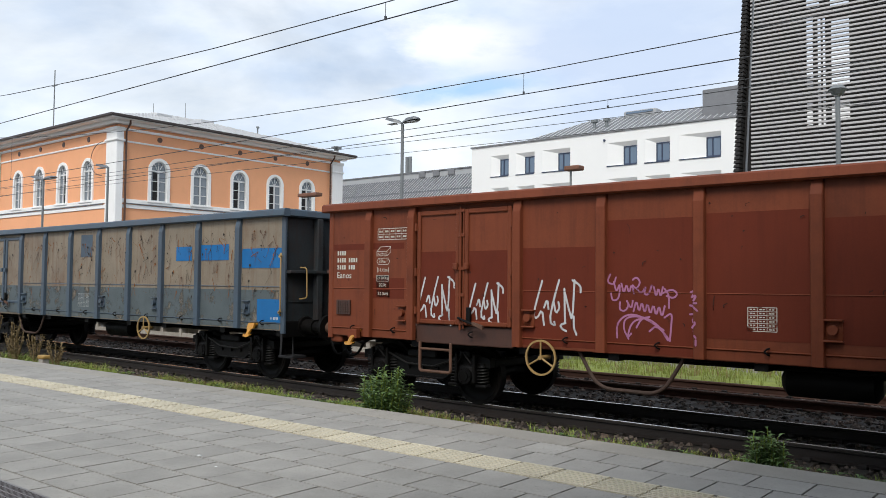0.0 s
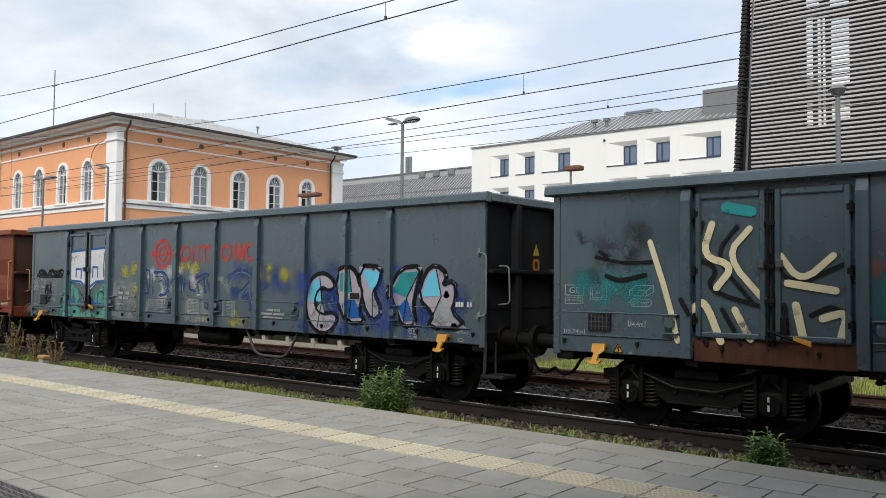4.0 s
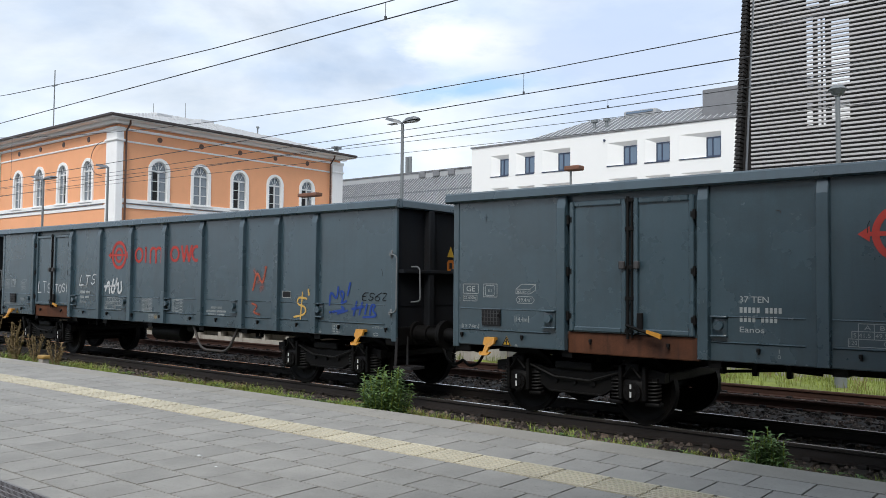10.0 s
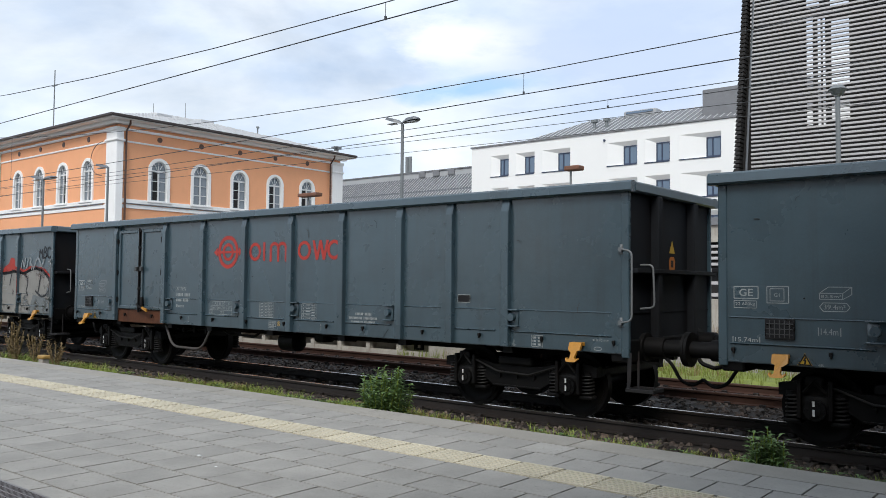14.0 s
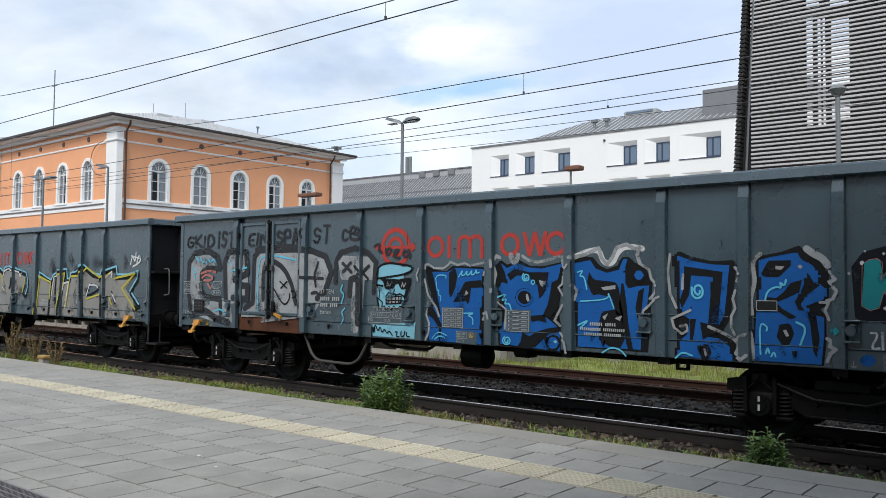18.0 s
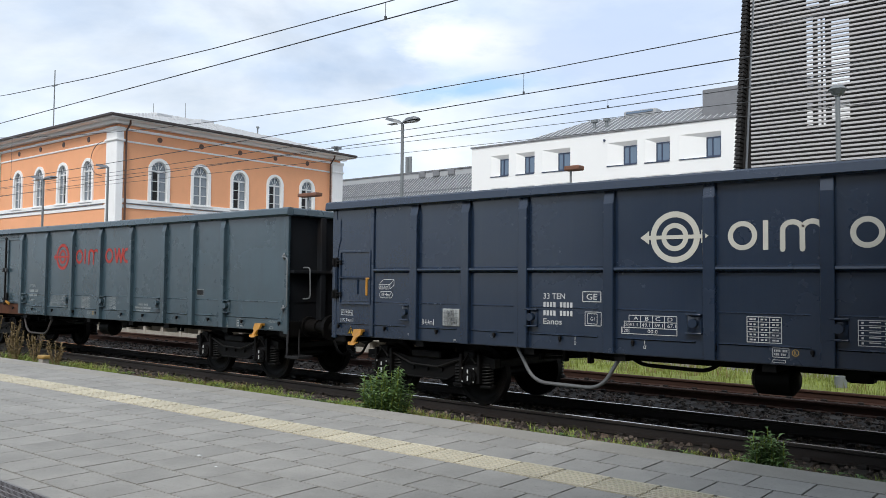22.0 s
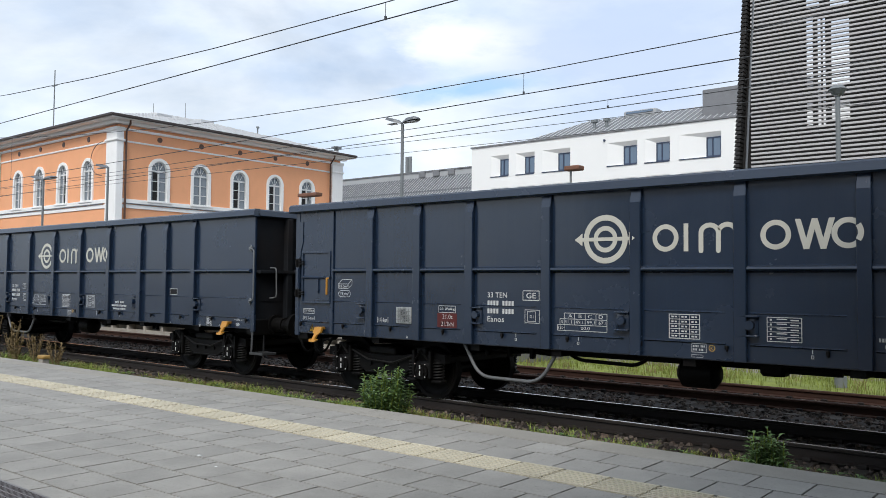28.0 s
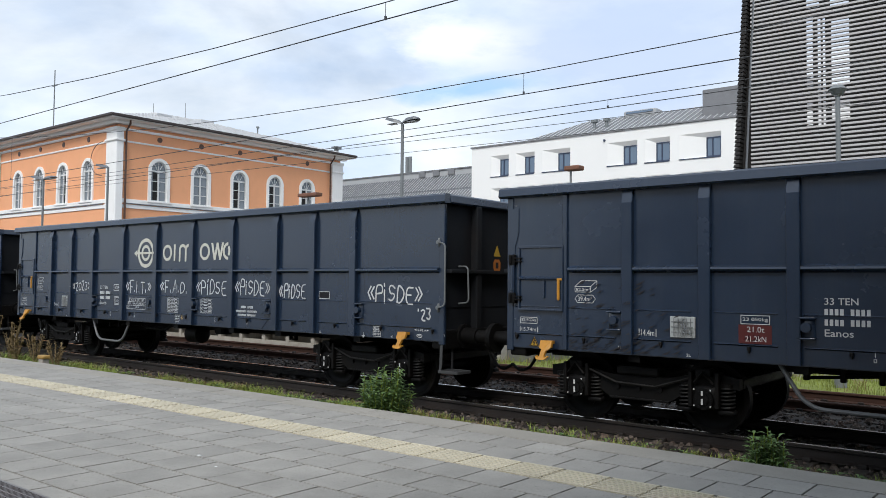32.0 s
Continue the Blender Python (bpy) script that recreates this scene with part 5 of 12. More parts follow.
def stencils_b(root):
    w = M_WHITEPAINT
    logo(root, POSTS_B, -1.115, -0.45, 0.89, M_CREAM, 0.03)
    cargo_sign(root, -6.18, -5.85, 1.63, 1.925, "82.5m³", "39.4m²", w)
    Paint(()).border(-7.06, -6.78, 1.325, 1.408, 0.008).done("stencil_frame", w, root)
    letters(root, "22 900kg", -7.045, -6.795, 1.342, 1.392, w)
    length_sign(root, -7.07, -6.77, 1.215, "15.74m", w, 0.052)
    length_sign(root, -5.25, -5.01, 1.235, "14.4m", w, 0.075)
    warning(root, -6.83, 1.062, 0.082)
    document_box(root, -4.82, -4.50, 1.232, 1.490, M_GRILLE, M_HANDLE)
    bars(root, -3.03, -2.51, 1.42, 1.652, 2, w, (1.0, 0.97), words=2)
    letters(root, "33 TEN", -3.03, -2.685, 1.673, 1.750, w, 0.006)
    letters(root, "Eanos", -3.03, -2.735, 1.322, 1.402, w, 0.006)
    Paint(()).border(-2.41, -2.14, 1.646, 1.778, 0.011).done("stencil_frame", w, root)
    letters(root, "GE", -2.355, -2.195, 1.672, 1.752, w, 0.01)
    Paint(()).border(-2.375, -2.135, 1.328, 1.510, 0.009).border(-2.335, -2.195, 1.352, 1.486, 0.008).done("stencil_frame", w, root)
    letters(root, "G1", -2.295, -2.235, 1.395, 1.440, w, 0.004)
    load_table(root, -1.84, -1.09, 1.248, 1.485, w, ("41.1", "49.1", "59.1", "67.1"))
    table(root, -0.23, 0.16, 1.221, 1.517, 3, 5, w)
    Paint(()).border(0.06, 0.24, 1.063, 1.168, 0.007).done("stencil_frame", w, root)
    bars(root, 0.075, 0.23, 1.075, 1.158, 2, w, (1.0, 0.9), words=2)
    Paint(()).border(0.06, 0.20, 1.002, 1.032, 0.005).done("stencil_frame", w, root)
    Paint(()).ring(0.31, 1.122, 0.036, 0.008).done("stencil_ring", G_OCHRE, root)
    letters(root, "K", 0.295, 0.325, 1.103, 1.142, G_OCHRE, 0.004)
    lamp_table(root, 0.96, 1.34, 1.240, 1.516, w)
    for x0, x1, z0, z1 in ((2.27, 2.66, 1.350, 1.425), (2.12, 2.79, 1.275, 1.342), (2.18, 2.74, 1.205, 1.268)):
        bars(root, x0, x1, z0, z1, 1, w, words=2)
    Paint(()).line([(2.90, 0.995), (3.10, 1.181)], 0.012).done("lifting_mark", M_BLACKPLATE, root)
    Paint(()).rect(4.475, 4.735, 1.590, 1.710).done("board", M_BLACKPLATE, root)
    Paint((), 2).border(4.475, 4.735, 1.590, 1.710, 0.010).done("board_frame", w, root)
    Paint(()).border(5.785, 5.955, 1.0, 1.160, 0.007).rect(5.785, 5.955, 1.105, 1.111).rect(5.785, 5.955, 1.048, 1.054).done("stencil_frame", w, root)
    bars(root, 5.80, 5.945, 1.008, 1.155, 3, w, words=2)
    letters(root, "10.70 m", 6.73, 6.93, 1.122, 1.160, w, 0.004)
    Paint(()).fill([(6.68, 1.140), (6.715, 1.152), (6.715, 1.128)], 0.02).fill([(6.98, 1.140), (6.945, 1.152), (6.945, 1.128)], 0.02).done("length_sign", w, root)
    Paint(()).ring(6.79, 1.05, 0.055, 0.010, squash=0.45).rect(6.755, 6.825, 1.045, 1.055).done("plate", w, root)
    for string, x, z in (("1L", -5.54, 1.05), ("2L", -4.62, 1.003), ("3L", 4.48, 0.995), ("4L", 6.18, 0.997)):
        letters(root, string, x, x + 0.055, z, z + 0.033, w)
    p = Paint(())
    for x in (-7.27, -2.54, -1.53, 1.44, 2.46, 7.265):
        p.rect(x + 0.008, x + 0.018, 1.120, 1.168).border(x, x + 0.026, 1.068, 1.102, 0.007)
    for x in (-5.435, 5.27):
        p.rect(x - 0.006, x + 0.006, 1.112, 1.160).rect(x - 0.006, x + 0.006, 1.03, 1.095).rect(x - 0.035, x + 0.035, 1.060, 1.069)
    p.done("jacking_mark", w, root)
    Paint(()).rect(5.556, 5.566, 1.0, 1.056).rect(5.527, 5.595, 0.993, 1.001).rect(5.54, 5.582, 0.978, 0.985).rect(5.552, 5.57, 0.963, 0.970).done("earth_mark", w, root)
    end_signs(root)
    axle_marks(root)


def load_plate(root, w):
    p = Paint(()).rect(-3.98, -3.60, 1.20, 1.42)
    p.done("load_plate", M_PLATE, root)
    Paint((), 2).border(-3.95, -3.62, 1.43, 1.53, 0.008).done("stencil_frame", w, root)
    letters(root, "23 050kg", -3.93, -3.64, 1.455, 1.505, w, layer=2)
    letters(root, "21.0t", -3.88, -3.68, 1.335, 1.40, w, layer=2)
    letters(root, "21.2kN", -3.90, -3.66, 1.225, 1.29, w, layer=2)


def stencils_c(root, w):
    bars(root, -7.08, -6.55, 2.07, 2.43, 3, w, (0.45, 1.0, 0.85), words=2)
    letters(root, "Eanos", -7.08, -6.74, 1.945, 2.045, w, 0.006)
    table(root, -6.13, -5.47, 2.575, 2.755, 5, 2, w)
    cargo_sign(root, -6.15, -5.84, 2.172, 2.461, "82.9m³", "39m²", w)
    length_sign(root, -6.14, -5.88, 2.055, "14.45m", w, 0.06)
    Paint(()).rect(-6.16, -5.87, 1.79, 2.0).done("load_plate", M_BLACKPLATE, root)
    Paint((), 2).border(-6.15, -5.88, 1.90, 1.99, 0.006).done("stencil_frame", w, root)
    letters(root, "23 200kg", -6.135, -5.895, 1.918, 1.972, w, layer=2)
    letters(root, "20.0t", -6.09, -5.94, 1.812, 1.868, w, layer=2)
    Paint(()).rect(-6.16, -5.85, 1.636, 1.760).done("load_plate", M_BLACKPLATE, root)
    letters(root, "23.0kN", -6.12, -5.89, 1.67, 1.725, w, layer=2)
    document_box(root, -7.07, -6.74, 1.335, 1.580, M_DARKBROWN, M_RUSTDARK)
    table(root, -0.13, 0.20, 1.348, 1.625, 3, 6, w)
    Paint(()).rect(2.15, 2.44, 1.0, 1.14).done("load_plate", M_PLATE, root)
    Paint((), 2).fill([(2.20, 1.02), (2.40, 1.05), (2.40, 1.075), (2.20, 1.045)], 0.02).fill([(2.20, 1.065), (2.40, 1.095), (2.40, 1.12), (2.20, 1.09)], 0.02).done("plate_stripe", M_RUSTDARK, root)
    Paint(()).rect(3.92, 4.16, 1.031, 1.134).done("maker_plate", M_BLACKPLATE, root)
    Paint((), 2).border(3.92, 4.16, 1.031, 1.134, 0.012).rect(3.96, 4.12, 1.055, 1.075).rect(3.96, 4.12, 1.090, 1.105).done("plate_frame", M_HANDLE, root)
    Paint(()).ring(5.29, 1.04, 0.035, 0.03).done("stencil_ring", G_OCHRE, root)
    Paint(()).border(6.04, 6.33, 1.0, 1.09, 0.007).done("stencil_frame", w, root)
    Paint(()).border(6.64, 7.07, 1.181, 1.252, 0.007).done("stencil_frame", w, root)
    bars(root, 6.66, 7.05, 1.186, 1.247, 1, w, words=3)
    end_signs(root, 2.46)


def scrawl(root, posts, x0, x1, z0, z1, mat, seed, w=0.035, turns=5, label="scrawled graffiti tag", layer=1):
    """A quick looping tag that spells nothing."""
    rng = random.Random(seed)
    pts, n = [], turns * 6
    px = [rng.uniform(-1, 1) for _ in range(n + 3)]
    for i in range(n + 1):
        t = i / n
        x = x0 + (x1 - x0) * (0.06 + 0.88 * t) + (x1 - x0) * 0.09 * math.sin(i * 2.1 + px[i])
        z = (z0 + z1) / 2 + (z1 - z0) * 0.46 * math.sin(i * 1.75 + px[i] * 0.8) * (0.65 + 0.35 * abs(px[i + 1]))
        pts.append((x, z))
    soft = []
    for a, b in zip(pts, pts[1:]):
        soft += [a, ((a[0] + b[0]) / 2 + (b[1] - a[1]) * 0.08, (a[1] + b[1]) / 2 - (b[0] - a[0]) * 0.08)]
    p = Paint(posts, layer).line(soft + [pts[-1]], w)
    p.line([(x0 + (x1 - x0) * 0.1, z0 + 0.02), (x1 - (x1 - x0) * 0.08, z0 + (z1 - z0) * 0.08)], w * 0.8)
    return p.done("graffiti_tag", mat, root, label)


def inset(poly, k):
    cx, cz = sum(p[0] for p in poly) / len(poly), sum(p[1] for p in poly) / len(poly)
    return [(cx + (a - cx) * k, cz + (b - cz) * k) for a, b in poly]


def curve(pts, close=False):
    """Rounds a polyline once."""
    out = [] if close else [pts[0]]
    n = len(pts)
    for i in range(n if close else n - 1):
        a, b = pts[i], pts[(i + 1) % n]
        out += [(a[0] * 0.75 + b[0] * 0.25, a[1] * 0.75 + b[1] * 0.25), (a[0] * 0.25 + b[0] * 0.75, a[1] * 0.25 + b[1] * 0.75)]
    return out if close else out + [pts[-1]]


def puffs(root, posts, spots, mat, name, label, layer, rng):
    """Soft round bursts of spray, dense in the middle; spots: x, z, radius, density."""
    p = Paint(posts, layer)
    thin = []
    for x, z, r, dens in spots:
        y = p.depth(x) - rng.random() * 0.003
        n, k = 12, len(p.s.v)
        rim = [(x + r * f * math.cos(i * 6.2832 / n), y, z + r * f * math.sin(i * 6.2832 / n)) for f in (0.5, 1.0) for i in range(n)]
        p.s.v += [(x, y, z)] + [(min(7.21, max(-7.21, a)), b, min(3.03, max(0.99, c))) for a, b, c in rim]
        p.s.f += [(k, k + 1 + i, k + 1 + (i + 1) % n) for i in range(n)]
        p.s.f += [(k + 1 + i, k + 1 + n + i, k + 1 + n + (i + 1) % n, k + 1 + (i + 1) % n) for i in range(n)]
        thin += [1 - dens] + [1 - dens * 0.55] * n + [1.0] * n
    o = p.done(name, mat, root, label)
    if o:
        at = o.data.attributes.new("thin", "FLOAT", "POINT")
        at.data.foreach_set("value", thin[:len(o.data.vertices)])
        o["kind"] = "stuff"


def mist(root, posts, x0, x1, z0, z1, mat, n, seed, size=0.16, label="", layer=1):
    """Overspray that thins out from the middle."""
    rng = random.Random(seed)
    spots = []
    for i in range(n * 2):
        x, z, r = rng.uniform(x0, x1), rng.uniform(z0, z1), size * rng.uniform(0.7, 1.6)
        if sum(math.hypot(x - a, z - b) < (r + c) * 0.72 for a, b, c, _ in spots) < 2:
            spots.append((x, z, r, rng.uniform(0.35, 0.8)))
    puffs(root, posts, spots, mat, "overspray", label, layer, rng)


def soft_line(root, posts, lines, r, mat, label="", layer=1, dens=0.5):
    """Fat blurred strokes from a spray can held far off."""
    rng = random.Random(len(lines) * 7)
    spots = []
    for a, b in lines:
        n = max(2, int(math.dist(a, b) / (r * 0.75)))
        for i in range(n + 1):
            t = i / n
            spots.append((a[0] + (b[0] - a[0]) * t, a[1] + (b[1] - a[1]) * t, r * rng.uniform(0.9, 1.15), dens * rng.uniform(0.6, 1.0)))
    puffs(root, posts, spots, mat, "sprayed_bar", label, layer, rng)


def coat(root, posts, mat, layer, poly, label="", soft=False):
    """One sprayed field."""
    Paint(posts, layer).fill(curve(poly, True) if soft else poly, 0.03).done("graffiti_fill", mat, root, label)


def stroke(root, posts, mat, width, layer, lines, label="", soft=True):
    """Strokes of one can that belong together, a little uneven in width."""
    p = Paint(posts, layer)
    for i, q in enumerate(lines):
        p.line(curve(curve(q)) if soft else q, width * (1.0, 0.88, 1.08)[i % 3])
    p.done("graffiti_stroke", mat, root, label)


# strokes of hand-sprayed letters on a grid four wide and six high
HAND = {"A": "00 26 40;12 32", "Ä": "00 25 40;12 32;16 17;36 37", "B": "00 06 26 35 34 23 03;23 42 41 30 00", "C": "45 26 05 01 20 41", "D": "00 06 26 44 42 20 00", "E": "40 00 06 46;03 33",
        "F": "00 06 46;03 33", "G": "45 26 05 01 20 41 43 23", "H": "00 06;40 46;03 43", "I": "00 06", "K": "00 06;46 03 40", "L": "06 00 40", "M": "00 06 22 46 40", "N": "00 06 40 46",
        "O": "20 01 05 26 45 41 20", "P": "00 06 36 45 43 33 03", "R": "00 06 36 45 43 33 03;23 40", "S": "45 26 05 13 33 42 20 01", "T": "06 46;26 20", "U": "06 01 20 41 46", "Ü": "05 01 20 41 45;16 17;36 37",
        "Z": "06 46 00 40", "u": "04 01 10 31 34;31 40", "n": "00 04 14 33 30", "r": "00 04;02 13 34", "i": "00 04;05 06", "0": "20 01 05 26 45 41 20", "1": "15 26 20", "2": "05 26 45 00 40",
        "3": "06 46 23 42 20 01", "4": "36 02 42;34 30", "6": "46 03 01 20 41 33 03", "7": "06 46 10", "8": "33 05 26 45 13 01 20 41 33", "(": "26 04 02 20", ")": "06 24 22 00", ".": "00 01",
        "«": "25 03 21;45 23 41", "»": "05 23 01;25 43 21", "'": "05 06"}
NARROW = {"I": 1, "i": 1, "1": 2, "(": 2, ")": 2, ".": 1, "'": 1}


def hand(root, posts, string, x0, x1, z0, z1, mat, width, layer, label, slant=0.05, seed=1):
    """A word sprayed by hand into the box x0..x1, z0..z1."""
    rng = random.Random(seed)
    lines, pen = [], 0.0
    for ch in string:
        wide = NARROW.get(ch, 4)
        if ch != " ":
            k, lift, tip = rng.uniform(0.88, 1.1), rng.uniform(-0.35, 0.35), rng.uniform(-0.08, 0.08)
            for q in HAND[ch].split(";"):
                pts = [(float(c[0]) + rng.uniform(-0.22, 0.22), float(c[1]) * k + lift + rng.uniform(-0.22, 0.22)) for c in q.split()]
                lines.append([(pen + a + (slant * 2 + tip) * b, b) for a, b in pts])
        pen += wide + 1.7
    xs, zs = [a for q in lines for a, b in q], [b for q in lines for a, b in q]
    xa, xb, za, zb = min(xs), max(xs), min(zs), max(zs)
    fit = [[(x0 + (a - xa) / (xb - xa) * (x1 - x0), z0 + (b - za) / (zb - za) * (z1 - z0)) for a, b in q] for q in lines]
    p = Paint(posts, layer)
    for q in fit:
        p.line(curve(curve(q)) if len(q) > 3 else q, width * rng.uniform(0.88, 1.12))
    p.done("graffiti_word", mat, root, label)


# ---- the train: wagons in order, and what is painted on each ----
PROTO = {
    "A": make_wagon("A", "freight_wagon", "grey open freight wagon with double doors"),
    "E": make_wagon("A", "freight_wagon", "grey open freight wagon with double doors", -2.72),
    "B": make_wagon("B", "freight_wagon", "slate-blue open freight wagon with a belt rail"),
    "C": make_wagon("C", "freight_wagon", "oxide-brown open freight wagon with double doors"),
    "D": make_wagon("D", "freight_wagon", "peeling grey open freight wagon with blue patches"),
}
stencils_a(PROTO["A"])
stencils_a(PROTO["E"])
stencils_b(PROTO["B"])
stencils_c(PROTO["C"], M_CREAM)
KINDS = {-2: "D", -1: "D", 0: "C", 1: "C", 2: "A", 3: "A", 4: "E", 5: "A", 6: "A", 7: "A", 8: "A", 9: "E", 10: "A", 11: "E", 12: "E", 13: "A", 14: "E", **{k: "B" for k in range(15, 23)}}
WAGONS, used = {}, set()
for k, kd in KINDS.items():
    WAGONS[k] = PROTO[kd] if kd not in used else copy_thing(PROTO[kd], Matrix())
    used.add(kd)


def scuffs(root, posts, mat, n, seed, width):
    """Scratches and knocks from loading, panel by panel."""
    rng = random.Random(seed)
    edges = (-7.23, *posts, 7.23)
    p = Paint((), 2)
    for a, b in zip(edges, edges[1:]):
        for i in range(n):
            x, z = rng.uniform(a + 0.12, b - 0.12), rng.uniform(1.3, 2.95)
            if i % 3:
                dx, dz = rng.uniform(-0.05, 0.06), -rng.uniform(0.03, 0.22) * rng.random()
                p.line(curve([(x, z), (x + dx * 1.2, z + dz * 0.4), (x + dx, z + dz)]), width * rng.uniform(0.4, 1.0))
            else:
                p.blob(x, z, width * rng.uniform(0.6, 1.6), width * rng.uniform(0.4, 1.1), i, 0.6, 0.008)
    p.done("scratch", mat, root, "scratches in the paint")["kind"] = "stuff"


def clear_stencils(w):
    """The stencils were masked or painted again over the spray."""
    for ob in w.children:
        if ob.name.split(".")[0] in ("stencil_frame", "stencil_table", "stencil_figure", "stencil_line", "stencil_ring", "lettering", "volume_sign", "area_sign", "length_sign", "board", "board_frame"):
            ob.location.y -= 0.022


def relabel(k, label):
    WAGONS[k]["label"] = label


def tag_old():
    w, P = WAGONS[-1], POSTS_C
    for v in (w, WAGONS[-2]):
        edges = (-7.23, *POSTS_C, 7.23)
        for a, b in zip(edges, edges[1:]):
            Paint(()).rect(a + 0.08, b - 0.08, 1.0, 1.72).done("repaint_band", G_BANDGREY, v, "worn blue-grey repaint along the lower side")
    for x0, x1, z0, z1 in ((3.80, 4.36, 2.29, 2.58), (4.68, 5.60, 2.29, 2.60), (6.02, 7.22, 2.13, 2.50), (6.50, 7.24, 1.13, 1.55)):
        Paint((), 2).rect(x0, x1, z0, z1).done("blue_patch", G_BLUEPATCH, w, "bright blue repaint patch")
    Paint(()).rect(-0.24, 0.30, 2.42, 2.95).done("dark_patch", M_OLDFRAME, w)
    table(w, -0.32, 0.20, 1.25, 1.55, 4, 5, M_GREYPAINT)
    bars(w, 6.5, 7.15, 1.16, 1.24, 1, M_WHITEPAINT, words=4)
    hand_wheel(w, 2.71, M_PALEYELLOW, "faded yellow hand brake wheel")
    # scratches, flaked paint and rust runs, panel by panel
    rng = random.Random(3)
    edges = (-7.23, *POSTS_C, 7.23)
    for v in (w, WAGONS[-2]):
        for a, b in zip(edges, edges[1:]):
            for mat, n, wide, label in ((M_RUST, 15, 0.014, "rusty scratches through the paint"), (G_FLAKE, 18, 0.009, "dark flaked scratches"), (G_RUSTRUN, 10, 0.019, "orange rust runs")):
                p = Paint((), 3)
                for i in range(n):
                    x, z = rng.uniform(a + 0.12, b - 0.12), 2.85 - 1.35 * rng.random() ** 1.3
                    lean, drop = rng.choice((-0.05, 0.02, 0.12, -0.16)), rng.uniform(0.03, 0.26)
                    x2 = min(b - 0.1, max(a + 0.1, x + lean * rng.uniform(0.4, 1.3)))
                    p.line([(x, z), ((x + x2) / 2 + rng.uniform(-0.015, 0.015), z - drop * 0.55), (x2, z - drop)], rng.uniform(0.35, 1.0) * wide)
                    if i % 3 == 0:
                        p.blob(x, z, rng.uniform(0.01, 0.03), rng.uniform(0.012, 0.035), i, 0.5, 0.012)
                p.done("rust_scratch", mat, v, label)["kind"] = "stuff"


def tag_brown():
    w, P = WAGONS[0], POSTS_C
    for x0, x1, z0, z1 in ((-7.24, -5.55, 2.42, 2.52), (-6.24, -5.54, 1.62, 1.95), (-5.2, -4.5, 1.30, 2.36), (-4.28, -3.55, 1.30, 2.36), (-3.30, -2.13, 1.02, 2.38), (-1.97, -0.78, 1.0, 2.72), (-0.62, 0.56, 1.24, 2.75),
                           (0.72, 1.88, 1.24, 2.64), (2.05, 3.20, 1.16, 2.62), (3.64, 4.52, 1.16, 2.61), (3.35, 3.63, 1.16, 2.20), (4.68, 5.86, 2.20, 2.635), (6.0, 7.16, 1.16, 2.41)):
        Paint((), 1).rect(x0, x1, z0, z1).done("fresh_paint_patch", M_BROWN_FRESH, w, "darker fresh oxide patch")
    # three times the same white scrawl, each a bit narrower than the next
    strokes = (((-0.58, 0.72), (-0.66, 0.46), (-0.72, 0.23), (-0.66, 0.19), (-0.58, 0.33), (-0.55, 0.11)), ((-0.55, 0.35), (-0.50, 0.47), (-0.48, 0.33)), ((-0.32, 0.73), (-0.40, 0.47), (-0.47, 0.16), (-0.38, 0.10), (-0.39, 0.16)),
               ((-0.40, 0.43), (-0.37, 0.27), (-0.31, 0.35), (-0.33, 0.43)), ((-0.24, 0.61), (-0.23, 0.16)), ((-0.24, 0.59), (-0.18, 0.36), (-0.12, 0.17), (-0.09, 0.73)), ((-0.10, 0.24), (-0.10, 0.09), (-0.06, 0.0)),
               ((-0.12, 0.73), (0.0, 0.66), (0.0, 0.57)), ((-0.22, 0.15), (-0.30, 0.12), (-0.28, 0.07), (-0.21, 0.04)))
    for x, z, sx, sz in ((-4.52, 1.24, 1.0, 1.0), (-3.62, 1.26, 0.86, 0.85), (-2.35, 1.20, 1.05, 1.0)):
        p = Paint(P, 2)
        for q in strokes:
            p.line(curve([(x + a * sx, z + b * sz) for a, b in q]), 0.030)
        p.done("graffiti_tag", G_WHITE, w, "white scrawled tag")
    # magenta handstyle in three rows: hooks, garlands and arcs
    p = Paint(P, 2)
    for q in (((-1.91, 2.01), (-1.96, 1.91), (-1.86, 1.87), (-1.83, 1.97)), ((-1.86, 1.91), (-1.82, 1.77), (-1.77, 1.91), (-1.78, 1.69), (-1.88, 1.66), (-1.9, 1.76)), ((-1.59, 1.94), (-1.54, 1.98), (-1.48, 1.91), (-1.54, 1.82), (-1.59, 1.87)),
              ((-1.53, 1.82), (-1.47, 1.76), (-1.4, 1.87), (-1.44, 1.76), (-1.37, 1.75), (-1.33, 1.87)), ((-1.16, 1.83), (-1.1, 1.76), (-1.1, 1.59)), ((-1.19, 1.77), (-1.06, 1.83), (-0.98, 1.77), (-1.04, 1.71), (-1.13, 1.74))):
        p.line(curve(curve(list(q))), 0.024)
    p.line(curve([(-1.75 + 0.036 * i, 1.89 - 0.13 * (i % 2)) for i in range(6)]), 0.024).line(curve([(-1.30 + 0.03 * i, 1.85 - 0.13 * (i % 2)) for i in range(5)]), 0.024)
    p.done("graffiti_tag", G_PINK, w, "magenta scrawled tag")
    p = Paint(P, 2).line(curve(curve([(-1.77, 1.65), (-1.78, 1.55), (-1.7, 1.53), (-1.64, 1.62), (-1.69, 1.69), (-1.61, 1.56), (-1.59, 1.67)])), 0.024)
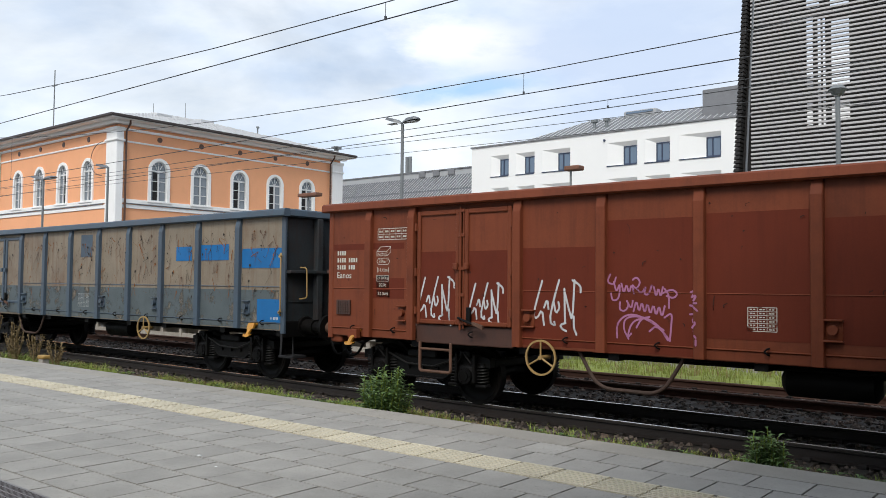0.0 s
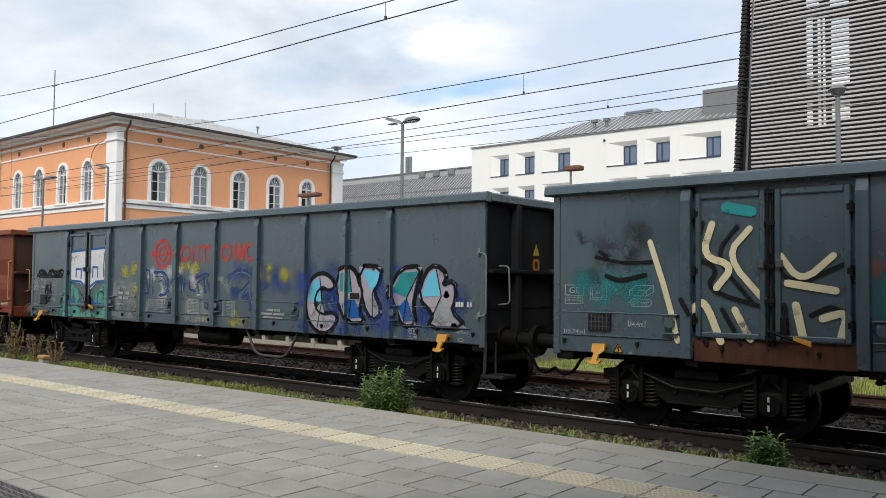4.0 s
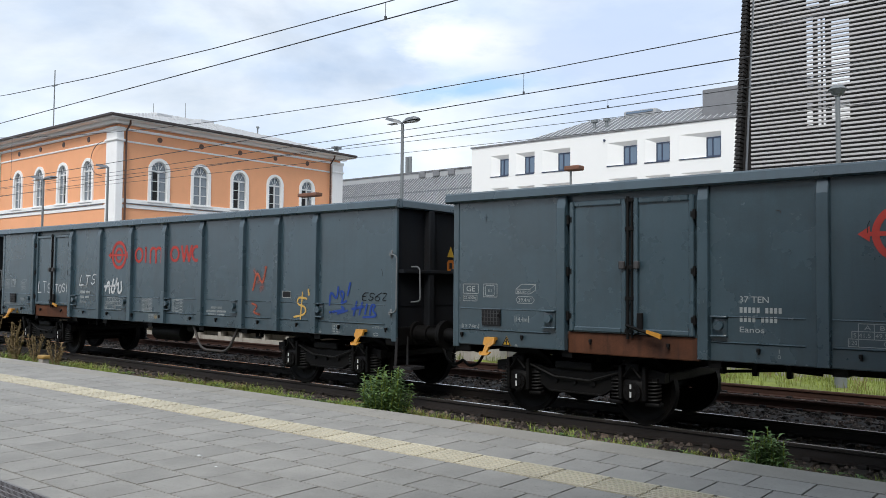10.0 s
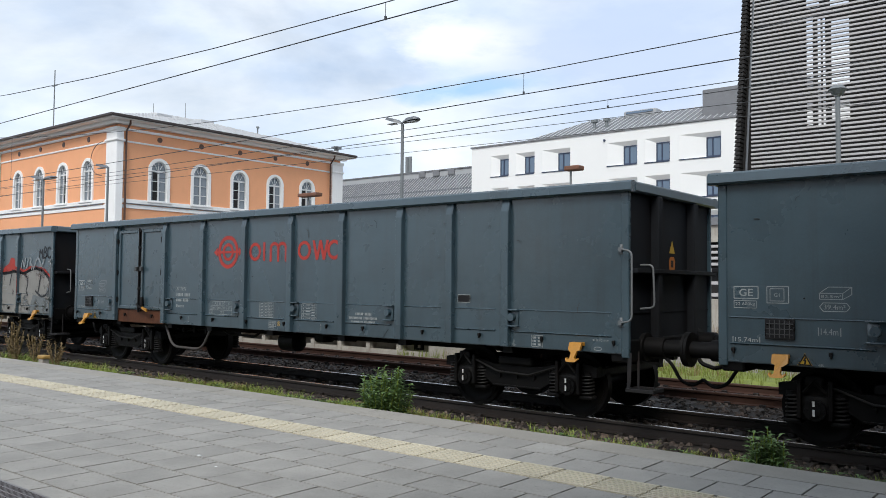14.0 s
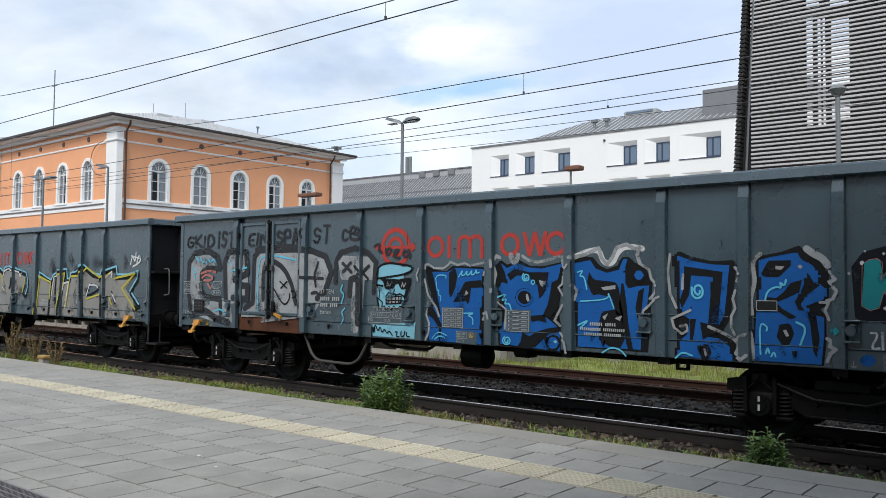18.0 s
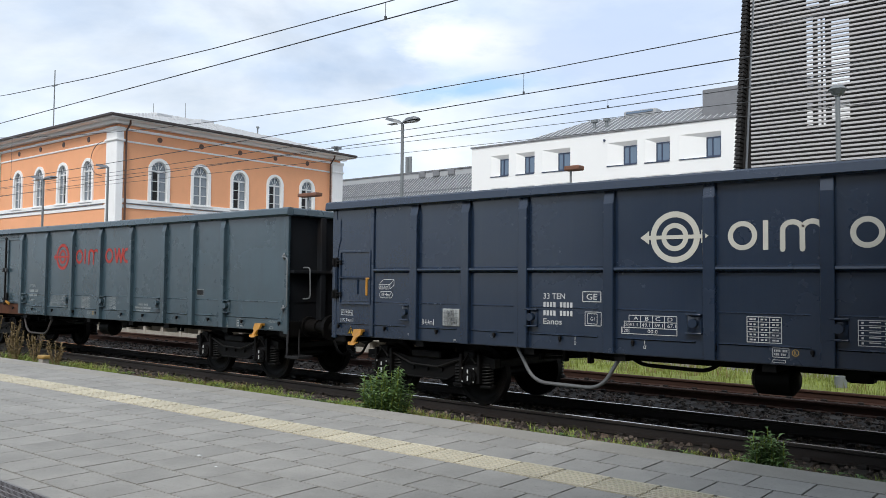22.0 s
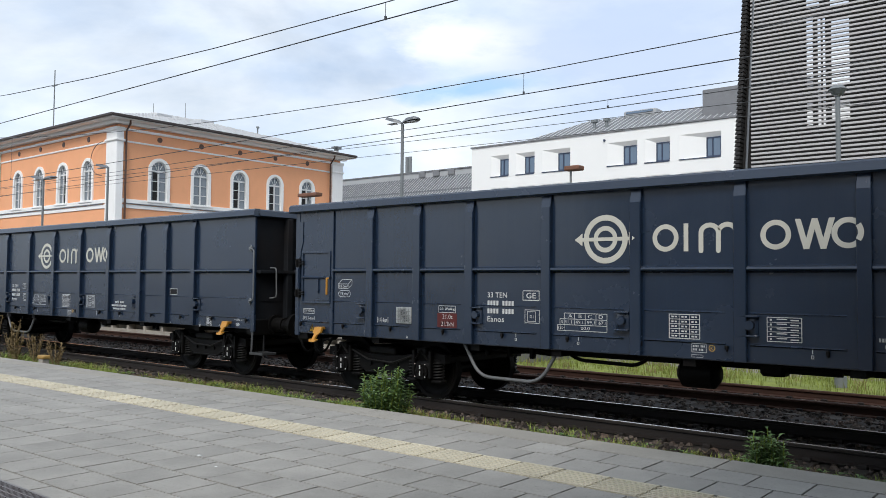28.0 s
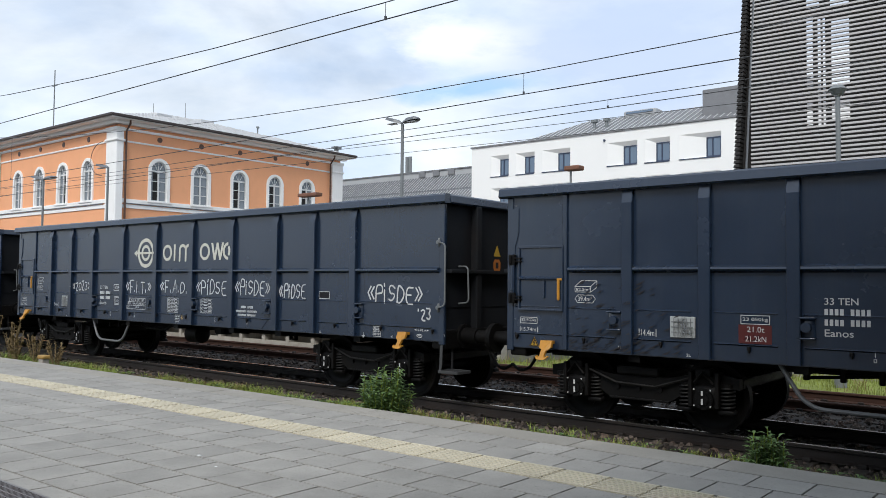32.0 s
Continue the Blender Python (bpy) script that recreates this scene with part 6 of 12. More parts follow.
    p.line(curve([(-1.58 + 0.0385 * i, 1.535 + 0.155 * (i % 2) - 0.007 * i) for i in range(12)]), 0.024).line(curve(curve([(-1.16, 1.47), (-1.06, 1.54), (-1.07, 1.38), (-1.09, 1.19)])), 0.024)
    p.done("graffiti_tag", G_PINK, w, "magenta scrawled tag")
    p = Paint(P, 2)
    for q in (((-1.81, 1.19), (-1.82, 1.36), (-1.71, 1.48), (-1.55, 1.5), (-1.36, 1.42), (-1.17, 1.31)), ((-1.65, 1.18), (-1.73, 1.32), (-1.69, 1.46), (-1.47, 1.48), (-1.24, 1.38), (-1.12, 1.19)),
              ((-1.61, 1.25), (-1.67, 1.19), (-1.61, 1.4), (-1.44, 1.46)), ((-1.54, 1.33), (-1.47, 1.45), (-1.36, 1.47)), ((-1.36, 1.29), (-1.27, 1.37), (-1.15, 1.26), (-1.09, 1.18))):
        p.line(curve(curve(list(q))), 0.024)
    p.done("graffiti_tag", G_PINK, w, "magenta arcs")
    p = Paint(P, 2)
    for q in (((-0.82, 1.79), (-0.76, 1.82), (-0.81, 1.72), (-0.71, 1.76), (-0.78, 1.66), (-0.72, 1.66)), ((-0.83, 1.63), (-0.77, 1.62), (-0.71, 1.57)), ((-0.83, 1.52), (-0.75, 1.53), (-0.81, 1.42), (-0.72, 1.43), (-0.8, 1.33), (-0.73, 1.24)), ((-0.73, 1.21), (-0.73, 1.15))):
        p.line(curve(list(q)), 0.025)
    p.done("graffiti_tag", G_PINK, w)
    hand_wheel(w, -2.94, M_PALEYELLOW, "faded yellow hand brake wheel")
    ladder_step(w, M_RUST, "rusty step frame")
    w = WAGONS[1]
    for x0, x1, z0, z1 in ((-3.06, -2.18, 1.29, 1.76), (3.58, 4.50, 2.26, 2.61), (4.68, 5.84, 2.26, 2.65), (5.36, 5.61, 1.49, 1.79), (4.27, 4.42, 2.07, 2.19), (6.03, 7.2, 2.0, 2.42), (6.4, 7.2, 1.24, 1.6), (-6.6, -6.4, 2.1, 2.5)):
        Paint((), 1).rect(x0, x1, z0, z1).done("fresh_paint_patch", M_BROWN_FRESH, w, "darker fresh oxide patch")
    hand_wheel(w, 2.76, M_YELLOW, "yellow hand brake wheel", 0.88)
    ladder_step(w, M_YELLOW, "yellow step frame")
    scuffs(WAGONS[0], POSTS_C, G_SCUFF, 8, 9, 0.013)
    scuffs(w, POSTS_C, G_SCUFF, 9, 10, 0.013)
    relabel(0, "oxide-brown wagon patched with darker red paint and white scrawls")
    relabel(1, "oxide-brown open freight wagon with a yellow step")


def tag_two():
    w, P = WAGONS[2], POSTS_A
    relabel(2, "grey open wagon covered in blue, white and yellow graffiti")
    scrawl(w, P, -7.0, -5.55, 1.92, 2.16, G_BLACK, 11, 0.045, 7, "black scrawled tag")
    scrawl(w, P, -6.55, -6.15, 1.30, 1.85, G_BLACK, 12, 0.03, 4, "black scrawled tag")
    Paint(P, 1).fill([(-6.0, 0.99), (-5.3, 1.85), (-4.55, 1.55), (-3.9, 1.62), (-3.42, 1.95), (-3.36, 1.0)]).done("graffiti_fill", G_MINT, w, "mint green graffiti ground")
    Paint(P, 2).fill([(-5.24, 1.86), (-5.22, 2.55), (-3.60, 2.62), (-3.58, 1.88), (-4.0, 1.80), (-4.3, 1.62), (-4.6, 1.78)]).done("graffiti_fill", G_WHITE, w, "white graffiti letters")
    p = Paint(P, 3).line([(-5.26, 1.84), (-5.24, 2.56), (-3.58, 2.63), (-3.56, 1.86)], 0.05).line([(-5.26, 1.86), (-4.7, 1.84), (-4.4, 1.66), (-4.0, 1.84), (-3.56, 1.87)], 0.05)
    p.line([(-4.95, 1.95), (-4.95, 2.14), (-4.7, 2.14), (-4.7, 1.92)], 0.045).line([(-4.15, 1.95), (-4.15, 2.18), (-3.92, 2.18), (-3.92, 1.95)], 0.045)
    p.line([(-5.3, 1.45), (-4.9, 1.28), (-4.5, 1.30)], 0.05).line([(-4.3, 1.62), (-4.4, 1.5), (-4.3, 1.36), (-3.6, 1.3), (-3.5, 1.6)], 0.05)
    p.done("graffiti_outline", G_BLUE, w)
    Paint(P, 3).line([(-5.7, 1.3), (-5.35, 1.55)], 0.04).line([(-4.7, 1.55), (-4.5, 1.4)], 0.03).ring(-3.75, 1.45, 0.17, 0.02).line([(-3.66, 1.95), (-3.64, 2.5)], 0.03).done("graffiti_outline", G_BLACK, w)
    mist(w, P, -1.8, 0.4, 1.5, 2.1, G_WHITE, 8, 300, 0.16, "pale overspray")
    mist(w, P, 0.8, 6.6, 1.3, 2.1, G_NAVY, 14, 301, 0.2, "deep blue overspray")
    for q in ([(-3.25, 1.86), (-2.9, 1.90), (-2.4, 1.82), (-2.2, 1.86), (-2.22, 1.4), (-2.3, 1.05), (-2.75, 1.03), (-3.26, 1.08)], [(-0.36, 1.55), (0.0, 1.50), (0.24, 1.53), (0.35, 1.3), (0.53, 1.28), (0.54, 1.06), (-0.1, 1.03), (-0.38, 1.07)]):
        Paint(P, 0.4).fill(q).done("graffiti_ground", G_PALE, w, "washed pale grey patch")
    mist(w, P, -2.75, -2.3, 2.0, 2.2, G_YELLOW, 6, 4, 0.13)
    mist(w, P, -2.35, -2.15, 1.3, 1.8, G_YELLOW, 5, 5, 0.10)
    mist(w, P, -0.5, 0.15, 2.05, 2.22, G_YELLOW, 6, 6, 0.14)
    mist(w, P, 1.05, 1.7, 1.02, 1.28, G_YELLOW, 6, 7, 0.12)
    mist(w, P, 2.1, 3.1, 1.92, 2.14, G_YELLOW, 9, 8, 0.14)
    # spiky blue letters: bold strokes first, then the thin ribs inside them
    bold = (((-1.86, 2.12), (-1.68, 2.09), (-1.7, 1.64), (-1.88, 1.6)), ((-1.51, 2.06), (-1.18, 2.08), (-0.96, 1.88), (-1.02, 1.61), (-1.28, 1.57)), ((-0.87, 1.83), (-0.71, 1.91), (-0.53, 2.03), (-0.47, 1.89), (-0.5, 1.66)),
            ((-0.21, 1.89), (-0.24, 1.72), (-0.02, 1.67)), ((0.01, 1.95), (0.26, 2.05), (0.4, 2.0)), ((0.28, 1.95), (0.33, 1.65)), ((1.11, 1.8), (1.23, 1.98), (1.47, 2.05), (1.75, 1.95)), ((1.55, 1.58), (1.69, 1.73), (1.75, 1.54), (1.82, 1.35)))
    ribs = (((-1.86, 1.97), (-1.74, 1.57)), ((-1.61, 2.03), (-1.57, 1.58)), ((-1.44, 1.97), (-1.21, 1.98), (-1.05, 1.85), (-1.12, 1.68)), ((-1.37, 1.86), (-1.23, 1.89), (-1.15, 1.78)), ((-0.5, 1.8), (-0.3, 1.83)), ((-0.39, 1.92), (-0.42, 1.66)),
            ((0.07, 1.85), (0.31, 1.96)), ((0.04, 1.84), (0.15, 1.62)), ((0.37, 1.92), (0.48, 1.68)), ((1.11, 1.76), (1.28, 1.66), (1.51, 1.7), (1.73, 1.88)), ((1.19, 2.03), (1.42, 2.12), (1.69, 2.05)), ((0.33, 1.44), (0.45, 1.43), (0.41, 1.31), (0.33, 1.36)))
    for i, q in enumerate(bold):
        Paint(P, 2).line(curve(curve(list(q))), (0.045, 0.075, 0.06)[i % 3]).done("graffiti_stroke", G_INDIGO, w, "blue sprayed stroke")
        Paint(P, 4).line(curve(curve([(x + 0.05, z + 0.025) for x, z in q])), 0.011).done("graffiti_highlight", G_SKYFADED, w)
    for q in ribs:
        Paint(P, 3).line(curve(curve(list(q))), 0.022).done("graffiti_stroke", G_INDIGO, w, "thin blue sprayed rib")
    for x, z, n in ((-1.05, 1.97, 5), (1.26, 1.8, 4), (-1.24, 1.72, 2)):
        p = Paint(P, 4)
        for k in range(n):
            p.blob(x + 0.07 * k, z - 0.035 * k * (x < 0), 0.016, 0.016, k, 0.1, 0.008)
        p.done("graffiti_highlight", G_SKYFADED, w)
    mist(w, P, 0.85, 1.1, 1.75, 1.9, G_FADED, 5, 303, 0.15, "pale burst of overspray", 3)
    mist(w, P, 6.0, 6.8, 1.3, 1.9, G_NAVY, 8, 302, 0.25, "deep blue overspray")
    shapes = (
        [(3.36, 1.55), (3.46, 1.89), (3.71, 2.03), (3.96, 1.98), (4.11, 1.81), (3.96, 1.73), (3.78, 1.81), (3.62, 1.67), (3.59, 1.44), (3.78, 1.31), (4.08, 1.35), (4.17, 1.24), (3.96, 1.01), (3.65, 1.02), (3.43, 1.23)],
        [(4.11, 1.78), (4.23, 2.06), (4.44, 2.14), (4.61, 2.03), (4.67, 1.85), (4.78, 1.74), (4.67, 1.37), (4.83, 1.22), (4.44, 1.2), (4.32, 1.46)],
        [(4.67, 2.14), (5.19, 2.13), (5.13, 1.85), (5, 1.74), (5.21, 1.39), (5, 1.25), (4.78, 1.53)],
        [(5.37, 1.75), (5.62, 2.1), (6.06, 2.13), (5.94, 1.81), (5.87, 1.51), (5.94, 1.22), (5.67, 1.19), (5.54, 1.45)],
        [(5.99, 1.66), (6.15, 2.05), (6.34, 2.15), (6.56, 2.01), (6.47, 1.82), (6.71, 1.91), (6.73, 1.63), (6.64, 1.45), (6.94, 1.21), (6.19, 1.19), (6.33, 1.39)],
    )
    mist(w, P, 3.0, 6.6, 1.05, 2.0, G_NAVY, 12, 310, 0.22, "deep blue overspray")
    for i, s in enumerate(shapes):
        Paint(P, 1).line(curve(s, True), 0.11, True).done("graffiti_halo", G_BLACK, w)
        Paint(P, 2).fill(s).done("graffiti_fill", G_LILAC, w, "pale lilac graffiti shape")
        cx, cz = sum(a for a, b in s) / len(s), sum(b for a, b in s) / len(s)
        k = [(x, z) for x, z in inset(s, 0.86)]
        Paint(P, 3).fill([k[0], k[1], k[2], (cx, cz)]).done("graffiti_shade", (G_CYAN, G_TEAL)[i % 2], w)
        Paint(P, 3).fill([k[-1], k[-2], k[-3], (cx, cz)]).done("graffiti_shade", (G_FADED, G_BLUE)[i % 2], w)
        Paint(P, 4).line([k[2], (cx, cz), k[-2]], 0.02).done("graffiti_outline", G_BLACK, w)
        Paint(P, 4).line(curve(s, True), 0.042, True).done("graffiti_outline", G_BLACK, w)
    for x, z in ((3.2, 2.05), (3.35, 1.98), (3.3, 1.5), (6.2, 1.85), (6.55, 1.7), (6.7, 1.25), (5.0, 2.05)):
        Paint(P, 2).fill([(x - 0.06, z - 0.02), (x, z - 0.07), (x + 0.07, z - 0.02), (x + 0.04, z + 0.06), (x - 0.04, z + 0.06)]).done("sprayed_dot", G_NAVY, w)
    bars(w, 6.75, 7.1, 1.5, 1.62, 1, G_WHITE, words=2)
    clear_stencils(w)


def tag_three():
    w, P = WAGONS[3], POSTS_A
    relabel(3, "grey open wagon with silver graffiti on a red ground")
    mist(w, P, -6.9, -6.0, 1.7, 2.5, G_SOFTBLACK, 8, 303, 0.2, "dark overspray")
    mist(w, P, -7.0, -6.0, 1.6, 2.0, G_TEAL, 7, 305, 0.2, "teal overspray")
    mist(w, P, -3.3, -2.4, 1.4, 2.2, G_TEAL, 9, 304, 0.2, "teal overspray")
    mist(w, P, -3.3, -1.9, 1.8, 2.3, G_ORANGE, 9, 306, 0.18, "orange overspray")
    coat(w, P, G_RED, 1, [(1.81, 2.55), (2.58, 2.54), (4.09, 2.57), (5.42, 2.56), (7.23, 2.55), (7.28, 1.57), (6.16, 1.52), (5.78, 1.50), (4.24, 1.52), (4.17, 1.82), (3.31, 1.83), (1.81, 1.81)], "red graffiti ground")
    stroke(w, P, G_WHITE, 0.15, 2, [[(2.13, 2.46), (2.47, 2.43), (2.52, 2.11), (2.62, 2.39), (2.76, 2.48), (3.03, 2.48), (3.18, 2.32), (3.21, 1.93), (3.05, 1.61), (2.86, 1.52), (2.61, 1.55), (2.48, 1.52), (2.30, 2.07), (2.13, 2.46)], [(3.24, 2.38), (3.43, 2.49), (3.78, 2.44), (3.92, 2.29), (3.69, 2.20), (3.66, 2.11), (3.95, 2.06), (4.04, 1.85), (3.96, 1.58), (3.66, 1.49), (3.41, 1.54), (3.34, 1.80), (3.30, 2.07), (3.24, 2.38)], [(3.93, 2.41), (3.99, 2.57), (4.18, 2.54), (4.20, 1.58), (4.09, 1.55), (4.04, 2.02), (3.93, 2.41)], [(4.22, 2.37), (4.36, 2.34), (4.37, 1.85), (4.25, 1.87), (4.22, 2.37)]], "white graffiti edge")
    stroke(w, P, G_WHITE, 0.15, 2, [[(4.60, 2.30), (4.96, 2.44), (5.21, 2.47), (5.22, 2.10), (5.07, 2.06), (5.20, 1.98), (5.22, 1.60), (4.98, 1.53), (4.69, 1.63), (4.61, 1.81), (4.79, 1.85), (4.74, 2.02), (4.60, 2.30)], [(5.45, 1.56), (5.57, 2.22), (5.59, 2.58), (5.88, 2.50), (5.89, 2.35), (6.09, 2.46), (6.30, 2.38), (6.47, 2.33), (6.52, 2.48), (6.95, 2.48), (6.84, 2.17), (6.68, 2.02), (6.78, 1.86), (6.75, 1.67), (6.57, 1.54), (6.36, 1.62), (6.30, 1.82), (6.19, 2.01), (5.93, 2.02), (5.73, 1.56), (5.45, 1.56)]], "white graffiti edge")
    coat(w, P, G_SILVER, 4, [(2.13, 2.46), (2.47, 2.43), (2.52, 2.11), (2.62, 2.39), (2.76, 2.48), (3.03, 2.48), (3.18, 2.32), (3.21, 1.93), (3.05, 1.61), (2.86, 1.52), (2.61, 1.55), (2.48, 1.52), (2.30, 2.07)], "silver graffiti letter")
    coat(w, P, G_SILVER, 4, [(3.24, 2.38), (3.43, 2.49), (3.78, 2.44), (3.92, 2.29), (3.69, 2.20), (3.66, 2.11), (3.95, 2.06), (4.04, 1.85), (3.96, 1.58), (3.66, 1.49), (3.41, 1.54), (3.34, 1.80), (3.30, 2.07)], "silver graffiti letter")
    coat(w, P, G_SILVER, 4, [(3.93, 2.41), (3.99, 2.57), (4.18, 2.54), (4.20, 1.58), (4.09, 1.55), (4.04, 2.02)], "silver graffiti letter")
    coat(w, P, G_SILVER, 4, [(4.22, 2.37), (4.36, 2.34), (4.37, 1.85), (4.25, 1.87)], "silver graffiti letter")
    coat(w, P, G_SILVER, 4, [(4.60, 2.30), (4.96, 2.44), (5.21, 2.47), (5.22, 2.10), (5.07, 2.06), (5.20, 1.98), (5.22, 1.60), (4.98, 1.53), (4.69, 1.63), (4.61, 1.81), (4.79, 1.85), (4.74, 2.02)], "silver graffiti letter")
    coat(w, P, G_SILVER, 4, [(5.45, 1.56), (5.57, 2.22), (5.59, 2.58), (5.88, 2.50), (5.89, 2.35), (6.09, 2.46), (6.30, 2.38), (6.47, 2.33), (6.52, 2.48), (6.95, 2.48), (6.84, 2.17), (6.68, 2.02), (6.78, 1.86), (6.75, 1.67), (6.57, 1.54), (6.36, 1.62), (6.30, 1.82), (6.19, 2.01), (5.93, 2.02), (5.73, 1.56)], "silver graffiti letter")
    stroke(w, P, G_BLACK, 0.06, 5, [[(2.13, 2.46), (2.47, 2.43), (2.52, 2.11), (2.62, 2.39), (2.76, 2.48), (3.03, 2.48), (3.18, 2.32), (3.21, 1.93), (3.05, 1.61), (2.86, 1.52), (2.61, 1.55), (2.48, 1.52), (2.30, 2.07), (2.13, 2.46)], [(3.24, 2.38), (3.43, 2.49), (3.78, 2.44), (3.92, 2.29), (3.69, 2.20), (3.66, 2.11), (3.95, 2.06), (4.04, 1.85), (3.96, 1.58), (3.66, 1.49), (3.41, 1.54), (3.34, 1.80), (3.30, 2.07), (3.24, 2.38)], [(3.93, 2.41), (3.99, 2.57), (4.18, 2.54), (4.20, 1.58), (4.09, 1.55), (4.04, 2.02), (3.93, 2.41)], [(4.22, 2.37), (4.36, 2.34), (4.37, 1.85), (4.25, 1.87), (4.22, 2.37)]], "black graffiti outline")
    stroke(w, P, G_BLACK, 0.06, 5, [[(4.60, 2.30), (4.96, 2.44), (5.21, 2.47), (5.22, 2.10), (5.07, 2.06), (5.20, 1.98), (5.22, 1.60), (4.98, 1.53), (4.69, 1.63), (4.61, 1.81), (4.79, 1.85), (4.74, 2.02), (4.60, 2.30)], [(5.45, 1.56), (5.57, 2.22), (5.59, 2.58), (5.88, 2.50), (5.89, 2.35), (6.09, 2.46), (6.30, 2.38), (6.47, 2.33), (6.52, 2.48), (6.95, 2.48), (6.84, 2.17), (6.68, 2.02), (6.78, 1.86), (6.75, 1.67), (6.57, 1.54), (6.36, 1.62), (6.30, 1.82), (6.19, 2.01), (5.93, 2.02), (5.73, 1.56), (5.45, 1.56)]], "black graffiti outline")
    stroke(w, P, G_BLACK, 0.05, 5, [[(2.64, 1.74), (2.78, 1.93), (2.96, 1.75)], [(5.77, 2.10), (6.25, 2.12), (6.56, 2.14)], [(4.79, 1.84), (4.89, 1.68)], [(3.51, 2.02), (3.64, 2.04)]])
    coat(w, P, G_WHITE, 6, [(2.65, 2.04), (3.01, 2.11), (2.79, 1.94)])
    coat(w, P, G_WHITE, 6, [(3.42, 2.19), (3.48, 2.21), (3.51, 2.16), (3.47, 2.10), (3.42, 2.13)])
    coat(w, P, G_WHITE, 6, [(3.57, 1.82), (3.64, 1.84), (3.66, 1.78), (3.61, 1.74), (3.56, 1.78)])
    coat(w, P, G_WHITE, 6, [(5.02, 2.18), (5.07, 2.19), (5.10, 2.13), (5.06, 2.09), (5.03, 2.12)])
    coat(w, P, G_WHITE, 6, [(4.18, 2.14), (4.23, 2.15), (4.24, 2.08), (4.19, 2.09)])
    coat(w, P, G_WHITE, 6, [(4.78, 1.69), (4.83, 1.71), (4.87, 1.68), (4.84, 1.64), (4.79, 1.65)])
    coat(w, P, G_WHITE, 6, [(5.89, 2.20), (5.95, 2.22), (6.00, 2.19), (5.94, 2.17)])
    coat(w, P, G_RED, 7, [(2.74, 2.04), (2.92, 2.08), (2.80, 1.99)])
    coat(w, P, G_RED, 7, [(3.58, 1.81), (3.63, 1.82), (3.64, 1.78), (3.60, 1.77)])
    coat(w, P, G_RED, 7, [(5.04, 2.17), (5.08, 2.16), (5.07, 2.12), (5.04, 2.13)])
    coat(w, P, G_BLUSH, 1, [(-1.79, 2.11), (-1.24, 2.20), (-0.79, 2.05), (-0.70, 1.65), (-1.21, 1.48), (-1.68, 1.74)], "faded rose graffiti letter")
    stroke(w, P, G_ORANGE, 0.075, 3, [[(-1.79, 2.11), (-1.24, 2.20), (-0.79, 2.05), (-0.70, 1.65), (-1.21, 1.48), (-1.68, 1.74), (-1.79, 2.11)]], "orange-red graffiti outline")
    coat(w, P, G_BLUSH, 1, [(-0.55, 2.10), (0.02, 2.14), (0.61, 2.04), (0.63, 1.52), (0.14, 1.42), (-0.37, 1.60)], "faded rose graffiti letter")
    stroke(w, P, G_ORANGE, 0.075, 3, [[(-0.55, 2.10), (0.02, 2.14), (0.61, 2.04), (0.63, 1.52), (0.14, 1.42), (-0.37, 1.60), (-0.55, 2.10)]], "orange-red graffiti outline")
    coat(w, P, G_BLUSH, 1, [(0.85, 2.13), (1.17, 2.28), (1.56, 2.19), (1.78, 1.86), (1.72, 1.54), (1.29, 1.42), (0.92, 1.67)], "faded rose graffiti letter")
    stroke(w, P, G_ORANGE, 0.075, 3, [[(0.85, 2.13), (1.17, 2.28), (1.56, 2.19), (1.78, 1.86), (1.72, 1.54), (1.29, 1.42), (0.92, 1.67), (0.85, 2.13)]], "orange-red graffiti outline")
    stroke(w, P, G_ORANGE, 0.05, 3, [[(-1.60, 1.84), (-1.05, 2.05), (-1.40, 1.69), (-0.76, 1.75)], [(-0.32, 2.00), (0.53, 2.05), (-0.14, 1.90), (0.38, 1.56)], [(1.02, 1.91), (1.41, 2.09), (1.72, 1.95)], [(1.02, 1.86), (1.15, 1.62), (1.58, 1.54)]])
    coat(w, P, G_OLIVE, 2, [(-0.32, 1.98), (-0.06, 1.95), (0.38, 1.71), (0.55, 1.57), (0.13, 1.66)], "olive dab")
    coat(w, P, G_OLIVE, 2, [(1.26, 1.77), (1.57, 1.86), (1.58, 1.63), (1.35, 1.56)], "olive dab")
    coat(w, P, G_OLIVE, 2, [(-1.31, 1.74), (-1.03, 1.77), (-0.84, 1.59), (-1.21, 1.56)], "olive dab")
    coat(w, P, G_OLIVE, 2, [(-1.05, 2.15), (-0.77, 2.10), (-0.81, 2.00), (-1.05, 2.05)], "olive dab")
    coat(w, P, G_RED, 1, [(1.31, 2.52), (1.88, 2.55), (1.93, 1.91), (1.63, 2.19), (1.40, 2.28)], "red graffiti ground")
    stroke(w, P, G_CREAM, 0.085, 4, [[(-5.06, 2.62), (-5.19, 2.23), (-4.79, 2.12), (-5.01, 1.85)], [(-4.61, 2.55), (-4.90, 2.23), (-4.45, 1.71)], [(-5.30, 1.58), (-5.16, 1.72), (-4.96, 1.21)], [(-4.79, 1.59), (-4.61, 1.25)], [(-4.27, 2.23), (-4.04, 1.91), (-3.70, 2.22)], [(-4.10, 1.66), (-4.03, 1.32)], [(-3.82, 1.52), (-3.55, 1.61), (-3.63, 1.32)], [(-5.86, 2.42), (-5.62, 1.70), (-5.50, 1.19)], [(-3.00, 2.47), (-2.92, 2.22), (-3.14, 2.10)], [(-4.19, 1.91), (-3.68, 1.83)], [(-2.20, 1.87), (-2.28, 1.57)]], "cream sprayed bar")
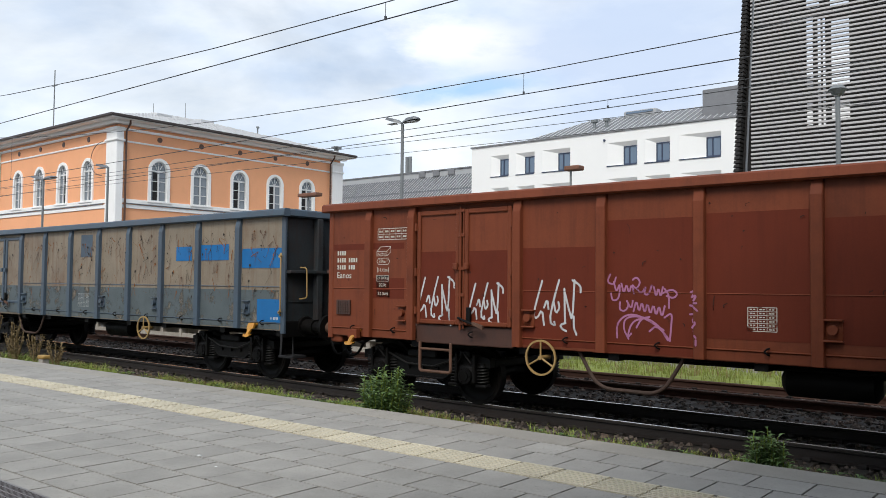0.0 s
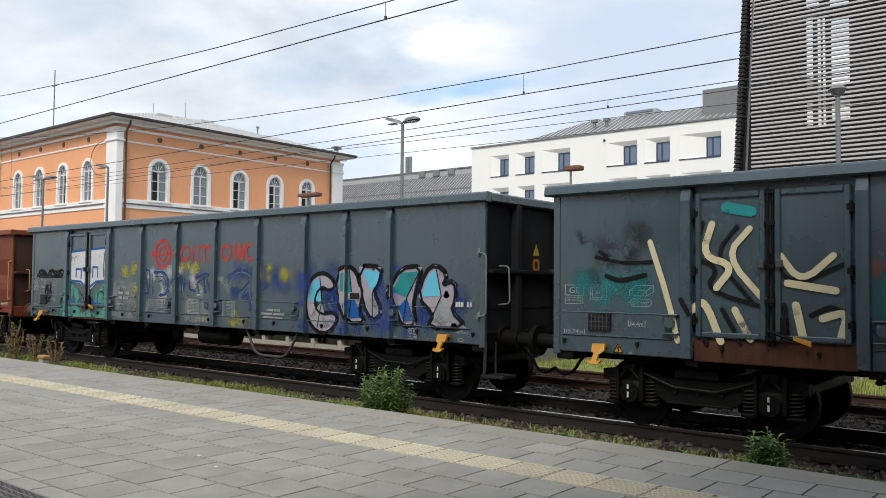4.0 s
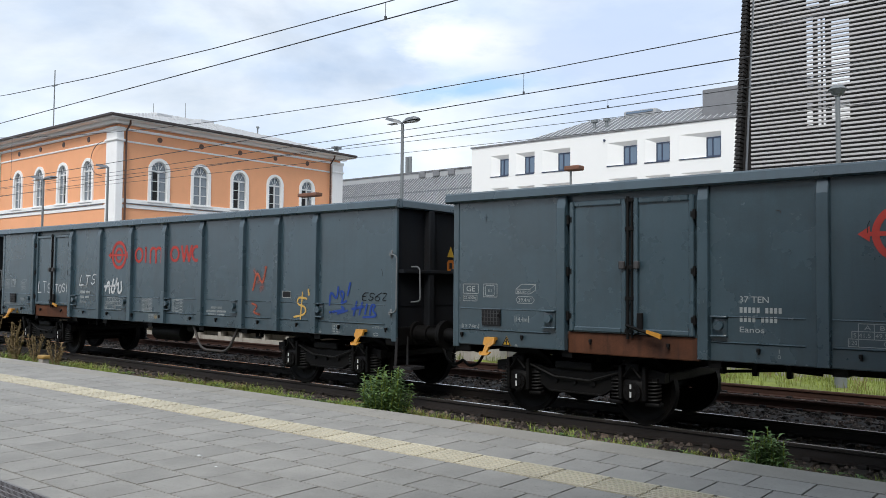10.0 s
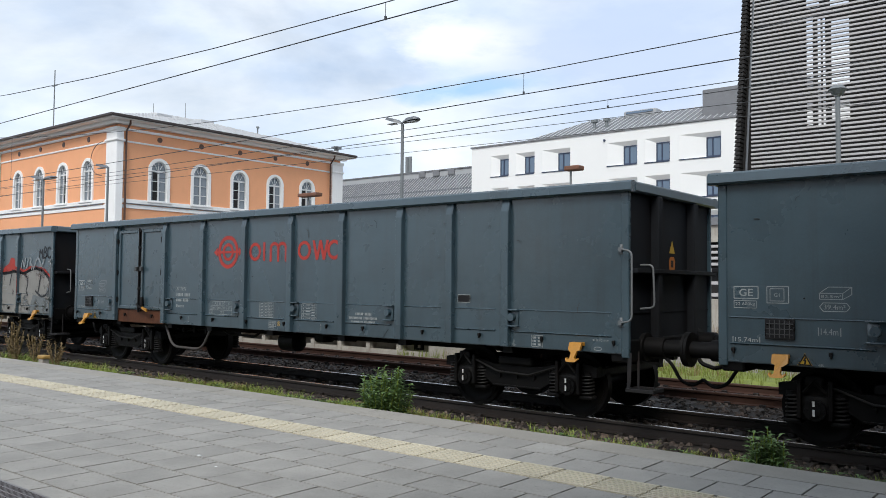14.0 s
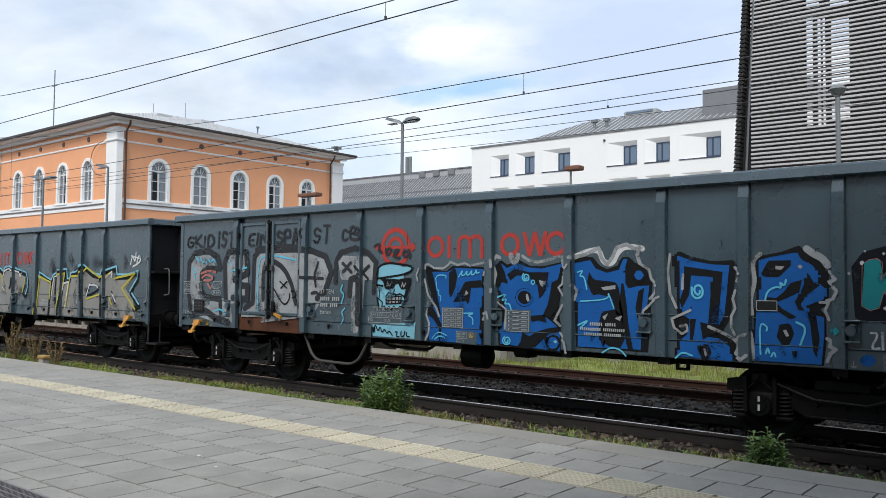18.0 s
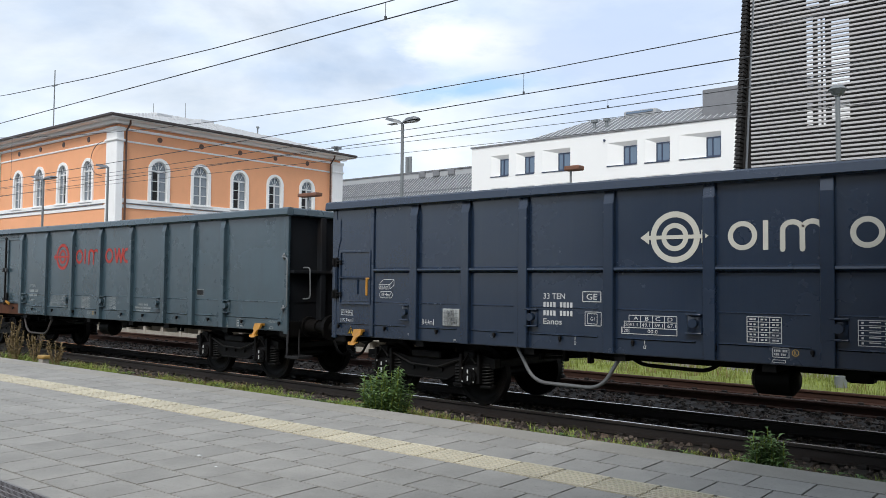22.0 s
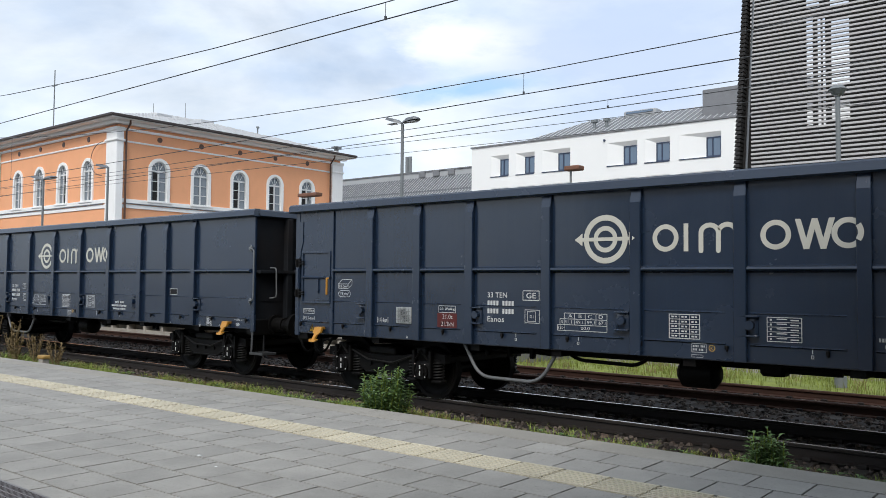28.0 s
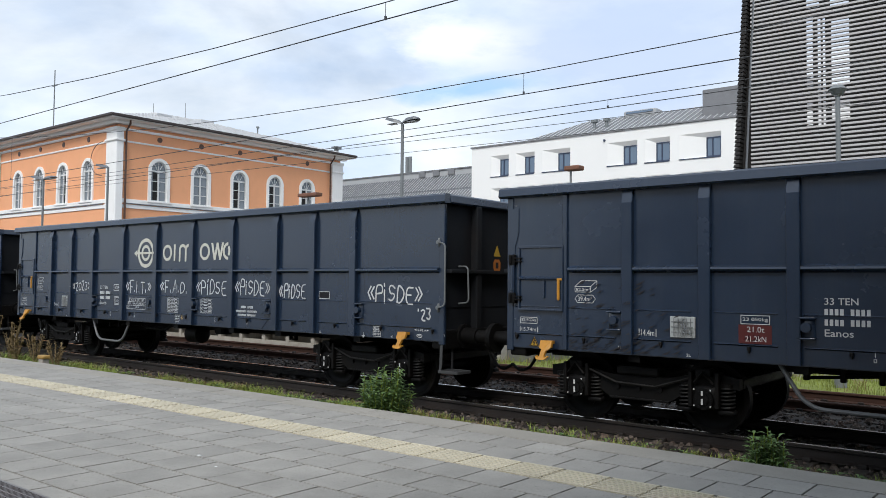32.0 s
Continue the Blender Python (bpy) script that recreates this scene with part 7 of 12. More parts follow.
    stroke(w, P, G_BLACK, 0.055, 3, [[(-5.18, 2.64), (-5.30, 2.21), (-4.97, 2.09), (-5.17, 1.82), (-4.35, 1.60)], [(-4.76, 2.58), (-5.05, 2.23), (-4.56, 1.65)], [(-5.43, 1.70), (-5.13, 1.18)], [(-4.94, 1.59), (-4.73, 1.21)], [(-4.38, 2.23), (-4.15, 1.86), (-3.56, 2.14)], [(-4.23, 1.66), (-4.19, 1.29)], [(-3.94, 1.55), (-3.67, 1.69), (-3.48, 1.33)], [(-6.63, 2.24), (-6.23, 2.15), (-5.82, 2.17)], [(-6.48, 1.99), (-6.28, 1.92), (-5.93, 2.00)], [(-6.57, 2.31), (-6.47, 2.24)], [(-2.86, 1.73), (-2.61, 1.95), (-2.26, 2.13)]], "black sprayed line")
    stroke(w, P, G_TEAL, 0.12, 2, [[(-2.70, 1.78), (-2.51, 1.95), (-2.20, 2.00)], [(-2.67, 2.08), (-2.21, 2.16)], [(-4.89, 2.81), (-4.59, 2.75)], [(-2.65, 1.67), (-2.20, 1.87)]], "teal sprayed stroke")
    hand(w, P, "ARF.", 6.30, 6.75, 1.56, 1.76, G_BLACK, 0.026, 8, "black letters", 0.05, 2)
    hand_wheel(w, -2.77, G_ORANGE, "red hand brake wheel")


def tag_four():
    w, P = WAGONS[4], POSTS_A
    relabel(4, "grey open wagon with pale sprayed writing")
    hand(w, P, "((ÜT", -5.11, -4.46, 1.38, 1.72, G_WHITE, 0.034, 2, "white sprayed writing", 0.02, 3)
    hand(w, P, "RPÄP))", -4.04, -3.34, 1.38, 1.69, G_WHITE, 0.034, 2, "white sprayed writing", 0.02, 4)
    stroke(w, P, G_CHALK, 0.06, 2, [[(5.65, 1.29), (5.79, 1.64), (5.92, 1.33), (6.10, 1.67)], [(6.16, 1.46), (6.26, 1.53), (6.22, 1.62), (6.16, 1.50), (6.24, 1.34), (6.28, 1.27), (6.20, 1.28), (6.25, 1.41)], [(6.39, 1.27), (6.42, 1.65), (6.47, 1.56), (6.40, 1.44)], [(6.54, 1.55), (6.67, 1.57), (6.65, 1.31), (6.53, 1.28), (6.51, 1.56)], [(7.06, 1.44), (6.69, 1.28), (6.98, 1.60)]], "white scrawled tag")
    for x0, x1 in ((-1.95, -1.50), (-1.44, -0.98), (-0.62, -0.15), (-0.08, 0.40), (0.75, 1.30), (2.12, 2.5), (2.55, 2.98), (3.44, 3.75), (3.8, 4.15), (4.7, 5.2)):
        soft_line(w, P, [((x0 + 0.06, 1.58), (x0 + 0.10, 2.12)), ((x1 - 0.08, 1.58), (x1 - 0.05, 2.10)), ((x0 + 0.20, 1.75), (x1 - 0.20, 2.0))], 0.055, G_WHITE, "pale sprayed bars", 1, 0.42)


def tag_five():
    w, P = WAGONS[5], POSTS_A
    relabel(5, "grey open wagon with lilac and cream graffiti letters")
    hand(w, P, "TOSEGOZ", -7.13, -5.52, 1.89, 2.21, G_WHITE, 0.05, 2, "white sprayed writing", 0.05, 5)
    stroke(w, P, G_WHITE, 0.04, 2, [[(-6.56, 1.87), (-6.44, 1.90), (-6.23, 1.87)]])
    stroke(w, P, G_CHALK, 0.05, 2, [[(-4.73, 2.10), (-4.63, 2.17), (-4.38, 2.20), (-4.13, 2.17), (-4.02, 2.09), (-4.18, 2.02), (-4.53, 2.03), (-4.72, 2.09)]], "white sprayed ring")
    stroke(w, P, G_BLACK, 0.13, 3, [[(-5.18, 1.78), (-4.76, 1.98), (-4.70, 1.92), (-4.88, 1.69), (-4.97, 1.49), (-4.68, 1.53), (-4.65, 1.41), (-5.18, 1.29), (-5.07, 1.51), (-4.99, 1.68), (-5.13, 1.66), (-5.18, 1.78)], [(-4.63, 1.93), (-4.53, 1.99), (-4.45, 1.94), (-4.48, 1.82), (-4.53, 1.48), (-4.65, 1.41), (-4.61, 1.78), (-4.63, 1.93)], [(-4.33, 1.90), (-3.96, 1.95), (-3.95, 1.86), (-4.13, 1.81), (-4.13, 1.70), (-3.97, 1.70), (-4.00, 1.59), (-4.16, 1.57), (-4.17, 1.47), (-3.97, 1.46), (-3.95, 1.34), (-4.33, 1.35), (-4.33, 1.90)]], "black graffiti outline", soft=False)
    stroke(w, P, G_BLACK, 0.13, 3, [[(-3.90, 1.95), (-3.65, 1.93), (-3.49, 1.75), (-3.51, 1.52), (-3.71, 1.35), (-3.95, 1.32), (-3.89, 1.65), (-3.90, 1.95)]], "black graffiti outline", soft=False)
    coat(w, P, G_CREAM, 5, [(-5.18, 1.78), (-4.76, 1.98), (-4.70, 1.92), (-4.88, 1.69), (-4.97, 1.49), (-4.68, 1.53), (-4.65, 1.41), (-5.18, 1.29), (-5.07, 1.51), (-4.99, 1.68), (-5.13, 1.66)], "cream graffiti letter")
    coat(w, P, G_CREAM, 5, [(-4.63, 1.93), (-4.53, 1.99), (-4.45, 1.94), (-4.48, 1.82), (-4.53, 1.48), (-4.65, 1.41), (-4.61, 1.78)], "cream graffiti letter")
    coat(w, P, G_CREAM, 5, [(-4.33, 1.90), (-3.96, 1.95), (-3.95, 1.86), (-4.13, 1.81), (-4.13, 1.70), (-3.97, 1.70), (-4.00, 1.59), (-4.16, 1.57), (-4.17, 1.47), (-3.97, 1.46), (-3.95, 1.34), (-4.33, 1.35)], "cream graffiti letter")
    coat(w, P, G_CREAM, 5, [(-3.90, 1.95), (-3.65, 1.93), (-3.49, 1.75), (-3.51, 1.52), (-3.71, 1.35), (-3.95, 1.32), (-3.89, 1.65)], "cream graffiti letter")
    coat(w, P, G_BLACK, 6, [(-3.79, 1.78), (-3.67, 1.77), (-3.65, 1.66), (-3.74, 1.49), (-3.81, 1.51)])
    hand(w, P, "NAZO", -0.14, 0.56, 1.79, 2.10, G_BLACK, 0.03, 2, "black scrawled tag", 0.05, 6)
    hand(w, P, "4uEr", -0.11, 0.49, 1.66, 1.88, G_FADED, 0.028, 3, "faded white tag", 0.1, 7)
    hand(w, P, "108ERZ.", 1.01, 1.86, 1.51, 1.68, G_SKY, 0.024, 2, "pale blue writing", 0.05, 8)
    hand(w, P, "24ER", 2.32, 3.21, 1.75, 2.19, G_BLACK, 0.055, 2, "black scrawled tag", -0.05, 9)
    hand(w, P, "BnOR", 2.40, 3.15, 1.34, 1.69, G_CHALK, 0.032, 3, "white scrawled tag", 0.0, 10)
    stroke(w, P, G_BLACK, 0.05, 2, [[(2.54, 1.62), (2.62, 1.76), (2.73, 1.62), (2.83, 1.77), (2.91, 1.54), (2.98, 1.53)]])
    hand(w, P, "KARTE", -1.86, -1.30, 1.54, 1.68, G_SKY, 0.018, 1, "pale blue writing", 0.1, 7)
    coat(w, P, G_MINT, 1, [(3.46, 2.14), (3.60, 2.14), (3.65, 1.00), (3.41, 1.08)], "green sprayed ground")
    coat(w, P, G_MINT, 1, [(4.31, 1.98), (4.49, 2.06), (4.53, 1.44), (4.31, 1.36)], "green sprayed ground")
    coat(w, P, G_MINT, 1, [(4.81, 1.98), (5.05, 2.13), (5.34, 2.13), (5.34, 1.91), (4.97, 1.64), (4.84, 1.75)], "green sprayed ground")
    coat(w, P, G_MINT, 1, [(5.38, 1.91), (5.77, 2.05), (5.88, 2.16), (6.22, 2.16), (6.14, 1.49), (5.77, 1.48)], "green sprayed ground")
    coat(w, P, G_MINT, 1, [(6.64, 1.98), (6.85, 1.92), (6.84, 1.61), (6.61, 1.64)], "green sprayed ground")
    coat(w, P, G_MINT, 1, [(5.77, 1.34), (6.14, 1.42), (6.14, 1.04), (5.69, 1.01)], "green sprayed ground")
    coat(w, P, G_LILAC, 2, [(3.60, 1.09), (3.55, 1.29), (3.58, 1.57), (3.52, 1.90), (3.65, 2.06), (3.98, 2.12), (4.26, 2.08), (4.35, 1.94), (4.33, 1.67), (4.40, 1.55), (4.31, 1.36), (4.28, 1.10), (3.94, 1.02)], "lilac graffiti letter", True)
    coat(w, P, G_LILAC, 2, [(4.40, 1.90), (4.53, 1.99), (4.71, 2.01), (4.84, 1.93), (4.86, 1.71), (4.73, 1.64), (4.40, 1.59)], "lilac graffiti letter", True)
    coat(w, P, G_LILAC, 2, [(4.43, 1.51), (4.60, 1.55), (4.88, 1.59), (5.07, 1.61), (5.20, 1.46), (5.31, 1.52), (5.36, 1.03), (4.88, 1.00), (4.43, 1.04)], "lilac graffiti letter", True)
    coat(w, P, G_LILAC, 2, [(5.05, 1.68), (5.19, 1.89), (5.35, 1.96), (5.55, 1.98), (5.73, 1.84), (5.79, 1.62), (5.77, 1.34), (5.69, 1.12), (5.47, 1.03), (5.38, 1.18), (5.34, 1.47)], "lilac graffiti letter", True)
    coat(w, P, G_LILAC, 2, [(5.82, 1.98), (5.94, 2.08), (6.16, 2.11), (6.43, 2.04), (6.68, 1.91), (6.71, 1.75), (6.59, 1.64), (6.78, 1.61), (7.00, 1.55), (6.97, 1.25), (6.91, 1.13), (5.88, 1.12), (5.82, 1.48), (5.86, 1.70)], "lilac graffiti letter", True)
    coat(w, P, G_ROSE, 3, [(5.07, 1.68), (5.20, 1.88), (5.34, 1.93), (5.36, 1.55), (5.21, 1.63)], "rose graffiti field")
    coat(w, P, G_ROSE, 3, [(3.60, 1.53), (3.99, 1.58), (4.17, 1.51), (4.08, 1.41), (3.65, 1.35)], "rose graffiti field")
    stroke(w, P, G_BLACK, 0.055, 4, [[(3.60, 1.09), (3.55, 1.29), (3.58, 1.57), (3.52, 1.90), (3.65, 2.06), (3.98, 2.12), (4.26, 2.08), (4.35, 1.94), (4.33, 1.67), (4.40, 1.55), (4.31, 1.36), (4.28, 1.10), (3.94, 1.02), (3.60, 1.09)], [(4.40, 1.90), (4.53, 1.99), (4.71, 2.01), (4.84, 1.93), (4.86, 1.71), (4.73, 1.64), (4.40, 1.59), (4.40, 1.90)], [(4.43, 1.51), (4.60, 1.55), (4.88, 1.59), (5.07, 1.61), (5.20, 1.46), (5.31, 1.52), (5.36, 1.03), (4.88, 1.00), (4.43, 1.04), (4.43, 1.51)]], "black graffiti outline")
    stroke(w, P, G_BLACK, 0.055, 4, [[(5.05, 1.68), (5.19, 1.89), (5.35, 1.96), (5.55, 1.98), (5.73, 1.84), (5.79, 1.62), (5.77, 1.34), (5.69, 1.12), (5.47, 1.03), (5.38, 1.18), (5.34, 1.47), (5.05, 1.68)], [(5.82, 1.98), (5.94, 2.08), (6.16, 2.11), (6.43, 2.04), (6.68, 1.91), (6.71, 1.75), (6.59, 1.64), (6.78, 1.61), (7.00, 1.55), (6.97, 1.25), (6.91, 1.13), (5.88, 1.12), (5.82, 1.48), (5.86, 1.70), (5.82, 1.98)]], "black graffiti outline")
    coat(w, P, G_BLACK, 4, [(3.81, 1.82), (3.91, 1.84), (4.10, 1.78), (4.10, 1.68), (3.81, 1.70)])
    coat(w, P, G_BLACK, 4, [(3.82, 1.43), (3.91, 1.46), (4.03, 1.38), (3.97, 1.30), (3.80, 1.32)])
    coat(w, P, G_BLACK, 4, [(6.01, 1.85), (6.11, 1.88), (6.25, 1.83), (6.29, 1.77), (6.01, 1.71)])
    coat(w, P, G_BLACK, 4, [(6.30, 1.50), (6.40, 1.53), (6.43, 1.36), (6.36, 1.29), (6.30, 1.36)])
    coat(w, P, G_BLACK, 4, [(5.31, 1.58), (5.46, 1.62), (5.61, 1.51), (5.58, 1.33), (5.42, 1.25)])
    coat(w, P, G_BLACK, 4, [(6.03, 1.38), (6.07, 1.42), (6.05, 1.22), (5.88, 1.20)])
    coat(w, P, G_BLACK, 4, [(4.62, 1.21), (4.69, 1.26), (4.69, 1.10), (4.46, 1.08), (4.49, 1.21)])
    coat(w, P, G_BLACK, 4, [(4.69, 1.05), (4.78, 1.22), (4.86, 1.15), (4.90, 1.24), (4.95, 1.12)])
    coat(w, P, G_MINT, 5, [(3.87, 1.76), (4.00, 1.74), (3.98, 1.71), (3.87, 1.72)])
    coat(w, P, G_MINT, 5, [(3.84, 1.37), (3.95, 1.38), (3.93, 1.33), (3.84, 1.34)])
    coat(w, P, G_MINT, 5, [(5.44, 1.43), (5.52, 1.46), (5.54, 1.36), (5.46, 1.34)])
    coat(w, P, G_MINT, 5, [(6.06, 1.78), (6.18, 1.81), (6.18, 1.77), (6.07, 1.74)])
    coat(w, P, G_WHITE, 5, [(3.65, 1.96), (3.74, 2.00), (3.81, 1.96), (3.74, 1.90), (3.66, 1.90)])
    coat(w, P, G_WHITE, 5, [(4.57, 1.93), (4.66, 1.96), (4.67, 1.91), (4.59, 1.89)])
    coat(w, P, G_WHITE, 5, [(5.17, 1.76), (5.21, 1.85), (5.26, 1.76), (5.21, 1.71)])
    coat(w, P, G_WHITE, 5, [(5.98, 2.00), (6.04, 2.03), (6.06, 1.97), (6.00, 1.94)])
    stroke(w, P, G_VIOLET, 0.05, 5, [[(3.50, 1.84), (3.64, 1.73)], [(4.59, 1.66), (4.84, 1.48)], [(5.01, 1.37), (5.13, 1.52)], [(6.74, 1.50), (7.08, 1.73)], [(6.18, 1.27), (6.43, 1.40), (6.50, 1.24)], [(4.53, 1.44), (4.46, 1.32)]], "violet sprayed dash")
    stroke(w, P, G_CHALK, 0.03, 5, [[(6.57, 1.64), (6.84, 1.82)], [(6.84, 1.26), (6.96, 1.29)], [(3.74, 2.19), (3.87, 2.09)]])
    coat(w, P, G_CHALK, 2, [(4.83, 2.21), (4.88, 2.28), (5.01, 2.31), (5.13, 2.28), (5.17, 2.20), (5.12, 2.11), (4.98, 2.08), (4.86, 2.12)], "pale sprayed ring")
    coat(w, P, G_MINT, 4, [(4.91, 2.19), (5.02, 2.24), (5.10, 2.20), (5.05, 2.14), (4.93, 2.15)])
    mist(w, P, 4.8, 7.0, 1.2, 2.0, G_ROSE, 5, 92, 0.10, "rose overspray", 3)
    hand_wheel(w, -2.87, G_ORANGE, "red hand brake wheel")
    for ob in w.children:
        if ob.name.startswith("towing_hook") and ob.data.vertices[0].co.x > 0:
            ob.data = ob.data.copy()
            ob.data.materials[0] = G_LILAC
            tagged(ob, "towing hook sprayed over in lilac")


def tag_six():
    w, P = WAGONS[6], POSTS_A
    relabel(6, "grey open wagon with white, orange and blue tags")
    hand(w, P, "LTS", -5.15, -4.47, 1.54, 1.84, G_WHITE, 0.026, 2, "white sprayed letters", 0.05, 11)
    hand(w, P, "TOSE", -4.22, -3.51, 1.55, 1.79, G_WHITE, 0.026, 2, "white sprayed letters", 0.05, 12)
    hand(w, P, "LTS", -3.01, -2.21, 1.75, 2.02, G_WHITE, 0.026, 2, "white sprayed letters", 0.12, 13)
    stroke(w, P, G_WHITE, 0.055, 2, [[(-1.79, 1.64), (-1.64, 1.91), (-1.60, 1.59)], [(-1.83, 1.73), (-1.36, 1.76)], [(-1.44, 1.89), (-1.55, 1.64), (-1.43, 1.57), (-1.36, 1.72), (-1.29, 1.91)], [(-1.29, 1.76), (-1.20, 1.84), (-1.25, 1.57), (-1.07, 1.63), (-1.11, 1.84)]], "white scrawled tag")
    stroke(w, P, G_OCHRE, 0.035, 2, [[(5.14, 1.58), (4.91, 1.61), (4.89, 1.47), (5.12, 1.44), (5.11, 1.30), (4.81, 1.25)], [(5.03, 1.69), (4.98, 1.22)], [(5.18, 1.74), (5.20, 1.65)]], "ochre scrawled tag")
    stroke(w, P, G_NAVY, 0.042, 2, [[(5.73, 1.49), (5.75, 1.74), (5.91, 1.56), (5.94, 1.79)], [(6.02, 1.63), (5.97, 1.73), (6.10, 1.71), (6.04, 1.56), (6.01, 1.51), (6.14, 1.56)], [(6.23, 1.86), (6.17, 1.66)], [(5.74, 1.36), (6.12, 1.41), (6.03, 1.46)], [(5.93, 1.34), (6.17, 1.40)]], "blue scrawled tag")
    stroke(w, P, G_NAVY, 0.042, 2, [[(6.32, 1.33), (6.39, 1.55)], [(6.45, 1.34), (6.52, 1.54)], [(6.29, 1.43), (6.54, 1.47)], [(6.59, 1.36), (6.63, 1.51)], [(6.70, 1.35), (6.73, 1.52), (6.84, 1.50), (6.74, 1.43), (6.89, 1.32), (6.55, 1.30)]], "blue scrawled tag")
    hand(w, P, "ES6Z", 6.50, 7.10, 1.57, 1.71, G_BLACK, 0.014, 2, "thin black writing", 0.15, 14)
    mist(w, P, 3.6, 4.0, 1.72, 2.15, G_ORANGE, 5, 13, 0.07, "faded orange spray")
    stroke(w, P, G_ORANGE, 0.045, 2, [[(3.62, 1.72), (3.74, 2.1), (3.90, 1.78), (4.0, 2.15)], [(3.6, 1.46), (3.78, 1.42), (3.62, 1.3), (3.84, 1.26)]], "faded orange tag")


def tag_seven():
    w, P = WAGONS[7], POSTS_A
    relabel(7, "grey open wagon with pale silver graffiti edged in red")
    stroke(w, P, G_ORANGE, 0.022, 2, [[(2.44, 2.00), (2.57, 2.07), (2.69, 2.02)], [(2.42, 1.73), (2.55, 1.92), (2.50, 1.69), (2.69, 1.90)], [(2.61, 1.61), (2.69, 1.86), (2.74, 1.63)], [(2.50, 1.82), (2.89, 1.88)]], "faded red tag")
    coat(w, P, G_BONE, 1, [(3.50, 2.03), (4.19, 1.75), (4.20, 1.45), (4.03, 1.05), (3.53, 1.15)], "pale silver graffiti letter")
    coat(w, P, G_BONE, 1, [(4.57, 2.02), (5.22, 1.73), (5.21, 1.40), (4.99, 1.01), (4.57, 1.03)], "pale silver graffiti letter")
    coat(w, P, G_BONE, 1, [(5.66, 1.95), (6.89, 1.66), (6.87, 1.19), (6.40, 1.16), (6.18, 1.19), (6.02, 1.12), (5.67, 1.12), (5.53, 1.41)], "pale silver graffiti letter")
    coat(w, P, G_PALE, 3, [(3.71, 1.63), (3.83, 1.53), (3.69, 1.39)])
    coat(w, P, G_PALE, 3, [(4.70, 1.74), (4.82, 1.65), (4.70, 1.54)])
    coat(w, P, G_PALE, 3, [(4.70, 1.49), (4.88, 1.47), (4.73, 1.28)])
    coat(w, P, G_PALE, 3, [(5.98, 1.50), (6.25, 1.47), (6.66, 1.32), (6.25, 1.36)])
    coat(w, P, G_PALE, 3, [(5.71, 1.12), (5.94, 1.32), (6.16, 1.15)])
    stroke(w, P, G_PALE, 0.05, 3, [[(4.02, 1.71), (3.93, 1.36), (4.03, 1.09)], [(4.94, 1.84), (5.08, 1.51), (4.95, 1.06)], [(6.44, 1.75), (6.77, 1.62), (6.78, 1.22)], [(5.78, 1.88), (5.70, 1.49)]])
    stroke(w, P, G_RED, 0.055, 4, [[(3.41, 2.15), (3.54, 2.10), (4.19, 1.78)], [(3.48, 2.07), (3.49, 1.14)], [(4.55, 2.09), (5.22, 1.79)], [(5.51, 1.83), (5.69, 1.92), (5.75, 2.04), (6.02, 2.03), (6.94, 1.67), (6.92, 1.20)], [(5.52, 1.81), (5.51, 1.41)], [(6.10, 1.16), (6.33, 1.27), (6.48, 1.16)]], "red graffiti outline", soft=False)


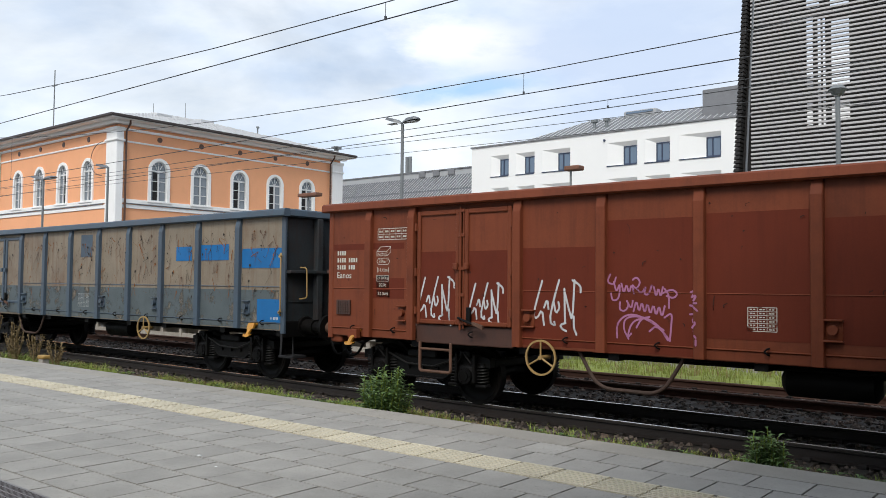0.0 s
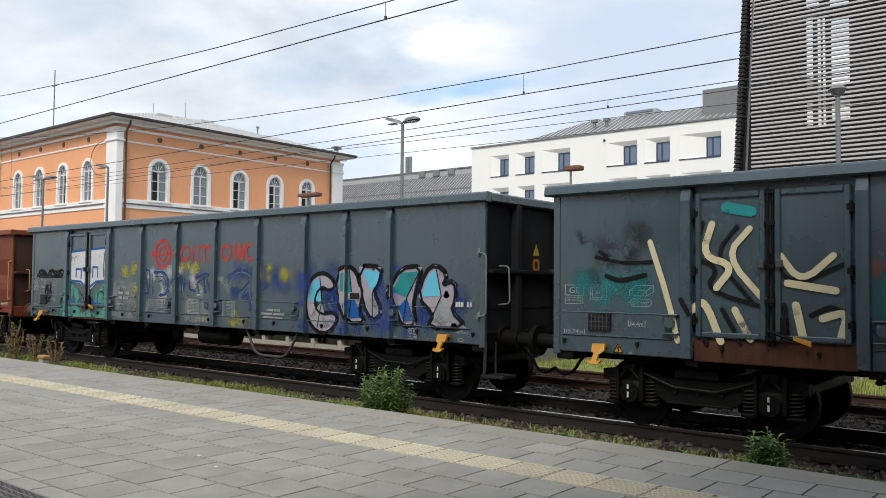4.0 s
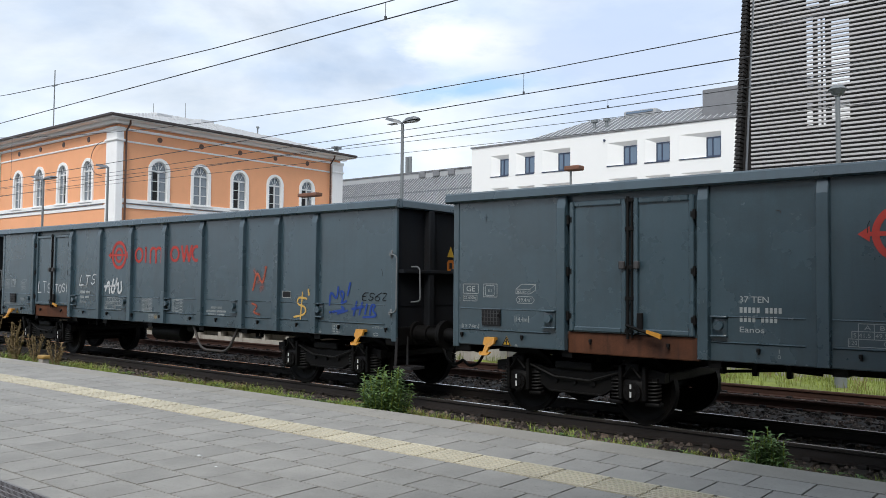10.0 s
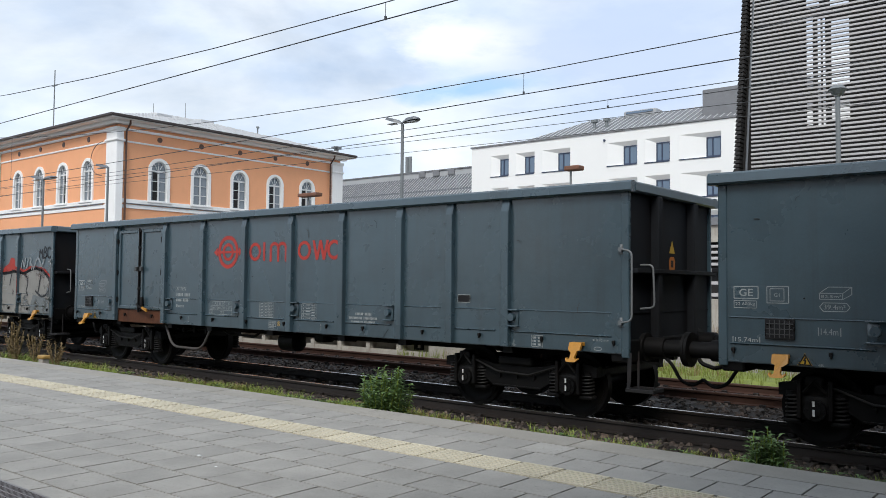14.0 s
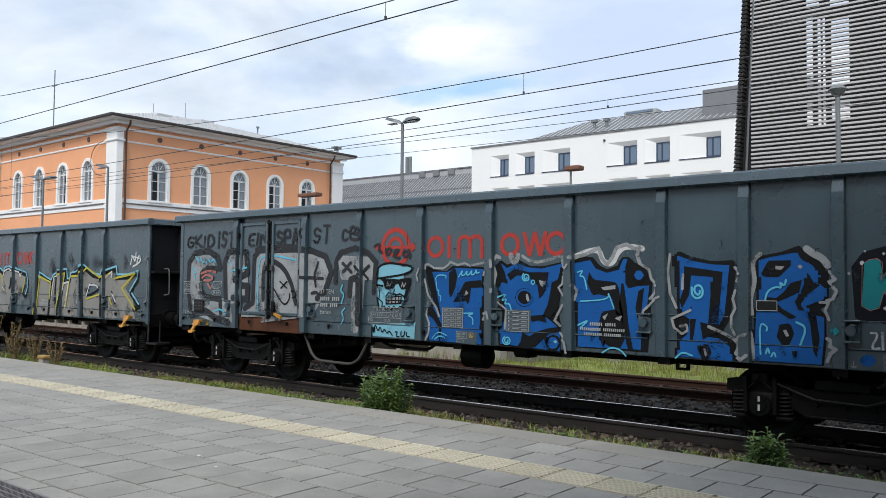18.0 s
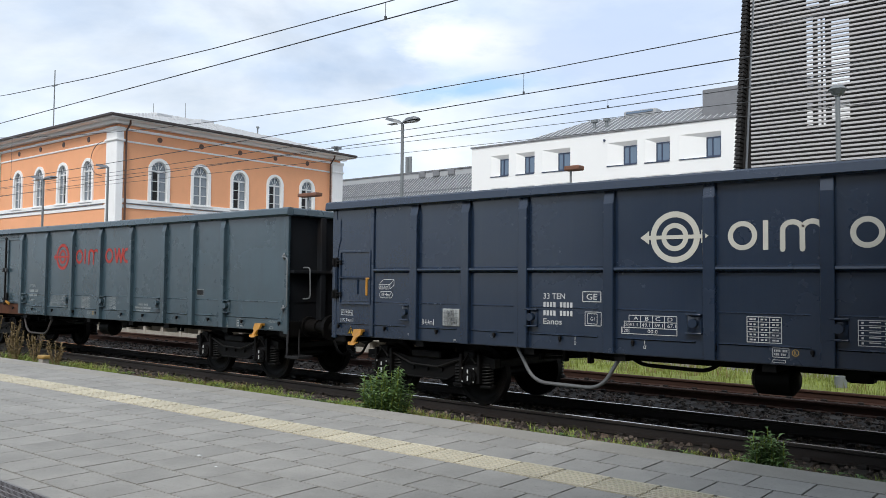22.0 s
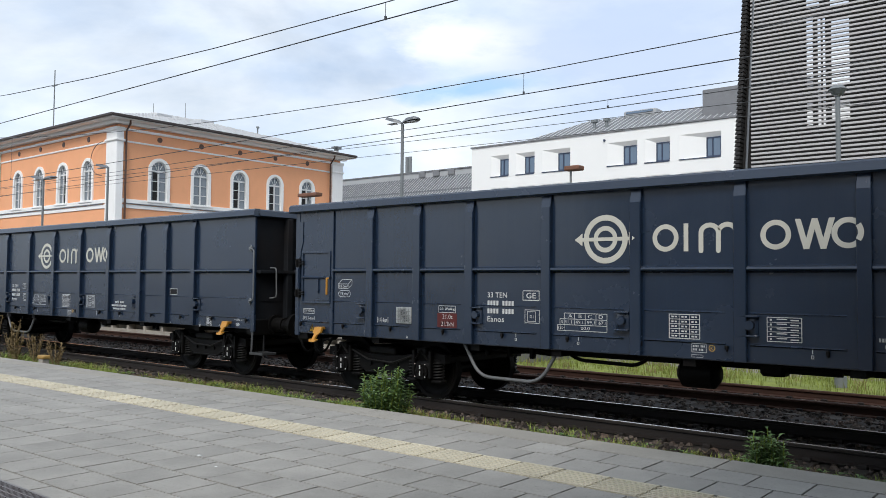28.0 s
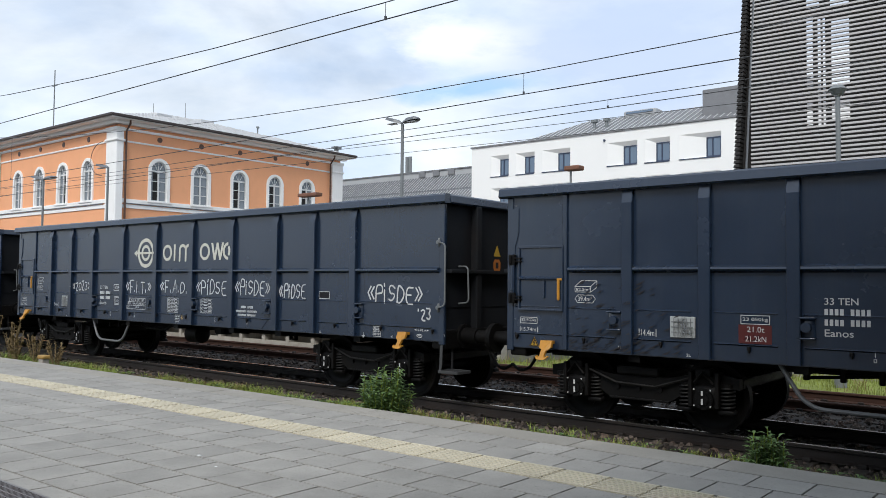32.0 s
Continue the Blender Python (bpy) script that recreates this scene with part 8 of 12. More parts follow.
def tag_eight():
    w, P = WAGONS[8], POSTS_A
    relabel(8, "grey open wagon with silver graffiti under a red band")
    hand(w, P, "LC.", -3.1, -2.5, 1.82, 2.30, G_FADED, 0.045, 1, "faded white letters", 0.05, 15)
    hand(w, P, "2", -1.78, -1.18, 1.62, 2.12, G_FADED, 0.055, 1, "faded white figure", 0.05, 21)
    hand(w, P, "A", -0.48, 0.14, 1.60, 2.12, G_FADED, 0.055, 1, "faded white letter", 0.05, 22)
    scrawl(w, P, 2.22, 3.02, 1.76, 1.96, G_BLACK, 71, 0.036, 5, "black scrawled tag")
    scrawl(w, P, 2.19, 3.05, 1.52, 1.74, G_BLACK, 72, 0.036, 5)
    hand(w, P, "NErA", 0.80, 1.55, 1.01, 1.19, G_CHALK, 0.034, 5, "white scrawled tag", 0.0, 23)
    hand(w, P, "MBC", 6.54, 7.15, 2.42, 2.71, G_SOFTBLACK, 0.05, 1, "black letters", 0.05, 16)
    coat(w, P, G_RED, 1, [(3.12, 1.30), (3.30, 1.56), (3.26, 2.14), (3.36, 2.33), (3.70, 2.34), (4.14, 2.20), (4.47, 2.20), (4.78, 2.30), (4.89, 2.46), (5.09, 2.44), (5.26, 2.24), (5.71, 2.13), (6.02, 2.23), (6.33, 2.23), (6.83, 2.17), (7.19, 1.97), (7.18, 1.52), (7.03, 1.78), (3.25, 1.00)], "red graffiti ground")
    coat(w, P, G_SILVER, 2, [(3.27, 1.01), (3.37, 1.89), (3.55, 2.16), (4.19, 2.01), (4.79, 2.01), (5.18, 2.09), (5.71, 1.99), (6.02, 2.10), (6.40, 2.15), (6.83, 2.06), (7.17, 1.85), (7.10, 1.51), (7.17, 1.03), (5.30, 1.00)], "worn silver graffiti letters")
    stroke(w, P, G_BLACK, 0.075, 3, [[(3.34, 2.14), (3.53, 2.19), (4.19, 2.04), (4.79, 2.04), (5.18, 2.12), (5.71, 2.02), (6.02, 2.12), (6.40, 2.18), (6.83, 2.08), (7.18, 1.86)]], "black graffiti outline")
    stroke(w, P, G_SOFTBLACK, 0.05, 3, [[(5.03, 2.13), (4.93, 1.90), (4.88, 1.73)], [(5.73, 2.00), (5.92, 1.93), (5.95, 1.73), (5.83, 1.58), (5.96, 1.46)], [(6.66, 1.98), (6.54, 1.57)], [(6.40, 1.58), (6.72, 1.42), (7.03, 1.51), (7.18, 1.72), (7.09, 1.92), (6.90, 2.02)], [(4.19, 2.01), (4.17, 1.78)], [(3.90, 1.45), (4.24, 1.11)], [(4.43, 1.31), (4.20, 1.02)]])
    coat(w, P, G_PALE, 3, [(6.25, 1.49), (7.10, 1.38), (7.16, 1.03), (6.02, 1.01)])
    coat(w, P, G_PALE, 3, [(3.35, 1.19), (4.15, 1.16), (4.10, 1.05), (3.30, 1.03)])
    stroke(w, P, G_FADED, 0.055, 4, [[(5.55, 2.19), (5.61, 2.44), (5.73, 2.16), (5.77, 2.42)], [(5.87, 2.18), (5.95, 2.45), (6.14, 2.41), (6.02, 2.30), (6.19, 2.25), (6.14, 2.14)], [(6.25, 2.16), (6.44, 2.44), (6.58, 2.40), (6.69, 2.18), (6.84, 2.39)]], "faded white sprayed letters")
    stroke(w, P, G_FADED, 0.055, 1, [[(0.88, 2.14), (1.08, 2.21), (1.02, 1.95), (1.80, 2.05)], [(1.30, 2.20), (1.41, 1.65)], [(2.70, 2.42), (2.81, 2.40), (2.75, 2.23), (2.59, 2.11), (2.36, 2.02), (2.65, 1.98)]], "faded white sprayed sign")
    stroke(w, P, G_FADED, 0.055, 1, [[(-0.14, 1.97), (0.04, 1.68)], [(-0.08, 1.87), (0.21, 1.58)]], "faded white sprayed sign")


def tag_ten():
    w, P = WAGONS[10], POSTS_A
    relabel(10, "grey open wagon with small white, black and blue tags")
    stroke(w, P, G_WHITE, 0.045, 2, [[(-5.03, 2.02), (-5.09, 2.20), (-5.06, 2.36), (-4.96, 2.40), (-4.88, 2.30), (-4.85, 2.20)], [(-4.85, 2.28), (-4.77, 2.35), (-4.65, 2.32), (-4.64, 2.19), (-4.76, 1.98), (-4.84, 1.93)], [(-4.80, 1.97), (-4.82, 1.86), (-4.85, 1.60)], [(-4.97, 1.98), (-4.76, 1.93)]], "white heart-shaped tag")
    hand(w, P, "637", -5.02, -4.65, 1.99, 2.26, G_WHITE, 0.034, 3, "white figures", 0.0, 18)
    hand(w, P, "NORE.", -1.83, -0.87, 1.86, 2.11, G_BLACK, 0.06, 2, "black scrawled tag", 0.1, 19)
    hand(w, P, "FALCO", -1.86, -0.81, 1.60, 1.83, G_BLACK, 0.06, 2, "black scrawled tag", 0.0, 20)
    for i in range(4):
        scrawl(w, P, -4.22 + 0.03 * i, -3.76, 1.92 - i * 0.17, 2.10 - i * 0.17, G_SKY, 81 + i, 0.020, 6, "pale blue scrawled tag", 2)
    scrawl(w, P, -0.55, 0.2, 1.6, 1.95, G_BLACK, 87, 0.05, 3)
    Paint(P, 1).ring(-2.8, 2.25, 0.2, 0.05, 160, 380, 0.35).done("graffiti_tag", G_FADED, w)
    letters(w, "APHEX", 2.05, 3.9, 2.28, 2.82, G_FADED, 0.02, 1, "pale letters", 0, 0.05, 19)
    bars(w, 2.1, 2.75, 1.55, 2.12, 3, G_ORANGE, (1.0, 0.8), "sprayed_bar", 2)
    Paint(P, 1).blob(6.35, 1.70, 0.55, 0.10, 2, 0.05).done("graffiti_shade", G_BLACK, w)
    Paint(P, 2).blob(6.1, 2.05, 0.42, 0.42, 5, 0.2).blob(6.45, 2.5, 0.28, 0.36, 6, 0.2).done("graffiti_fill", G_WHITE, w, "plain white rounded shape")
    Paint(P, 3).ring(6.1, 2.05, 0.41, 0.03, 120, 300).ring(6.45, 2.5, 0.30, 0.03, -60, 150, 1.2).done("graffiti_outline", G_BLACK, w)
    bars(w, 5.4, 6.1, 2.5, 2.85, 2, G_WHITE, (1.0, 0.8), "sprayed_bar", 2)


def tag_eleven():
    w, P = WAGONS[11], POSTS_A
    relabel(11, "grey open wagon with silver-yellow graffiti outlined in black")
    mist(w, P, 2.4, 6.4, 2.05, 2.4, G_SOFTBLACK, 16, 96, 0.15, "dark overspray")
    mist(w, P, 0.9, 1.9, 1.05, 1.7, G_SOFTBLACK, 8, 97, 0.16, "dark overspray")
    coat(w, P, G_SILVER, 1, [(-2.04, 1.00), (-2.02, 1.97), (-1.79, 2.11), (-1.09, 1.90), (-0.92, 2.08), (-0.47, 2.15), (-0.09, 2.06), (0.05, 1.89), (0.07, 2.06), (0.28, 2.16), (0.97, 2.07), (1.30, 2.02), (1.39, 1.94), (1.35, 1.74), (1.24, 1.55), (0.98, 1.48), (0.74, 1.49), (0.64, 1.37), (0.62, 1.00), (-2.07, 1.00)], "worn silver graffiti letters")
    coat(w, P, G_SILVER, 1, [(2.05, 1.15), (2.16, 1.98), (2.80, 1.80), (2.78, 1.59), (2.70, 1.00), (2.02, 1.00)], "worn silver graffiti letter")
    coat(w, P, G_SILVER, 1, [(2.79, 1.62), (2.89, 1.95), (3.12, 1.98), (3.27, 2.02), (3.51, 2.04), (3.34, 1.60), (3.27, 1.00), (2.74, 1.00)], "worn silver graffiti letter")
    coat(w, P, G_SILVER, 1, [(3.46, 1.78), (3.73, 1.83), (3.82, 1.92), (4.20, 1.97), (4.18, 1.33), (4.22, 1.20), (4.20, 1.00), (3.30, 1.00)], "worn silver graffiti letter")
    stroke(w, P, G_BLACK, 0.1, 2, [[(-1.87, 2.06), (-1.64, 2.15), (-1.09, 1.92), (-1.01, 2.14), (-0.64, 2.19), (-0.25, 2.14), (0.02, 2.03), (0.13, 2.14), (0.48, 2.17), (0.97, 2.07), (1.39, 2.00), (1.49, 1.83), (1.49, 1.60), (1.40, 1.43), (1.24, 1.51)], [(2.11, 1.87), (2.16, 1.99), (2.80, 1.80), (2.89, 1.93), (3.27, 2.05), (3.59, 2.09), (3.64, 1.85), (3.76, 1.85), (3.80, 1.98), (4.07, 2.02), (4.23, 2.15), (4.42, 2.18), (4.70, 2.05)]], "black graffiti outline", soft=False)
    stroke(w, P, G_BLACK, 0.075, 3, [[(-0.84, 1.90), (-0.89, 1.71), (-1.11, 1.57), (-0.80, 1.48)], [(-0.67, 1.84), (-0.66, 1.35), (-0.35, 1.38)], [(-2.02, 1.93), (-2.07, 1.00)], [(0.67, 1.90), (0.65, 1.65), (0.51, 1.63)], [(2.09, 1.90), (2.02, 1.00)], [(2.80, 1.82), (2.75, 1.48), (2.69, 1.00)], [(3.51, 2.01), (3.38, 1.60), (3.29, 1.00)], [(4.23, 2.18), (4.22, 1.00)], [(3.08, 1.95), (3.01, 1.48), (3.07, 1.42)]], "black graffiti line")
    stroke(w, P, G_SKY, 0.045, 3, [[(-1.87, 2.14), (-1.65, 2.23), (-1.10, 2.00), (-1.02, 2.22), (-0.64, 2.27), (-0.25, 2.21), (0.02, 2.10), (0.12, 2.21), (0.48, 2.24), (0.97, 2.14), (1.39, 2.07), (1.48, 1.90), (1.49, 1.67), (1.40, 1.50)], [(2.11, 1.94), (2.16, 2.07), (2.80, 1.87), (2.90, 2.00), (3.27, 2.12), (3.59, 2.15), (3.64, 1.91), (3.76, 1.91), (3.80, 2.05), (4.07, 2.08), (4.23, 2.21), (4.42, 2.24), (4.70, 2.11)]], "pale blue outer line", soft=False)
    stroke(w, P, G_YELLOW, 0.045, 4, [[(-1.69, 1.45), (-1.51, 1.63), (-1.17, 1.67)], [(-0.58, 2.15), (-0.36, 2.10), (-0.08, 1.98), (0.02, 1.85), (0.16, 1.56)], [(-0.64, 1.85), (-0.39, 1.89), (-0.40, 1.46), (-0.64, 1.37)], [(-0.35, 1.27), (-0.37, 1.00)], [(1.35, 1.92), (1.31, 1.74), (1.21, 1.54)], [(2.02, 1.00), (2.17, 1.96), (2.78, 1.81), (2.74, 1.40)], [(3.22, 2.00), (3.51, 2.04), (3.36, 1.60), (3.23, 1.14)], [(3.76, 1.91), (3.59, 1.23)], [(3.82, 1.96), (4.20, 1.98)]], "yellow inner line", soft=False)
    stroke(w, P, G_WHITE, 0.04, 4, [[(-2.04, 1.00), (-2.02, 1.97), (-1.87, 2.10)], [(-0.94, 1.97), (-0.94, 2.15), (-0.64, 2.16)], [(0.02, 1.98), (0.09, 2.10), (0.33, 2.17), (0.97, 2.07), (1.07, 1.96), (1.12, 2.04)], [(0.08, 1.72), (0.10, 1.60), (0.02, 1.66)], [(2.84, 1.48), (2.95, 1.95), (3.16, 1.98)], [(3.27, 1.28), (3.46, 1.79), (3.71, 1.83), (3.55, 1.19)], [(4.20, 1.95), (4.17, 1.33), (4.23, 1.23), (4.19, 1.00)]], "white inner line", soft=False)
    coat(w, P, G_SILVER, 1, [(4.37, 2.13), (4.60, 2.18), (5.22, 1.93), (5.34, 1.89), (5.27, 1.74), (5.00, 1.74), (4.83, 1.78), (4.61, 1.63), (4.58, 1.48), (5.22, 1.55), (5.35, 1.51), (5.35, 1.02), (4.42, 1.02)], "worn silver graffiti letter")
    coat(w, P, G_SILVER, 1, [(5.39, 1.96), (5.74, 2.08), (5.84, 1.93), (6.75, 2.04), (6.52, 1.85), (6.31, 1.70), (6.66, 1.43), (6.75, 1.03), (5.42, 1.02)], "worn silver graffiti letter")
    stroke(w, P, G_BLACK, 0.11, 2, [[(4.32, 2.13), (4.43, 2.17), (4.89, 1.98), (5.34, 1.93), (5.39, 2.03), (5.92, 2.13), (5.96, 1.94), (6.42, 1.95), (6.84, 2.03), (6.82, 1.88), (6.63, 1.72), (6.57, 1.58), (6.89, 1.30), (6.69, 1.24)]], soft=False)
    stroke(w, P, G_BLACK, 0.06, 3, [[(4.37, 2.15), (4.42, 1.01)], [(5.34, 1.89), (5.17, 1.65), (4.56, 1.47), (4.61, 1.67), (4.83, 1.78)], [(5.37, 1.51), (5.39, 1.05)], [(5.74, 1.61), (5.89, 1.36)]])
    stroke(w, P, G_SKY, 0.045, 3, [[(4.31, 2.20), (4.43, 2.24), (4.89, 2.04), (5.34, 1.99), (5.38, 2.10), (5.92, 2.20), (5.96, 2.01), (6.42, 2.01), (6.84, 2.09)], [(6.84, 2.07), (6.82, 1.94), (6.52, 1.65)], [(6.61, 1.59), (6.89, 1.36)]], soft=False)
    stroke(w, P, G_YELLOW, 0.045, 4, [[(4.34, 2.06), (4.60, 2.17), (5.24, 1.92), (5.74, 2.06)], [(4.61, 1.43), (5.33, 1.57)], [(5.84, 1.92), (6.72, 2.03), (6.19, 1.70), (6.75, 1.24)], [(5.64, 1.48), (5.79, 1.28)]], "yellow inner line", soft=False)
    stroke(w, P, G_WHITE, 0.035, 4, [[(4.58, 1.49), (4.72, 1.76), (5.00, 1.76), (5.13, 1.70)], [(5.45, 1.93), (5.74, 2.08), (5.72, 1.94)], [(5.76, 1.57), (5.92, 1.39)]], "white inner line", soft=False)
    stroke(w, P, G_CYAN, 0.02, 1, [[(-2.60, 2.68), (-2.19, 2.76), (-2.12, 2.55)], [(-2.85, 2.44), (-2.58, 2.26)], [(-2.63, 2.44), (-2.52, 2.22), (-2.47, 2.44)], [(-2.42, 2.26), (-2.32, 2.46), (-2.21, 2.26)], [(-2.78, 1.96), (-2.62, 2.10), (-2.51, 1.94), (-2.37, 2.13), (-2.24, 1.96)], [(-2.69, 1.84), (-2.44, 1.77), (-2.15, 1.89)], [(-2.62, 2.02), (-2.28, 2.04)]], "cyan scrawled tag")
    stroke(w, P, G_WHITE, 0.04, 2, [[(6.52, 2.24), (6.60, 2.46), (6.70, 2.26), (6.74, 2.5)], [(6.55, 2.42), (6.9, 2.36)], [(6.78, 2.26), (6.86, 2.46), (6.96, 2.3), (6.62, 2.18)]], "white scrawled tag")


def tag_twelve():
    w, P = WAGONS[12], POSTS_A
    relabel(12, "grey open wagon with blue, white and teal graffiti")
    for word, x0, x1, z0, z1, q in (("GKID", -7.03, -6.13, 2.55, 2.80, 5), ("iST", -5.98, -5.48, 2.53, 2.85, 6), ("EIN", -5.03, -4.50, 2.55, 2.81, 7), ("SPA", -4.20, -3.62, 2.55, 2.83, 8), ("S", -3.60, -3.44, 2.58, 2.84, 3), ("ST", -3.19, -2.78, 2.55, 2.86, 9), ("CEB", -2.47, -1.98, 2.58, 2.82, 4)):
        hand(w, P, word, x0, x1, z0, z1, G_SOFTBLACK, 0.05, 2, "black sprayed words", 0.02, q)
    stroke(w, P, G_WHITE, 0.075, 1, [[(2.06, 2.25), (2.25, 2.32), (2.43, 2.34), (2.48, 2.17), (2.62, 2.14), (2.70, 2.31), (2.82, 2.38), (3.04, 2.34)]], "white flare above the letters")
    coat(w, P, G_TEAL, 5, [(5.27, 1.41), (5.33, 1.41), (5.31, 1.46), (5.39, 1.39), (5.32, 1.33), (5.33, 1.38), (5.27, 1.37)], "teal arrow")
    coat(w, P, G_CHALK, 1, [(-6.99, 2.28), (-6.79, 2.42), (-6.18, 2.38), (-6.05, 2.12), (-6.56, 2.10), (-6.62, 1.60), (-6.05, 1.59), (-5.45, 1.47), (-5.39, 1.09), (-5.98, 1.06), (-6.87, 1.21)], "worn white graffiti field")
    coat(w, P, G_CHALK, 1.3, [(-5.75, 2.31), (-5.46, 2.44), (-5.06, 2.41), (-5.00, 1.54), (-5.62, 1.39)], "worn white graffiti field")
    coat(w, P, G_CHALK, 1.6, [(-4.76, 2.38), (-4.52, 2.45), (-3.62, 2.40), (-3.61, 1.25), (-5.22, 1.20), (-5.16, 1.41), (-4.89, 1.50)], "worn white graffiti field")
    stroke(w, P, G_SOFTBLACK, 0.13, 2, [[(-6.87, 1.26), (-6.98, 1.69), (-6.96, 2.25), (-6.76, 2.44), (-6.31, 2.48), (-6.00, 2.35), (-5.90, 2.15)], [(-5.90, 2.12), (-6.34, 2.13), (-6.53, 2.03), (-6.54, 1.70), (-6.36, 1.56), (-5.89, 1.52), (-5.86, 1.25)], [(-6.87, 1.18), (-6.35, 1.28), (-6.04, 1.15), (-5.62, 1.07)], [(-5.71, 1.53), (-5.75, 2.26), (-5.64, 2.44), (-5.40, 2.46), (-5.09, 2.43), (-5.05, 2.03), (-5.34, 1.92), (-5.31, 1.80), (-5.03, 1.79), (-5.05, 1.54), (-5.39, 1.56)], [(-5.11, 1.36), (-4.86, 1.48), (-4.84, 2.34), (-4.68, 2.46), (-3.62, 2.46)]], "thick black graffiti outline", False)
    stroke(w, P, G_SOFTBLACK, 0.1, 3, [[(-4.56, 1.55), (-4.57, 2.16), (-4.39, 2.29), (-4.00, 2.15), (-3.76, 1.86), (-3.64, 1.49)]])
    stroke(w, P, G_BLACK, 0.03, 4, [[(-4.59, 1.75), (-4.31, 1.82), (-4.10, 1.57), (-3.93, 1.44), (-3.80, 1.57), (-3.81, 1.66)], [(-4.08, 1.88), (-3.88, 1.76)], [(-3.88, 1.88), (-4.05, 1.76)], [(-4.46, 1.60), (-4.36, 1.52), (-4.30, 1.31)], [(-3.76, 1.70), (-3.66, 1.72), (-3.61, 1.62), (-3.73, 1.59)]])
    stroke(w, P, G_CYAN, 0.03, 4, [[(-4.72, 1.29), (-4.70, 1.59), (-4.74, 1.81), (-4.70, 2.16), (-4.65, 2.34), (-4.31, 2.37), (-3.66, 2.27)], [(-5.60, 2.28), (-5.48, 2.07), (-5.51, 1.53)], [(-5.48, 2.07), (-5.06, 2.14)], [(-6.73, 2.37), (-6.59, 2.25), (-6.63, 2.32)], [(-6.56, 2.34), (-6.46, 2.22), (-6.40, 2.32), (-6.34, 2.22)], [(-6.31, 2.32), (-6.21, 2.24), (-6.12, 2.33), (-6.06, 2.25)], [(-6.82, 2.15), (-6.69, 2.03), (-6.79, 2.08), (-6.74, 1.93)], [(-6.20, 1.44), (-6.16, 1.40)], [(-6.04, 1.29), (-5.86, 1.34), (-5.68, 1.23)]], "cyan sprayed stroke")
    stroke(w, P, G_ROSE, 0.05, 4, [[(-6.53, 2.03), (-6.24, 2.09), (-6.05, 2.05)], [(-6.49, 1.94), (-6.37, 2.01), (-6.11, 1.96), (-6.18, 1.89), (-6.43, 1.89)], [(-6.30, 1.82), (-6.20, 1.73)]], "faded magenta tag")
    coat(w, P, G_CHALK, 1.3, [(-4.65, 2.38), (-3.89, 2.41), (-3.40, 2.38), (-2.93, 2.34), (-2.78, 2.09), (-2.83, 1.78), (-3.08, 1.41), (-3.23, 1.27), (-4.64, 1.11)], "worn white graffiti field")
    coat(w, P, G_CHALK, 1.6, [(-2.56, 2.23), (-2.44, 2.33), (-1.75, 2.30), (-1.67, 2.21), (-1.71, 1.92), (-1.93, 1.92), (-1.98, 1.03), (-2.25, 1.05), (-2.25, 1.92), (-2.49, 1.92)], "worn white graffiti field")
    stroke(w, P, G_SOFTBLACK, 0.11, 2, [[(-4.78, 2.48), (-3.89, 2.51), (-3.29, 2.44), (-2.88, 2.32), (-2.73, 2.05), (-2.88, 1.73), (-3.08, 1.59)], [(-2.62, 1.87), (-2.61, 2.23), (-2.51, 2.38), (-2.11, 2.46), (-1.84, 2.36), (-1.67, 2.21), (-1.71, 1.71)], [(-2.27, 1.66), (-2.25, 1.92), (-2.11, 1.96), (-2.00, 1.90), (-2.00, 1.20)]], "thick black graffiti outline", False)
    stroke(w, P, G_SOFTBLACK, 0.055, 4, [[(-3.47, 1.96), (-2.93, 1.94)], [(-3.06, 2.22), (-3.16, 2.00), (-3.11, 1.80)], [(-2.44, 2.20), (-2.23, 2.05)], [(-2.25, 2.21), (-2.43, 2.05)], [(-2.09, 2.15), (-1.84, 1.94)], [(-1.82, 2.15), (-2.07, 1.96)], [(-3.21, 1.68), (-3.08, 1.71), (-3.00, 1.60)]])
    stroke(w, P, G_CYAN, 0.028, 4, [[(-2.44, 1.83), (-2.49, 1.72), (-2.39, 1.68), (-2.46, 1.52)], [(-2.37, 1.44), (-2.46, 1.37), (-2.39, 1.26), (-2.46, 1.17)]], "cyan sprayed stroke")
    coat(w, P, G_SKY, 3, [(-1.64, 2.05), (-1.58, 2.15), (-1.37, 2.20), (-1.12, 2.17), (-1.08, 2.13), (-0.86, 2.14), (-0.88, 2.06), (-1.06, 2.00), (-0.98, 1.76), (-1.02, 1.64), (-1.11, 1.48), (-1.58, 1.47), (-1.62, 1.67)], "plain pale blue shape")
    coat(w, P, G_SKY, 3, [(-1.76, 1.19), (-0.72, 1.26), (-0.74, 1.00), (-1.73, 1.00)], "plain pale blue shape")
    stroke(w, P, G_BLACK, 0.035, 4, [[(-1.64, 2.00), (-1.60, 2.15), (-1.37, 2.20), (-1.12, 2.17), (-0.86, 2.14), (-0.88, 2.06), (-1.08, 2.00), (-1.45, 1.96), (-1.64, 1.94)], [(-1.64, 1.84), (-1.50, 1.82)], [(-1.62, 1.63), (-1.58, 1.47)], [(-1.02, 1.64), (-0.98, 1.76)], [(-1.73, 1.17), (-1.73, 1.00)]])
    coat(w, P, G_BLACK, 5, [(-1.49, 1.92), (-1.29, 1.94), (-1.28, 1.80), (-1.33, 1.76), (-1.45, 1.77)])
